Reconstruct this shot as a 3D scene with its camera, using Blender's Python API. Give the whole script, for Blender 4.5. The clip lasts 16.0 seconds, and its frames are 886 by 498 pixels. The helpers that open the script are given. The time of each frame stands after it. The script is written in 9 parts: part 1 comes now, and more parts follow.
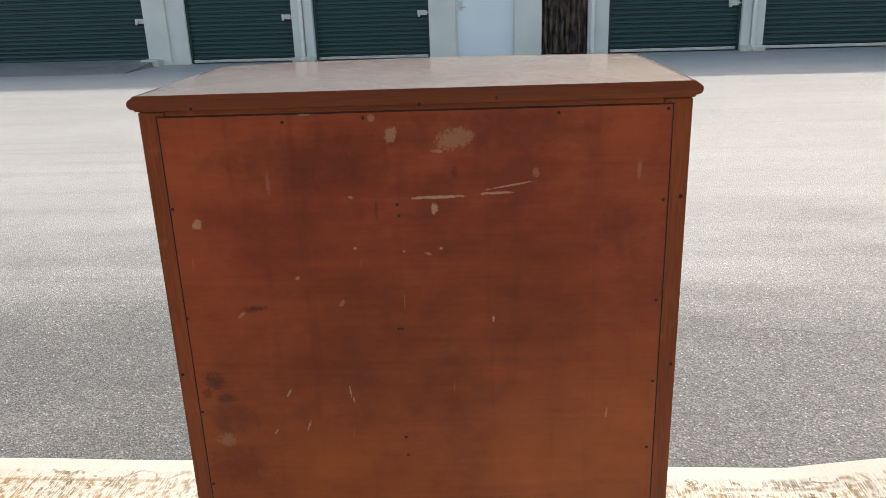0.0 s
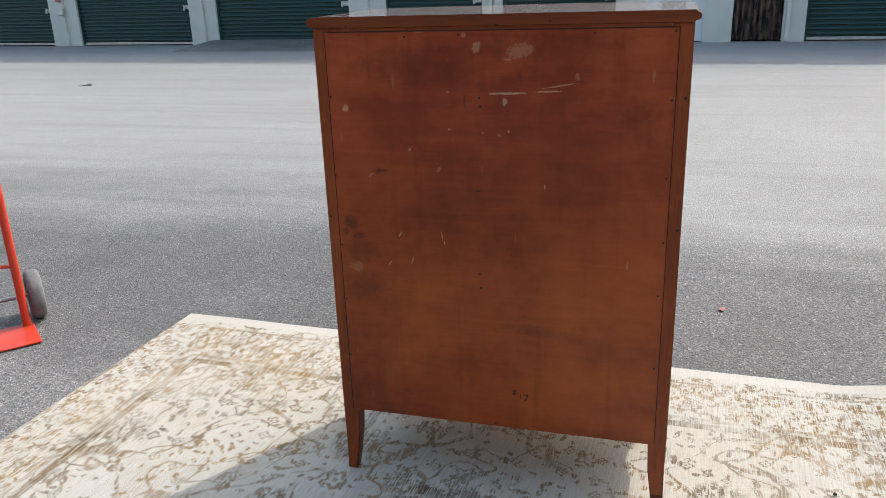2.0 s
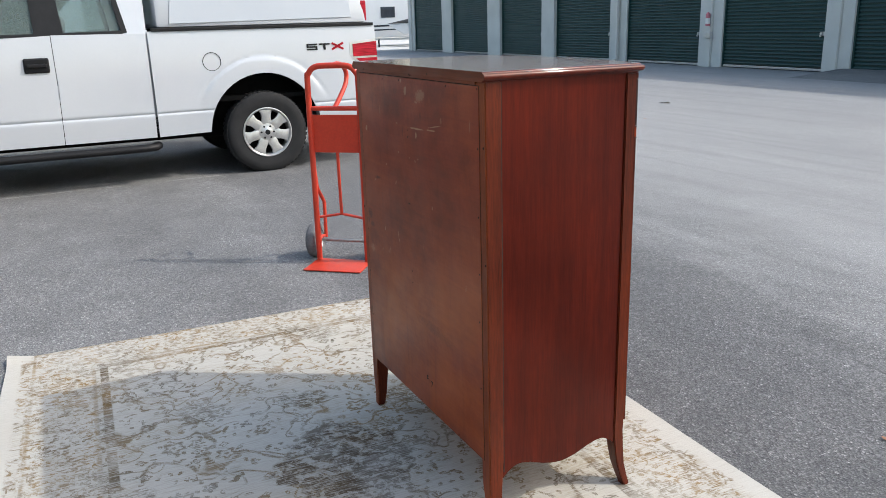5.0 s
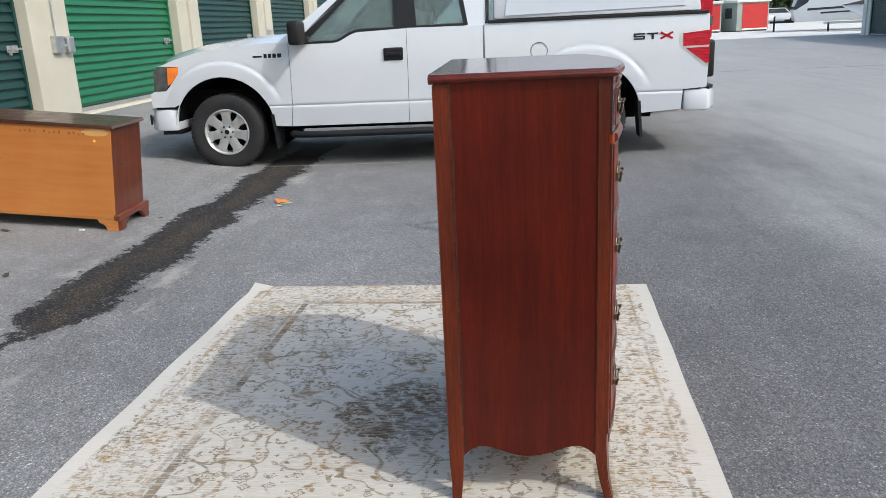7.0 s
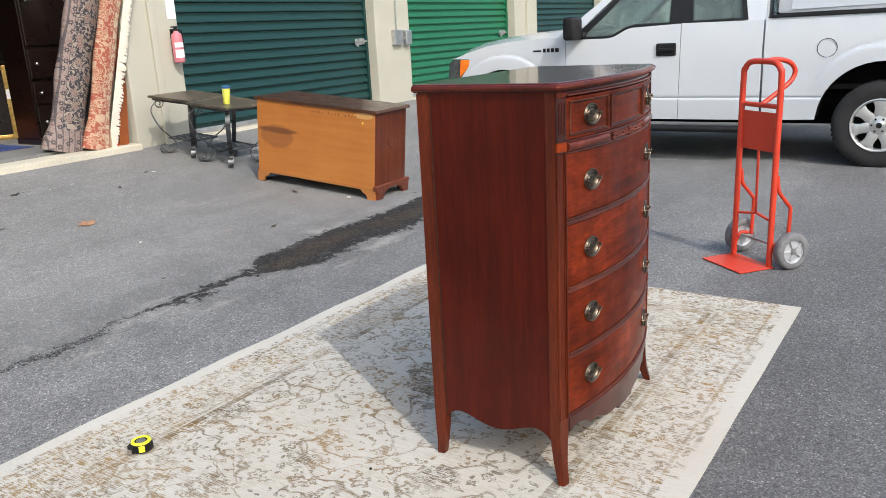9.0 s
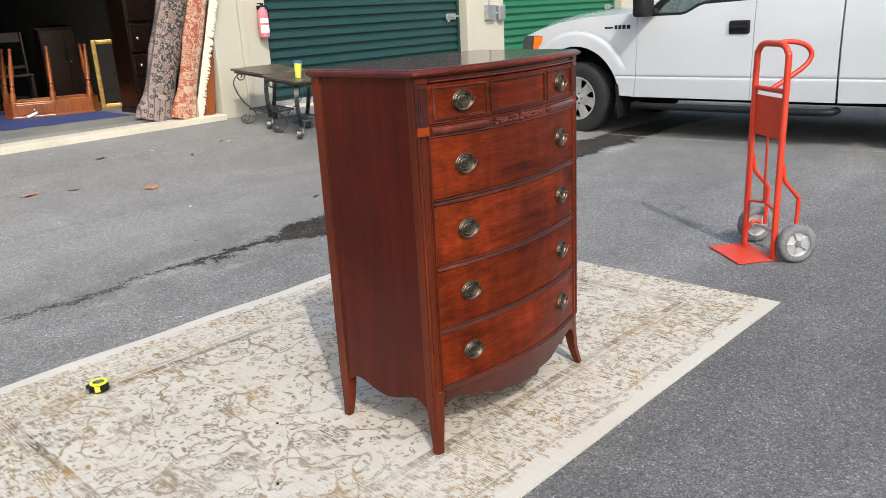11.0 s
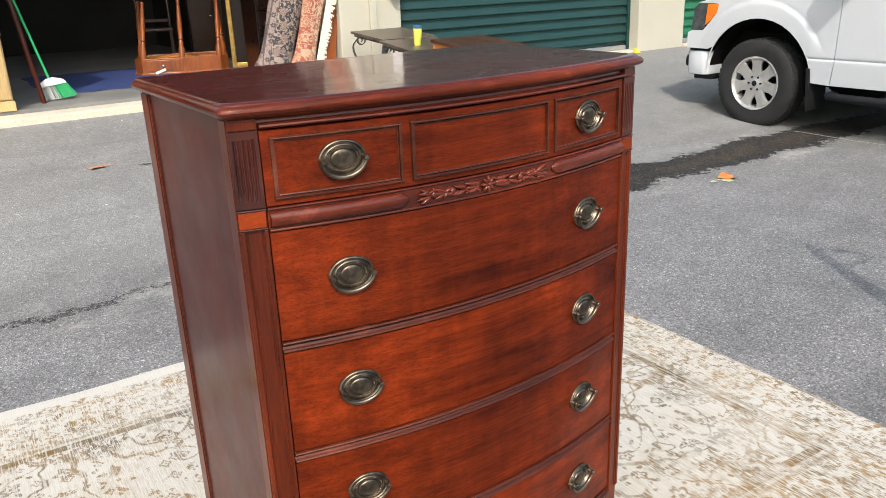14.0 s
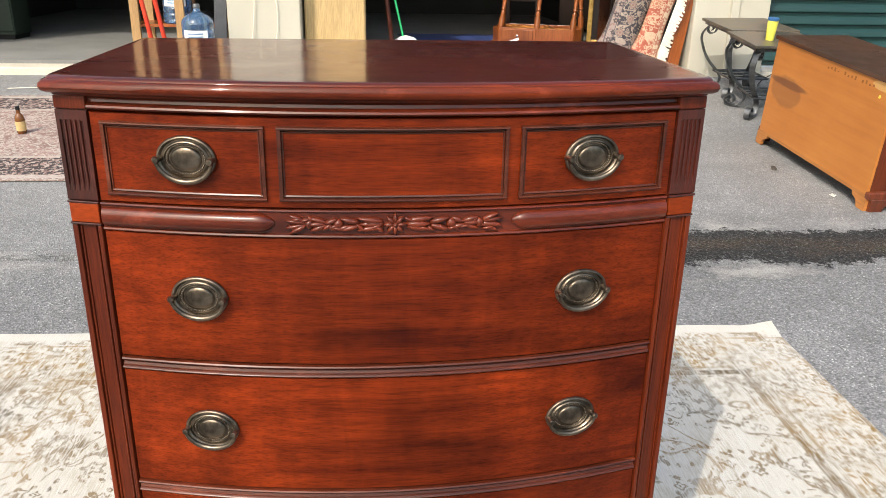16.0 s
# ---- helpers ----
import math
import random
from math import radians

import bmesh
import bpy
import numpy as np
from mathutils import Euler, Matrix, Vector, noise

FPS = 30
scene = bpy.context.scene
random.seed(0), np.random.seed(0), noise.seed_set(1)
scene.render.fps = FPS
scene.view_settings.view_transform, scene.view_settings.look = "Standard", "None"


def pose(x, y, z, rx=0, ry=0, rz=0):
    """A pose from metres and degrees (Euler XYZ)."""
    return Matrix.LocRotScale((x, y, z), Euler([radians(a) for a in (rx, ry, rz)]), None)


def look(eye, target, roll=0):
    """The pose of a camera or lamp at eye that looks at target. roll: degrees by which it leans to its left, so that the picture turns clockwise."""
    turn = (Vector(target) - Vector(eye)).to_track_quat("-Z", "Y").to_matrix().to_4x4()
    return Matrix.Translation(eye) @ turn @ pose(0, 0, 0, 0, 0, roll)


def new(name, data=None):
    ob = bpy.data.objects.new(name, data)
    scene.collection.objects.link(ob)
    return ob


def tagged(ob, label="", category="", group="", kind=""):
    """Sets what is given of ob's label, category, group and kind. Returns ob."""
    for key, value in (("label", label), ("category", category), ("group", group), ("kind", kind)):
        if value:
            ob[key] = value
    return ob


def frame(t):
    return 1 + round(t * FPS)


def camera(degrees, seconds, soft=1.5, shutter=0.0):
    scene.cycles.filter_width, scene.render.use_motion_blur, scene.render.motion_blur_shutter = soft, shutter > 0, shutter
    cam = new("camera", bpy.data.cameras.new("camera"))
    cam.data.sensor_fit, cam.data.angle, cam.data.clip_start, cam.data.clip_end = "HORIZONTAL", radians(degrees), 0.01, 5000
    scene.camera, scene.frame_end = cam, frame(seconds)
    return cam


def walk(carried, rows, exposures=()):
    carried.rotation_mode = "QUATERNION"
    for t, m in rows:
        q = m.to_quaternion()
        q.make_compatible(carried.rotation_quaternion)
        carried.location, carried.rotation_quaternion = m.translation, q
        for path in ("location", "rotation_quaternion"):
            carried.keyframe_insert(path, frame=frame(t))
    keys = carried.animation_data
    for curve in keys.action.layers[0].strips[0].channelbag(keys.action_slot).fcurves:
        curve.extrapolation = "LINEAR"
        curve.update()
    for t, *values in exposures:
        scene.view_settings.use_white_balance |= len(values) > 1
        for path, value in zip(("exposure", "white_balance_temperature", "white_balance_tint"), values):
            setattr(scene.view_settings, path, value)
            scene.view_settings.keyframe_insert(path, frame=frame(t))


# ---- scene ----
cam = camera(58.9, 16.0, soft=0.65)
PATH = [
    (0, (0.106, -1.197, 1.373), (0.002, 0.694, 0.731), -2.0),
    (0.5, (0.175, -1.372, 1.33), (0.019, 0.512, 0.677), -2.2),
    (1, (0.182, -1.526, 1.298), (-0.052, 0.344, 0.628), -2.3),
    (1.5, (0.211, -1.721, 1.287), (-0.136, 0.132, 0.62), -2.0),
    (2, (0.4, -1.728, 1.301), (-0.152, 0.08, 0.648), -2.0),
    (2.5, (0.695, -1.657, 1.328), (-0.105, 0.066, 0.701), -1.8),
    (3, (1.001, -1.593, 1.329), (-0.034, 0.006, 0.719), -1.6),
    (3.2, (1.122, -1.524, 1.328), (0.0, 0.017, 0.723), -1.6),
    (5.5, (2.176, -0.643, 1.338), (0.341, -0.066, 0.791), -2.0),
    (6, (2.247, -0.34, 1.344), (0.348, -0.032, 0.799), -2.4),
    (6.5, (2.324, -0.044, 1.356), (0.4, 0.001, 0.81), -2.5),
    (7, (2.425, 0.218, 1.345), (0.512, 0.022, 0.795), -2.7),
    (7.5, (2.432, 0.509, 1.344), (0.56, 0.066, 0.797), -2.8),
    (8, (2.407, 0.82, 1.37), (0.605, 0.144, 0.827), -3.0),
    (8.5, (2.432, 1.086, 1.362), (0.718, 0.207, 0.825), -3.1),
    (9, (2.394, 1.33, 1.373), (0.77, 0.292, 0.839), -3.1),
    (9.2, (2.352, 1.44, 1.363), (0.76, 0.353, 0.829), -3.1),
    (11.3, (1.943, 2.031, 1.38), (0.553, 0.719, 0.793), -2.9),
    (11.5, (1.867, 1.999, 1.378), (0.487, 0.679, 0.782), -2.6),
    (12, (1.625, 1.86, 1.378), (0.28, 0.51, 0.771), -2.6),
    (12.5, (1.363, 1.801, 1.38), (0.057, 0.416, 0.766), -2.7),
    (13, (1.154, 1.76, 1.384), (-0.101, 0.334, 0.758), -2.7),
    (13.5, (0.986, 1.65, 1.376), (-0.182, 0.158, 0.737), -2.7),
    (14, (0.784, 1.558, 1.385), (-0.258, -0.017, 0.727), -2.2),
    (14.5, (0.508, 1.547, 1.385), (-0.329, -0.138, 0.705), -1.3),
    (15, (0.312, 1.517, 1.368), (-0.268, -0.272, 0.687), -0.3),
    (15.5, (0.16, 1.427, 1.362), (-0.189, -0.414, 0.663), 0.5),
    (16, (0.026, 1.472, 1.369), (-0.155, -0.394, 0.67), 1.1),
]
walk(cam, [(t, look(eye, target, roll)) for t, eye, target, roll in PATH],
     exposures=[(0.0, 1.10, 6950, 10), (1.0, 0.92, 6750, 10), (2.0, 0.82, 6420, 10), (3.2, 0.78, 6300, 10), (5.5, 0.60, 6050, 10), (7.5, 0.54, 6000, 10), (9.0, 0.63, 6100, 10), (13.0, 0.78, 6350, 10), (14.5, 0.92, 6400, 10), (16.0, 0.98, 6500, 10)])

# ---- light: a clear sky and one sun ----
world = bpy.data.worlds.new("sky")
scene.world = world
world.use_nodes = True
wn = world.node_tree.nodes
sky = wn.new("ShaderNodeTexSky")
sky.sky_type = "NISHITA"
sky.sun_disc = False
sky.sun_elevation = radians(43.4)
sky.sun_rotation = radians(31.6)
sky.air_density, sky.dust_density, sky.ozone_density = 1.7, 3.5, 0.8
wn["Background"].inputs["Strength"].default_value = 0.15
world.node_tree.links.new(sky.outputs["Color"], wn["Background"].inputs["Color"])
sun = new("sun", bpy.data.lights.new("sun", "SUN"))
sun.data.energy, sun.data.angle, sun.data.color = 1.64, radians(0.6), (1.0, 0.95, 0.87)
sun.matrix_world = look((5.53, 9.0, 10.0), (0, 0, 0))

# ---- making meshes ----
def link_mesh(name, bm, material, parent=None, label="", smooth=None):
    bmesh.ops.recalc_face_normals(bm, faces=bm.faces)
    me = bpy.data.meshes.new(name)
    bm.to_mesh(me)
    bm.free()
    if smooth is not None:
        me.shade_smooth()
        if smooth < 179:
            me.set_sharp_from_angle(angle=radians(smooth))
    for m in (material if isinstance(material, (list, tuple)) else [material]):
        me.materials.append(m)
    ob = new(name, me)
    if parent:
        ob.parent = parent
    if label:
        tagged(ob, label)
    return ob


def part(name, bm, material, parent, label="", smooth=None):
    """One mesh object under a thing or a part."""
    return link_mesh(name, bm, material, parent, label, smooth)


def thing(name, m, label, category, group="", kind=""):
    ob = new(name)
    ob.empty_display_size = 0.1
    ob.matrix_basis = m
    return tagged(ob, label, category, group, kind)


def shared(name, me, parent, m=None, label=""):
    """One more object on a mesh that exists."""
    ob = new(name, me)
    ob.parent = parent
    if m is not None:
        ob.matrix_basis = m
    if label:
        tagged(ob, label)
    return ob


def box(x0, x1, y0, y1, z0, z1, bevel=0.0, segments=2, bm=None):
    out = bm or bmesh.new()
    made = bmesh.ops.create_cube(out, size=1)["verts"]
    bmesh.ops.scale(out, vec=(x1 - x0, y1 - y0, z1 - z0), verts=made)
    bmesh.ops.translate(out, vec=((x0 + x1) / 2, (y0 + y1) / 2, (z0 + z1) / 2), verts=made)
    if bevel:
        edges = {e for v in made for e in v.link_edges}
        bmesh.ops.bevel(out, geom=list(edges), offset=bevel, segments=segments, affect="EDGES", profile=0.5)
    return out


def move(bm, m):
    bmesh.ops.transform(bm, matrix=m, verts=bm.verts)
    return bm


def thicken(bm, thickness):
    """Give a sheet its thickness, downwards or inwards."""
    bm.normal_update()
    bmesh.ops.solidify(bm, geom=bm.faces[:], thickness=thickness)


def join(*bms):
    out = bmesh.new()
    for b in bms:
        me = bpy.data.meshes.new("tmp")
        b.to_mesh(me)
        b.free()
        out.from_mesh(me)
        bpy.data.meshes.remove(me)
    return out


def prism(outline, depth, axis="y", start=0.0, bevel=0.0, segments=2):
    """A closed outline of (a, b) points pushed along an axis: y takes (x, z), x takes (y, z), z takes (x, y)."""
    bm = bmesh.new()
    put = {"y": lambda a, b, d: (a, d, b), "x": lambda a, b, d: (d, a, b), "z": lambda a, b, d: (a, b, d)}[axis]
    low = [bm.verts.new(put(a, b, start)) for a, b in outline]
    high = [bm.verts.new(put(a, b, start + depth)) for a, b in outline]
    bm.faces.new(low)
    bm.faces.new(high[::-1])
    n = len(outline)
    for i in range(n):
        bm.faces.new((low[i], high[i], high[(i + 1) % n], low[(i + 1) % n]))
    bmesh.ops.recalc_face_normals(bm, faces=bm.faces)
    if bevel:
        edges = [e for e in bm.edges if len(e.link_faces) == 2 and e.calc_face_angle(0) > 0.6]
        bmesh.ops.bevel(bm, geom=edges, offset=bevel, segments=segments, affect="EDGES", profile=0.5, clamp_overlap=True)
    return bm


def lathe(profile, segments=24, axis="z", arc=360):
    """(radius, height) points turned round an axis."""
    bm = bmesh.new()
    full = arc >= 360
    steps = segments if full else segments + 1
    rings = []
    for i in range(steps):
        a = radians(arc) * i / segments
        ring = []
        for r, h in profile:
            p = (r * math.cos(a), r * math.sin(a), h)
            if axis == "x":
                p = (h, p[0], p[1])
            elif axis == "y":
                p = (p[0], h, p[1])
            ring.append(bm.verts.new(p))
        rings.append(ring)
    for i in range(segments):
        a, b = rings[i], rings[(i + 1) % steps]
        for k in range(len(profile) - 1):
            bm.faces.new((a[k], b[k], b[k + 1], a[k + 1]))
    bmesh.ops.remove_doubles(bm, verts=bm.verts, dist=1e-5)
    return bm


def smooth_line(points, steps=8):
    """A Catmull-Rom line through the points."""
    ps = [Vector(p) for p in points]
    ps = [2 * ps[0] - ps[1]] + ps + [2 * ps[-1] - ps[-2]]
    out = []
    for i in range(1, len(ps) - 2):
        a, b, c, d = ps[i - 1:i + 3]
        for k in range(steps):
            t = k / steps
            out.append(0.5 * (2 * b + (c - a) * t + (2 * a - 5 * b + 4 * c - d) * t * t + (3 * b - a - 3 * c + d) * t ** 3))
    return out + [ps[-2]]


def tube(points, radius, segments=10, flat=1.0, closed=False, radii=None):
    """A round bar along a line of points. flat: height to width of its section."""
    bm = bmesh.new()
    ps = [Vector(p) for p in points]
    n = len(ps)
    up = Vector((0, 0, 1))
    rings = []
    side = None
    for i, p in enumerate(ps):
        a = ps[(i - 1) % n] if closed or i else ps[0]
        b = ps[(i + 1) % n] if closed or i < n - 1 else ps[-1]
        d = (b - a).normalized()
        if side is None:
            side = d.cross(up)
            if side.length < 1e-3:
                side = Vector((1, 0, 0))
        side = (side - d * side.dot(d)).normalized()
        other = d.cross(side)
        r = radii[i] if radii else radius
        rings.append([bm.verts.new(p + side * r * math.cos(2 * math.pi * k / segments) + other * r * flat * math.sin(2 * math.pi * k / segments)) for k in range(segments)])
    for i in range(n if closed else n - 1):
        a, b = rings[i], rings[(i + 1) % n]
        for k in range(segments):
            bm.faces.new((a[k], a[(k + 1) % segments], b[(k + 1) % segments], b[k]))
    if not closed:
        bm.faces.new(rings[0][::-1])
        bm.faces.new(rings[-1])
    return bm


def ground_z(y):
    """The height of the yard: level, then rising to the units on the south side."""
    return 0.33 * max(0.0, min(1.0, (-2.6 - y) / 3.3)) ** 1.06


def letters(text, size, depth=0.002, align="CENTER", spacing=1.0):
    """A bmesh of raised letters in the xy plane."""
    cu = bpy.data.curves.new("text", "FONT")
    cu.body, cu.size, cu.extrude, cu.align_x, cu.align_y, cu.space_character = text, size, depth, align, "CENTER", spacing
    cu.resolution_u = 3
    ob = new("text_tmp", cu)
    bpy.context.view_layer.update()
    me = bpy.data.meshes.new_from_object(ob.evaluated_get(bpy.context.evaluated_depsgraph_get()))
    bm = bmesh.new()
    bm.from_mesh(me)
    bpy.data.objects.remove(ob)
    bpy.data.curves.remove(cu)
    bpy.data.meshes.remove(me)
    return bm

# ---- materials ----
class Nodes:
    """Short names for building a node material."""

    def __init__(self, name):
        self.mat = bpy.data.materials.new(name)
        self.mat.use_nodes = True
        self.tree = self.mat.node_tree
        self.bsdf = self.tree.nodes["Principled BSDF"]

    def add(self, kind, **props):
        n = self.tree.nodes.new("ShaderNode" + kind)
        for k, v in props.items():
            if k == "operation":
                n.operation = v
            elif k == "data_type":
                n.data_type = v
            elif k == "blend_type":
                n.blend_type = v
            elif k == "feature":
                n.feature = v
            elif k == "bands_direction":
                n.bands_direction = v
            elif k == "distance":
                n.distance = v
        return n

    def link(self, a, b):
        self.tree.links.new(a, b)

    def coords(self, scale=(1, 1, 1), rotation=(0, 0, 0), which="Object"):
        c = self.add("TexCoord")
        m = self.add("Mapping")
        m.inputs["Scale"].default_value = scale
        m.inputs["Rotation"].default_value = [radians(a) for a in rotation]
        self.link(c.outputs[which], m.inputs["Vector"])
        return m.outputs["Vector"]

    def noise(self, vector, scale, detail=4.0, rough=0.55, distortion=0.0):
        n = self.add("TexNoise")
        n.inputs["Scale"].default_value, n.inputs["Detail"].default_value = scale, detail
        n.inputs["Roughness"].default_value, n.inputs["Distortion"].default_value = rough, distortion
        self.link(vector, n.inputs["Vector"])
        return n.outputs["Fac"]

    def voronoi(self, vector, scale, feature="F1", randomness=1.0, output="Distance"):
        n = self.add("TexVoronoi", feature=feature)
        n.inputs["Scale"].default_value, n.inputs["Randomness"].default_value = scale, randomness
        self.link(vector, n.inputs["Vector"])
        return n.outputs[output]

    def ramp(self, fac, stops):
        r = self.add("ValToRGB")
        while len(r.color_ramp.elements) < len(stops):
            r.color_ramp.elements.new(0.5)
        for e, (p, c) in zip(r.color_ramp.elements, stops):
            e.position = p
            e.color = (*(c if isinstance(c, (tuple, list)) else (c, c, c)), 1)
        self.link(fac, r.inputs["Fac"])
        return r.outputs["Color"]

    def math(self, op, a, b=None, clamp=False):
        m = self.add("Math", operation=op)
        m.use_clamp = clamp
        for i, v in enumerate((a, b)):
            if v is None:
                continue
            if isinstance(v, (int, float)):
                m.inputs[i].default_value = v
            else:
                self.link(v, m.inputs[i])
        return m.outputs[0]

    def mix(self, fac, a, b, blend="MIX"):
        m = self.add("Mix", data_type="RGBA", blend_type=blend)
        sockets = (m.inputs[0], m.inputs[6], m.inputs[7])
        for sock, v in zip(sockets, (fac, a, b)):
            if isinstance(v, (int, float)):
                sock.default_value = v
            elif isinstance(v, (tuple, list)):
                sock.default_value = (*v, 1)
            else:
                self.link(v, sock)
        return m.outputs[2]

    def bump(self, height, strength=0.3, distance=0.01, normal=None):
        b = self.add("Bump")
        b.inputs["Strength"].default_value, b.inputs["Distance"].default_value = strength, distance
        self.link(height, b.inputs["Height"])
        if normal is not None:
            self.link(normal, b.inputs["Normal"])
        return b.outputs["Normal"]

    def done(self, color=None, rough=None, normal=None, metal=0.0, coat=0.0, coat_rough=0.1, spec=0.5):
        for name, v in (("Base Color", color), ("Roughness", rough), ("Normal", normal)):
            if v is None:
                continue
            s = self.bsdf.inputs[name]
            if isinstance(v, (int, float)):
                s.default_value = v
            elif isinstance(v, (tuple, list)):
                s.default_value = (*v, 1)
            else:
                self.link(v, s)
        self.bsdf.inputs["Metallic"].default_value = metal
        self.bsdf.inputs["Coat Weight"].default_value = coat
        self.bsdf.inputs["Coat Roughness"].default_value = coat_rough
        self.bsdf.inputs["Specular IOR Level"].default_value = spec
        return self.mat


def surface(name, base, second, scale=6.0, rough=0.5, rough_to=None, metal=0.0, grain=80.0, bump=0.15, coat=0.0, coat_rough=0.1, spec=0.5, stretch=(1, 1, 1), speck=0.15):
    """A general worn surface: two colours in patches, fine specks, uneven gloss and fine relief."""
    n = Nodes(name)
    v = n.coords(stretch)
    big = n.noise(v, scale, 5)
    fine = n.noise(v, grain, 3)
    col = n.mix(n.ramp(big, [(0.35, 0.0), (0.68, 1.0)]), base, second)
    col = n.mix(speck, col, n.ramp(fine, [(0.3, 0.25), (0.7, 0.9)]), "OVERLAY")
    r = n.ramp(big, [(0.3, rough), (0.75, rough_to if rough_to is not None else min(1.0, rough + 0.12))])
    return n.done(col, r, n.bump(fine, bump, 0.003), metal, coat, coat_rough, spec)


def wood(name, dark, light, axis="x", rough=0.3, coat=0.35, coat_rough=0.12, grain=1.0, wear=0.0, spec=0.5, patch=1.0, soft=0.0, dash=0.0, sheen=None, ribbon=0.0, coat_ior=1.5, metal=0.0):
    """Wood with its grain along an axis, streaks, pores and uneven polish."""
    n = Nodes(name)
    long, thin = 1.2 * grain, 22 * grain
    st = {"x": (long, thin, thin), "y": (thin, long, thin), "z": (thin, thin, long)}[axis]
    v = n.coords(st)
    plain = n.coords()
    streak = n.noise(v, 1.6, 6, 0.62, 0.35)
    pores = n.noise(v, 14.0, 3, 0.6)
    cloud = n.noise(plain, 2.2 * patch, 4)
    tone = n.math("ADD", n.math("MULTIPLY", streak, 0.62), n.math("MULTIPLY", cloud, 0.5))
    col = n.mix(n.ramp(tone, [(0.38 - soft, 0.0), (0.72 + soft, 1.0)]), dark, light)
    col = n.mix(0.28 - 0.6 * soft, col, n.ramp(pores, [(0.34, 0.12), (0.6, 0.62)]), "OVERLAY")
    if dash:
        dashes = n.ramp(n.noise(n.coords({"x": (26, 640, 640), "y": (640, 26, 640), "z": (640, 640, 26)}[axis]), 1.0, 2, 0.5), [(0.36, 0.42), (0.50, 1.04)])
        col = n.mix(dash, col, dashes, "MULTIPLY")
        band = n.ramp(n.noise(n.coords({"x": (1.0, 40, 40), "y": (40, 1.0, 40), "z": (40, 40, 1.0)}[axis]), 1.0, 4, 0.7, 0.3), [(0.36, 0.55), (0.62, 1.18)])
        col = n.mix(dash, col, band, "MULTIPLY")
    if ribbon:
        fig = n.noise(n.coords({"x": (17, 4, 5), "y": (4, 17, 5), "z": (5, 4, 17)}[axis]), 1.0, 4, 0.6, 0.4)
        col = n.mix(ribbon, col, n.ramp(fig, [(0.36, (0.42, 0.36, 0.36)), (0.5, (0.9, 0.85, 0.85)), (0.62, (1.45, 1.35, 1.2))]), "MULTIPLY")
    if wear:
        worn = n.noise(plain, 9, 6, 0.7)
        col = n.mix(n.math("MULTIPLY", n.ramp(worn, [(0.6, 0.0), (0.72, 1.0)]), wear), col, [min(1, c * 2.2 + 0.03) for c in light])
    info = n.add("ObjectInfo")
    hsv = n.add("HueSaturation")
    n.link(n.math("ADD", 0.86, n.math("MULTIPLY", info.outputs["Random"], 0.28)), hsv.inputs["Value"])
    n.link(col, hsv.inputs["Color"])
    r = n.ramp(n.noise(plain, 6.5, 5), [(0.3, rough * 0.8), (0.75, min(1.0, rough * 1.4))])
    n.bsdf.inputs["Coat IOR"].default_value = coat_ior
    if sheen:
        n.bsdf.inputs["Specular Tint"].default_value = (*sheen, 1)
    return n.done(hsv.outputs["Color"], r, n.bump(pores, 0.06, 0.002), metal, coat, coat_rough, spec)


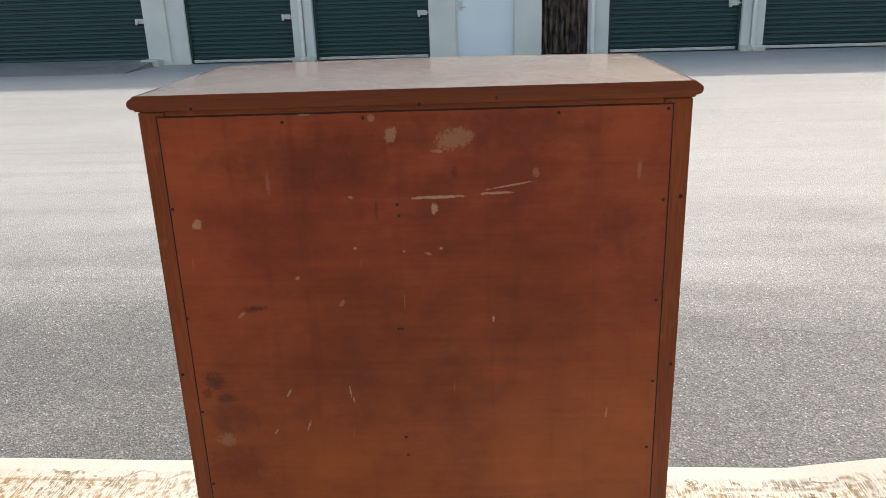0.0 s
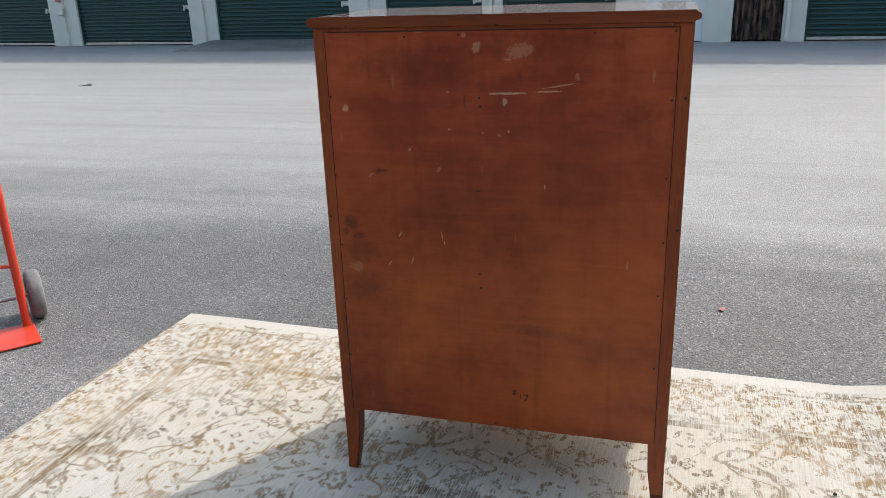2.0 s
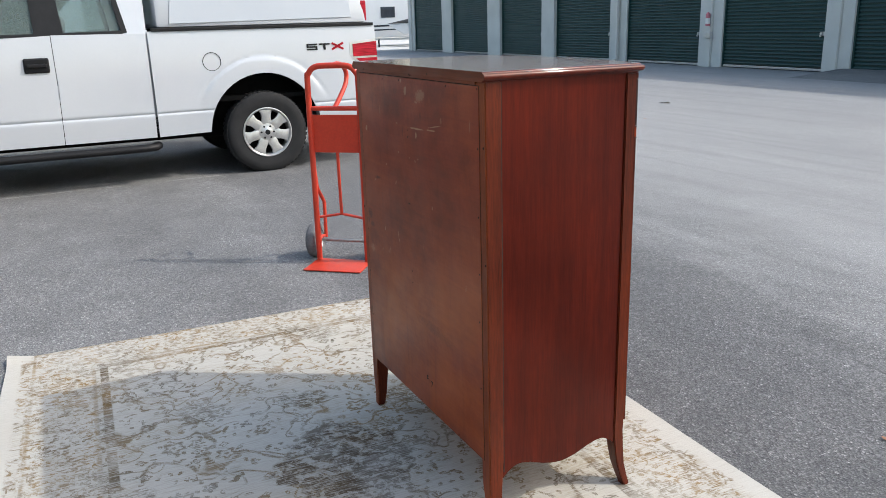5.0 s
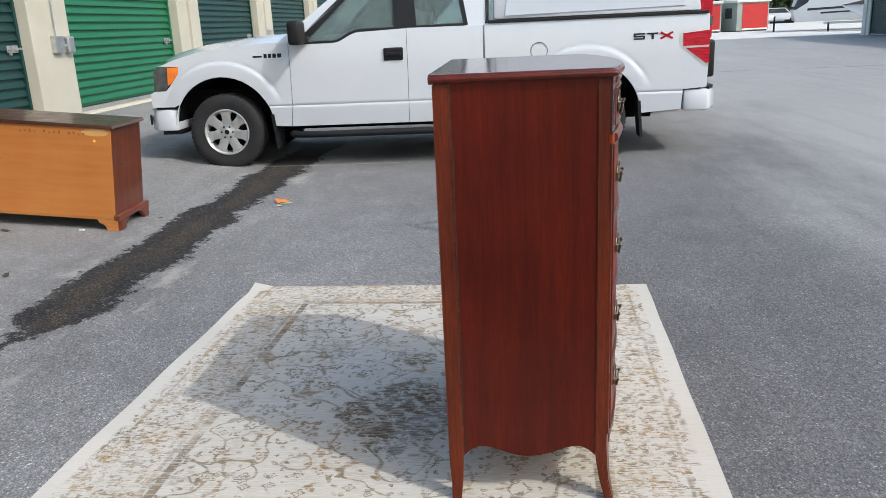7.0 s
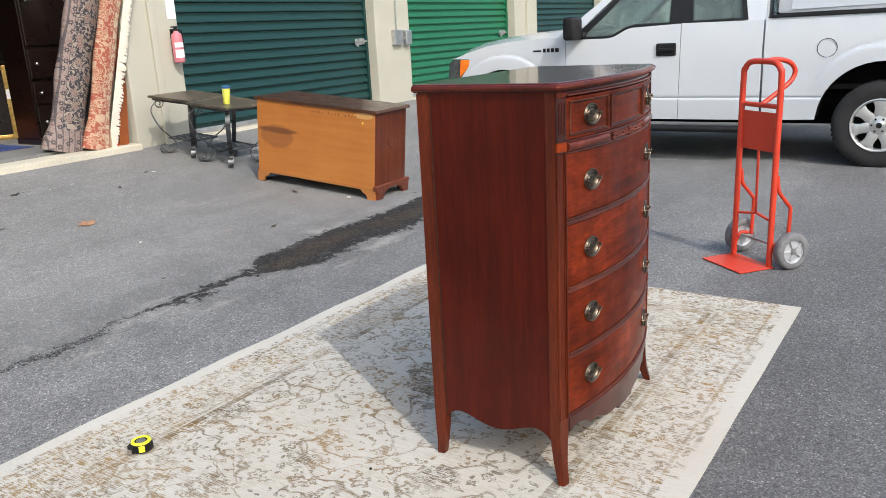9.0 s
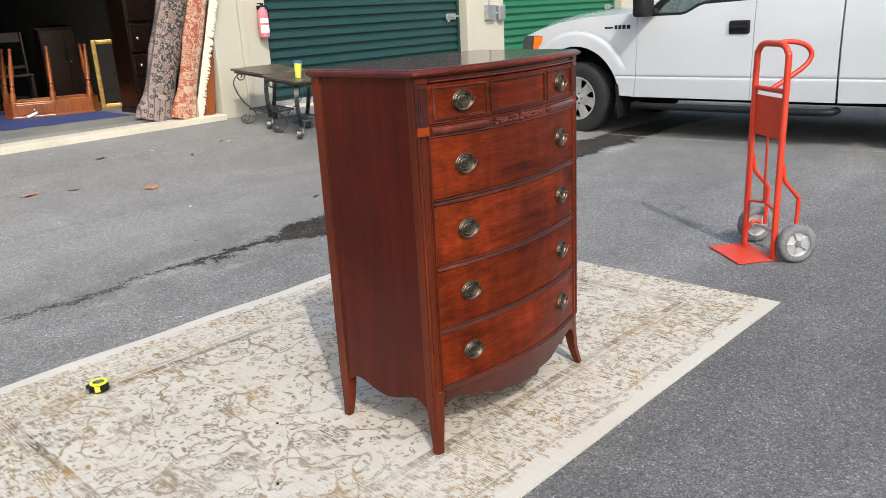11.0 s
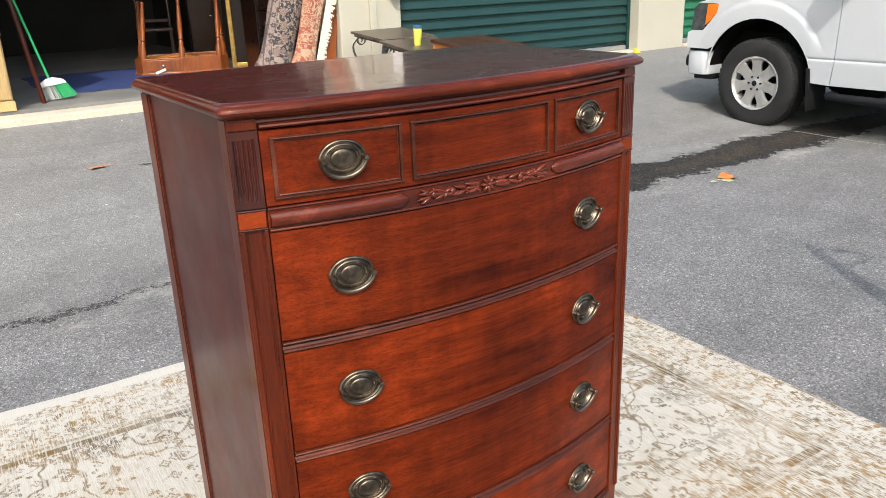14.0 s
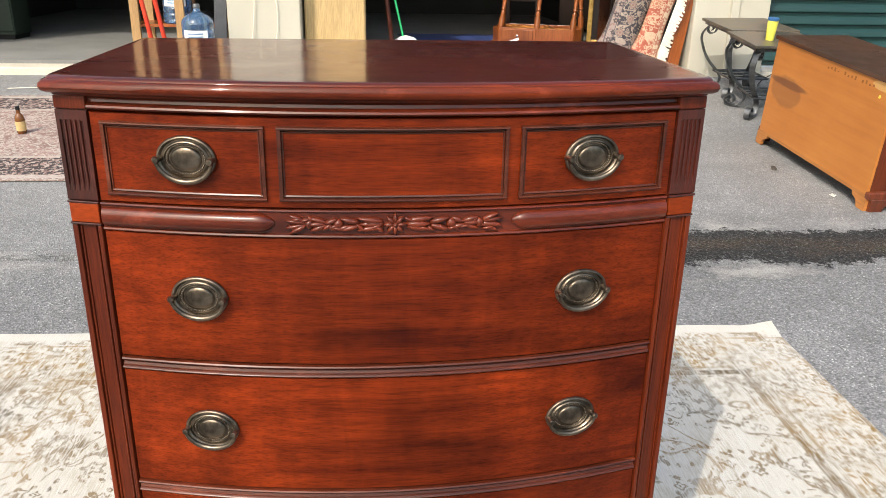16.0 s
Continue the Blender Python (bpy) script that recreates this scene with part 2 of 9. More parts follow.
def asphalt():
    n = Nodes("asphalt")
    v = n.coords()
    stone = n.voronoi(v, 160, output="Color")
    sep = n.add("SeparateColor")
    n.link(stone, sep.inputs["Color"])
    chip = n.ramp(sep.outputs[0], [(0.0, (0.128, 0.127, 0.126)), (0.5, (0.196, 0.194, 0.191)), (0.90, (0.262, 0.259, 0.252)), (0.97, (0.33, 0.325, 0.313)), (1.0, (0.50, 0.49, 0.47))])
    cell = n.voronoi(v, 160)
    pits = n.ramp(cell, [(0.0, 1.0), (0.5, 0.90), (0.95, 0.50)])
    base = n.mix(1.0, chip, pits, "MULTIPLY")
    clump = n.noise(v, 42, 3, 0.6)
    base = n.mix(1.0, base, n.ramp(clump, [(0.3, 0.84), (0.7, 1.18)]), "MULTIPLY")
    big = n.noise(n.coords((0.35, 1.0, 1)), 0.55, 6, 0.6)
    mid = n.noise(v, 3.1, 5, 0.65)
    tone = n.ramp(n.math("ADD", n.math("MULTIPLY", big, 0.6), n.math("MULTIPLY", mid, 0.4)), [(0.34, 0.68), (0.66, 1.42)])
    col = n.mix(1.0, base, tone, "MULTIPLY")
    # paler, worn and dusty lanes away from the rug
    place = n.add("SeparateXYZ")
    n.link(v, place.inputs["Vector"])
    lane = n.ramp(n.math("ADD", n.math("MULTIPLY", place.outputs[1], 0.1), n.math("MULTIPLY", n.math("SUBTRACT", big, 0.5), 0.5)), [(0.18, 0.0), (0.36, 1.0)])
    south = n.ramp(n.math("ADD", n.math("MULTIPLY", place.outputs[1], -0.3), n.math("MULTIPLY", n.math("SUBTRACT", mid, 0.5), 0.3)), [(0.55, 0.0), (0.85, 1.0)])
    dusty = n.mix(0.5, col, (0.455, 0.450, 0.437))
    col = n.mix(n.math("MAXIMUM", n.math("MULTIPLY", lane, 0.85), n.math("MULTIPLY", south, 0.28)), col, dusty)
    # a darker band along the north side of the rug, with a wavering edge
    dark_lane = n.math("ADD", n.math("MULTIPLY", place.outputs[1], 0.1), n.math("MULTIPLY", n.math("SUBTRACT", n.noise(n.coords((0.3, 0.8, 1)), 1.1, 7, 0.68), 0.5), 0.16))
    dark_lane = n.ramp(dark_lane, [(0.03, 0.0), (0.07, 1.0), (0.16, 1.0), (0.225, 0.0)])
    col = n.mix(n.math("MULTIPLY", dark_lane, 0.55), col, n.mix(1.0, col, (0.50, 0.50, 0.515), "MULTIPLY"))
    ruts = n.noise(n.coords((0.12, 5.0, 1), (0, 0, 4)), 1.0, 5, 0.6)
    col = n.mix(n.math("MULTIPLY", n.ramp(ruts, [(0.52, 0.0), (0.72, 1.0)]), 0.16), col, n.mix(0.75, base, (0.05, 0.05, 0.052)))
    spot = n.ramp(n.noise(v, 1.3, 7, 0.72), [(0.66, 0.0), (0.74, 1.0)])
    col = n.mix(n.math("MULTIPLY", spot, 0.25), col, (0.06, 0.06, 0.06))
    # the wet gutter line along the valley of the yard
    wob = n.noise(n.coords((0.9, 0.9, 1)), 1.7, 9, 0.72)
    gy = n.math("ADD", n.math("ADD", place.outputs[1], 2.17), n.math("ADD", n.math("MULTIPLY", n.math("SUBTRACT", wob, 0.5), 0.55), n.math("ADD", n.math("MULTIPLY", n.math("SUBTRACT", n.noise(v, 15, 7, 0.82), 0.5), 0.42), n.math("MULTIPLY", n.math("SUBTRACT", n.noise(v, 95, 2, 0.6), 0.5), 0.10))))
    width = n.ramp(n.math("ADD", n.math("MULTIPLY", place.outputs[0], -0.12), n.math("MULTIPLY", n.math("SUBTRACT", n.noise(n.coords((1, 0.2, 1)), 1.7, 4), 0.5), 0.16)),
                   [(0.0, 0.022), (0.03, 0.045), (0.10, 0.06), (0.145, 0.26), (0.40, 0.24), (0.8, 0.26)])
    wet = n.ramp(n.math("SUBTRACT", width, n.math("ABSOLUTE", gy)), [(0.0, 0.0), (0.012, 1.0)])
    lim = n.ramp(n.math("MULTIPLY", n.math("ADD", place.outputs[0], 9.0), 0.1), [(0.12, 0.0), (0.3, 1.0), (0.98, 1.0), (1.0, 0.6)])
    wet = n.math("MULTIPLY", wet, lim)
    silt = n.math("MULTIPLY", n.ramp(n.math("ABSOLUTE", gy), [(0.04, 1.0), (0.17, 0.0)]), n.ramp(n.noise(n.coords((0.5, 1, 1)), 3.2, 5, 0.65), [(0.38, 0.0), (0.54, 1.0)]))
    silt = n.math("MULTIPLY", silt, n.ramp(width, [(0.08, 0.0), (0.16, 1.0)]))
    rubble = n.ramp(n.noise(v, 70, 5, 0.75), [(0.38, 0.04), (0.50, 0.45), (0.62, 1.9)])
    moss = n.ramp(n.noise(v, 9, 5, 0.7), [(0.52, 0.0), (0.60, 0.8)])
    silt_tone = n.mix(moss, (0.056, 0.036, 0.022), (0.048, 0.046, 0.018))
    dark = n.mix(1.0, n.mix(silt, (0.014, 0.0138, 0.0135), silt_tone), rubble, "MULTIPLY")
    soaked = n.mix(n.ramp(sep.outputs[1], [(0.72, 0.10), (0.93, 0.42)]), dark, base)
    pebble = n.math("MULTIPLY", n.ramp(n.voronoi(v, 60), [(0.16, 1.0), (0.24, 0.0)]), n.ramp(n.noise(v, 31, 2), [(0.56, 0.0), (0.60, 0.8)]))
    soaked = n.mix(pebble, soaked, (0.20, 0.185, 0.16))
    col = n.mix(n.math("MULTIPLY", wet, n.ramp(n.noise(v, 16, 8, 0.8), [(0.36, 0.45), (0.42, 1.0)])), col, soaked)
    crust = n.ramp(n.math("ABSOLUTE", n.math("SUBTRACT", n.math("ABSOLUTE", n.math("SUBTRACT", gy, 0.05)), n.math("ADD", width, 0.07))), [(0.0, 1.0), (0.14, 0.0)])
    crust = n.math("MULTIPLY", n.math("MULTIPLY", crust, lim), n.ramp(n.noise(n.coords((0.7, 1.2, 1)), 2.6, 8, 0.75), [(0.50, 0.0), (0.62, 0.62)]))
    col = n.mix(n.math("MULTIPLY", crust, n.math("SUBTRACT", 1.0, n.math("MULTIPLY", wet, 0.8))), col, (0.42, 0.40, 0.355))
    halo = n.ramp(n.math("SUBTRACT", width, n.math("ABSOLUTE", gy)), [(-0.16, 0.0), (0.0, 1.0)])
    grit = n.ramp(n.noise(v, 55, 6, 0.8), [(0.62, 0.0), (0.66, 0.8)])
    col = n.mix(n.math("MULTIPLY", n.math("MULTIPLY", halo, lim), grit), col, (0.05, 0.042, 0.034))
    # a long fine crack
    seam = n.math("ADD", n.math("SUBTRACT", place.outputs[1], 1.75), n.math("MULTIPLY", n.math("SUBTRACT", n.noise(n.coords((1.0, 0.1, 1)), 0.9, 6, 0.6), 0.5), 0.7))
    col = n.mix(n.math("MULTIPLY", n.ramp(n.math("ABSOLUTE", seam), [(0.003, 1.0), (0.012, 0.0)]), n.math("MULTIPLY", n.ramp(mid, [(0.4, 0.0), (0.6, 1.0)]), 0.5)), col, (0.05, 0.05, 0.05))
    # two more fine lines: pale by the pickup, a dark crack farther west
    for cx, along, depth_, tone_, low, high in ((-5.52, 0, 0.010, 0.42, -2.6, 0.4), (-16.7, 0, 0.05, 0.03, 4.5, 9.0)):
        off = n.math("ABSOLUTE", n.math("ADD", n.math("SUBTRACT", place.outputs[along], cx), n.math("MULTIPLY", n.math("SUBTRACT", n.noise(n.coords((0.1, 1.2, 1)), 1.0, 5, 0.6), 0.5), 0.3)))
        span = n.math("MULTIPLY", n.math("GREATER_THAN", place.outputs[1 - along], low), n.math("LESS_THAN", place.outputs[1 - along], high))
        line = n.math("MULTIPLY", n.ramp(off, [(depth_ * 0.5, 1.0), (depth_, 0.0)]), n.math("MULTIPLY", span, n.ramp(n.noise(n.coords((0.2, 1.6, 1)), 1.0, 3), [(0.45, 0.0), (0.5, 0.8)])))
        col = n.mix(line, col, (tone_, tone_, tone_))
    rough = n.mix(wet, n.ramp(mid, [(0.3, 0.72), (0.7, 0.9)]), (0.88, 0.88, 0.88))
    made = n.done(col, rough, n.bump(n.math("ADD", cell, n.math("MULTIPLY", mid, 0.6)), 0.55, 0.006), spec=0.4)
    n.link(n.math("SUBTRACT", 0.4, n.math("MULTIPLY", wet, 0.32)), n.bsdf.inputs["Specular IOR Level"])
    return made


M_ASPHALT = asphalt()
M_STUCCO = surface("cream_stucco", (0.46, 0.44, 0.365), (0.41, 0.39, 0.32), 1.4, 0.8, grain=140, bump=0.15)
M_STUCCO_N = surface("grey_stucco", (0.62, 0.625, 0.59), (0.55, 0.555, 0.525), 1.4, 0.8, grain=140, bump=0.25)
M_DOOR_TEAL = surface("teal_door_paint", (0.0040, 0.032, 0.030), (0.0055, 0.038, 0.035), 2.5, 0.42, grain=50, bump=0.05, speck=0.08)
M_DOOR_GREEN = surface("bright_green_door_paint", (0.008, 0.112, 0.048), (0.010, 0.128, 0.056), 2.5, 0.4, grain=50, bump=0.05, speck=0.08)
M_CONCRETE = surface("concrete", (0.42, 0.41, 0.37), (0.55, 0.53, 0.47), 2.2, 0.85, grain=70, bump=0.3)
M_LIP = surface("pale_concrete_lip", (0.50, 0.46, 0.37), (0.58, 0.54, 0.44), 3.0, 0.85, grain=60, bump=0.3)
M_GALV = surface("galvanised_steel", (0.48, 0.49, 0.5), (0.6, 0.6, 0.6), 12, 0.35, metal=0.9)
M_TRIM = surface("pale_metal_trim", (0.60, 0.60, 0.57), (0.68, 0.68, 0.64), 4, 0.45)
M_ROOF = surface("grey_metal_roof", (0.40, 0.41, 0.42), (0.48, 0.48, 0.48), 3, 0.4, metal=0.4)
M_FLOOR_IN = surface("worn_grey_slab", (0.16, 0.16, 0.155), (0.23, 0.23, 0.215), 1.6, 0.8, grain=60, bump=0.2)
# inner walls of the open units, coloured near-black to hold their shade
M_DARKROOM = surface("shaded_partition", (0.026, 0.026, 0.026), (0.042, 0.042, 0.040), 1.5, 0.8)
M_WHITE = surface("white_truck_paint", (0.56, 0.585, 0.62), (0.59, 0.61, 0.64), 1.5, 0.22, rough_to=0.26, grain=60, bump=0.0, coat=0.8, coat_rough=0.05, speck=0.02)
M_RUBBER = surface("tyre_rubber", (0.010, 0.010, 0.011), (0.022, 0.022, 0.023), 8, 0.8, grain=90, bump=0.3)
M_BLACK = surface("black_plastic", (0.007, 0.007, 0.008), (0.012, 0.012, 0.013), 10, 0.5, spec=0.3)
M_RED = surface("red_orange_paint", (0.53, 0.034, 0.012), (0.61, 0.050, 0.017), 7, 0.40, coat=0.12, speck=0.12)
M_MAHOG_X = wood("mahogany_along", (0.058, 0.0056, 0.0018), (0.400, 0.054, 0.0088), "x", 0.58, 0.34, 0.14, grain=0.55, spec=0.2, soft=0.03, patch=2.2, dash=0.45, ribbon=0.28, coat_ior=1.36, metal=0.78)
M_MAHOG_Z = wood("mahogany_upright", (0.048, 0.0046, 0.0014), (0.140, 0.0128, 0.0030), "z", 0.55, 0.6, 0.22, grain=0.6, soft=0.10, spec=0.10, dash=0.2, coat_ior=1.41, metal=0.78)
M_MAHOG_LEG = wood("mahogany_posts", (0.050, 0.0065, 0.002), (0.155, 0.025, 0.0060), "z", 0.38, 0.4, 0.10, grain=0.7, wear=0.10, soft=0.03, spec=0.2, dash=0.5, coat_ior=1.3)
M_MAHOG_DARK = wood("mahogany_dark_parts", (0.018, 0.0026, 0.0012), (0.070, 0.0100, 0.0032), "z", 0.40, 0.6, 0.16, grain=0.7, wear=0.15, soft=0.02, spec=0.3, dash=0.5, coat_ior=1.45)

# ---- the setting: yard and two rows of storage units ----
def make_ground():
    ys = [-400, -60, -12, -6.2, -5.9] + [-5.7 + 0.2 * i for i in range(17)] + [-2.0, 0, 5, 14, 40, 120, 400]
    xs = [-400, -120, -50, -20, -8, -4, 0, 4, 8, 20, 60, 400]
    bm = bmesh.new()
    rows = [[bm.verts.new((x, y, ground_z(y))) for x in xs] for y in ys]
    for a, b in zip(rows, rows[1:]):
        for i in range(len(xs) - 1):
            bm.faces.new((a[i], a[i + 1], b[i + 1], b[i]))
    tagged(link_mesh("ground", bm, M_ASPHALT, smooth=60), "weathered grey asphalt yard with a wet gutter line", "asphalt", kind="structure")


make_ground()

SLAT = 0.115   # pitch of the door ribs
S_Y, S_Z = -5.9, 0.33


def slat_mesh(width, pitch, name, material, depth=0.028):
    """One rib of a rolling door, seen from its front (-y is inside)."""
    prof = [(0.0, 0.0), (0.0, 0.26), (depth, 0.34), (depth * 1.08, 0.42), (depth * 0.8, 0.68), (depth * 0.35, 0.88), (0.0, 1.0)]
    bm = bmesh.new()
    cols = [[bm.verts.new((x, d, h * pitch)) for d, h in prof] for x in (0, width)]
    for k in range(len(prof) - 1):
        bm.faces.new((cols[0][k], cols[0][k + 1], cols[1][k + 1], cols[1][k]))
    me = bpy.data.meshes.new(name)
    bm.to_mesh(me)
    bm.free()
    me.materials.append(material)
    return me


def latch_bm(s=1.0):
    """A slide bolt with its plate and padlock."""
    return join(box(-0.11, 0.11, 0, 0.008, -0.045, 0.045, 0.002), box(-0.16, 0.10, 0.008, 0.026, -0.014, 0.014, 0.004),
                box(-0.07, -0.045, 0.008, 0.034, -0.035, 0.035, 0.003), box(0.03, 0.055, 0.008, 0.034, -0.035, 0.035, 0.003),
                box(0.058, 0.10, 0.012, 0.035, -0.075, -0.028, 0.006))


def rolling_door(name, x0, x1, y, z0, height, material, face, latch_at, label, separate, pitch=SLAT, group="rolling doors"):
    """face: +1 where the outside is at +y, -1 at -y."""
    w = x1 - x0
    door = thing(name, pose(x0 if face > 0 else x1, y, z0, 0, 0, 0 if face > 0 else 180), label, "door", group, "structure")
    n = int(height / pitch)
    me = slat_mesh(w, pitch, "slat", material)
    if separate:
        for i in range(n):
            shared("slat", me, door, pose(0, 0, 0.07 + i * pitch))
    else:
        bm = bmesh.new()
        for i in range(n):
            k = len(bm.verts)
            bm.from_mesh(me)
            bm.verts.ensure_lookup_table()
            for v in bm.verts[k:]:
                v.co.z += 0.07 + i * pitch
        tagged(part("curtain", bm, material, door), kind="stuff")
    for gx in (0.0, w - 0.045):
        part("guide", box(gx, gx + 0.045, -0.02, 0.048, 0.0, n * pitch + 0.07, 0.004), material, door)
    part("bottom_bar", box(0.046, w - 0.046, -0.02, 0.035, 0.0, 0.055, 0.006), M_GALV, door, "pale metal bottom bar")
    lx = (latch_at - x0) if face > 0 else (x1 - latch_at)
    lt = part("latch", latch_bm(), M_GALV, door, "galvanised slide latch")
    lt.matrix_basis = pose(lx, 0.026, 0.93)
    return door


def south_row():
    height, top = 3.3, 3.9
    piers = [(-27.2, -26.1), (-22.6, -21.55), (-17.75, -16.6), (-13.0, -11.98), (-8.28, -7.38), (-3.73, -3.0), (0.63, 1.27), (4.95, 6.0), (9.6, 10.5)]
    wall = thing("wall_south", pose(0, 0, 0), "cream stucco piers and header of a storage building", "wall", kind="structure")
    for a, b in piers:
        if b - a > 1.0:      # a pair of narrow pilasters with a groove between them
            m = (a + b) / 2
            bm = join(box(a, m - 0.06, S_Y - 0.5, S_Y, S_Z - 0.4, top, 0.012), box(m - 0.06, m + 0.06, S_Y - 0.5, S_Y - 0.05, S_Z - 0.4, top),
                      box(m + 0.06, b, S_Y - 0.5, S_Y, S_Z - 0.4, top, 0.012))
        else:
            bm = box(a, b, S_Y - 0.5, S_Y, S_Z - 0.4, top, 0.012)
        part("pier", bm, M_STUCCO, wall)
    part("jamb", box(-3.42, -3.34, S_Y, S_Y + 0.035, S_Z - 0.02, top, 0.008), M_STUCCO, wall)
    part("header", box(-27.2, 10.5, S_Y - 0.5, S_Y - 0.015, S_Z + height, top + 0.3), M_STUCCO, wall)
    roof = prism([(S_Y + 0.20, 4.2), (S_Y + 0.20, 4.35), (S_Y - 9.0, 4.75), (S_Y - 9.0, 4.6)], 39.0, "x", -28.0)
    tagged(link_mesh("roof_south", roof, M_ROOF), "low metal roof over the storage units", "roof", kind="structure")
    n = 0
    for a, b, mat, latch, word in ((-26.1, -22.6, M_DOOR_TEAL, -23.0, "dark teal"), (-21.55, -17.75, M_DOOR_TEAL, -18.0, "dark teal"),
                                   (-16.6, -13.0, M_DOOR_TEAL, -16.3, "dark teal"), (-11.98, -8.28, M_DOOR_GREEN, -11.75, "bright green"),
                                   (-7.38, -3.73, M_DOOR_TEAL, -7.2, "dark teal"), (6.0, 9.6, M_DOOR_TEAL, 6.3, "dark teal")):
        n += 1
        rolling_door(f"door_{n}", a, b, S_Y - 0.2, S_Z + 0.03, height, mat, 1, latch, f"closed {word} ribbed metal rolling door", a > -14 and b < 0)
        tagged(link_mesh("door_sill", box(a, b, S_Y - 0.5, S_Y + 0.02, S_Z - 0.3, S_Z + 0.025, 0.01), M_LIP), "pale concrete sill under a rolling door", "sill", kind="structure")
    # the two open units: floor slab, partitions, back wall and ceiling
    deep = S_Y - 7.0
    for a, b in ((-3.0, 0.63), (1.27, 4.95)):
        slab = join(box(a - 0.02, b + 0.02, deep, S_Y - 0.22, S_Z - 0.3, S_Z + 0.09))
        tagged(link_mesh("floor", slab, M_FLOOR_IN), "grey concrete floor of an open storage unit", "floor", kind="structure")
        tagged(link_mesh("door_sill", box(a, b, S_Y - 0.22, S_Y + 0.06, S_Z - 0.3, S_Z + 0.06, 0.012), M_LIP), "pale concrete sill of the open unit", "sill", kind="structure")
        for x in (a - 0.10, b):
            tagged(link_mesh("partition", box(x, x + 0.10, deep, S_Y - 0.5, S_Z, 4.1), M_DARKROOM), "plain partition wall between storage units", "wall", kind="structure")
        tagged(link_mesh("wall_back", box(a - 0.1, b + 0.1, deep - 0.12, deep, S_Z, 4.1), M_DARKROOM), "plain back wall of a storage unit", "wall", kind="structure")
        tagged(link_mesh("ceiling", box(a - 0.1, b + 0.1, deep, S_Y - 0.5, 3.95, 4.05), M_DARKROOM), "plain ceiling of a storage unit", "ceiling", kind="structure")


N_ANG = -2.86


def north_row():
    """The long row on the north side, turned a little against the yard."""
    base = thing("wall_north", pose(0, 14.2, 0, 0, 0, N_ANG), "grey-cream stucco piers of a long storage building", "wall", kind="structure")
    top, height = 3.45, 2.6
    doors = [(-36.0, -32.3), (-31.2, -27.5), (-26.4, -23.08), (-22.2, -18.8), (-18.0, -14.65), (-13.85, -10.56), (-9.87, -6.49), (-5.66, -3.52), (-3.11, -0.86), (2.5, 4.9), (5.3, 8.6), (9.4, 12.7), (13.5, 16.8)]
    edges = [-36.7] + [e for d in doors for e in d] + [18.0]
    for i in range(0, len(edges), 2):
        a, b = edges[i], edges[i + 1]
        if a == -0.86:
            continue
        w = b - a
        if w < 0.5:
            bm = join(box(a, a + w * 0.42, 0, 0.5, -0.1, top, 0.01), box(a + w * 0.42, b - w * 0.42, 0.05, 0.5, -0.1, top), box(b - w * 0.42, b, 0, 0.5, -0.1, top, 0.01))
        elif w > 0.85:
            bm = box(a, b, 0, 0.5, -0.1, top, 0.01)
        else:
            bm = join(box(a, a + w * 0.55, 0, 0.5, -0.1, top, 0.01), box(a + w * 0.55, b, 0.06, 0.5, -0.1, top, 0.01))
        part("pier", bm, M_STUCCO_N, base)
        if w < 0.5 and -5 < a < 6:
            part("footing", box(a - 0.03, b + 0.03, -0.12, 0.0, -0.1, 0.10, 0.02), M_CONCRETE, base, "concrete footing")
    # the pier with the white door and the dark window
    part("pier", box(-0.86, -0.36, 0, 0.5, -0.1, top), M_STUCCO_N, base)
    part("pier", box(0.76, 1.26, 0, 0.5, -0.1, top), M_STUCCO_N, base)
    part("pier", box(2.12, 2.5, 0, 0.5, -0.1, top), M_STUCCO_N, base)
    part("header", box(-36.7, 18, 0.02, 0.5, height, top), M_STUCCO_N, base)
    part("eave", box(-37.0, 18.3, -0.3, 0.6, top, top + 0.18, 0.02), M_TRIM, base)
    part("back_wall", box(-36.7, 18, 9.0, 9.2, -0.1, top), M_STUCCO_N, base)
    part("end_wall", box(-36.7, -36.5, 0.5, 9.0, -0.1, top), M_STUCCO_N, base)
    part("end_wall", box(17.8, 18.0, 0.5, 9.0, -0.1, top), M_STUCCO_N, base)
    roof = link_mesh("roof_north", box(-37.0, 18.3, -0.3, 9.4, top + 0.18, top + 0.3), M_ROOF)
    roof.matrix_basis = base.matrix_basis
    tagged(roof, "low metal roof of the long storage building", "roof", kind="structure")
    n = 10
    for a, b in doors:
        n += 1
        d = rolling_door(f"door_{n}", a, b, 0, 0, height, M_DOOR_TEAL, -1, b - 0.12, "closed dark teal ribbed metal rolling door", False, 0.085)
        d.matrix_basis = base.matrix_basis @ pose(b, 0.16, 0.02, 0, 0, 180)
        for c in d.children:
            if c.name.startswith("latch"):
                c.matrix_basis = pose(0.12, 0.026, 0.83)
    return base


NORTH = north_row()
south_row()

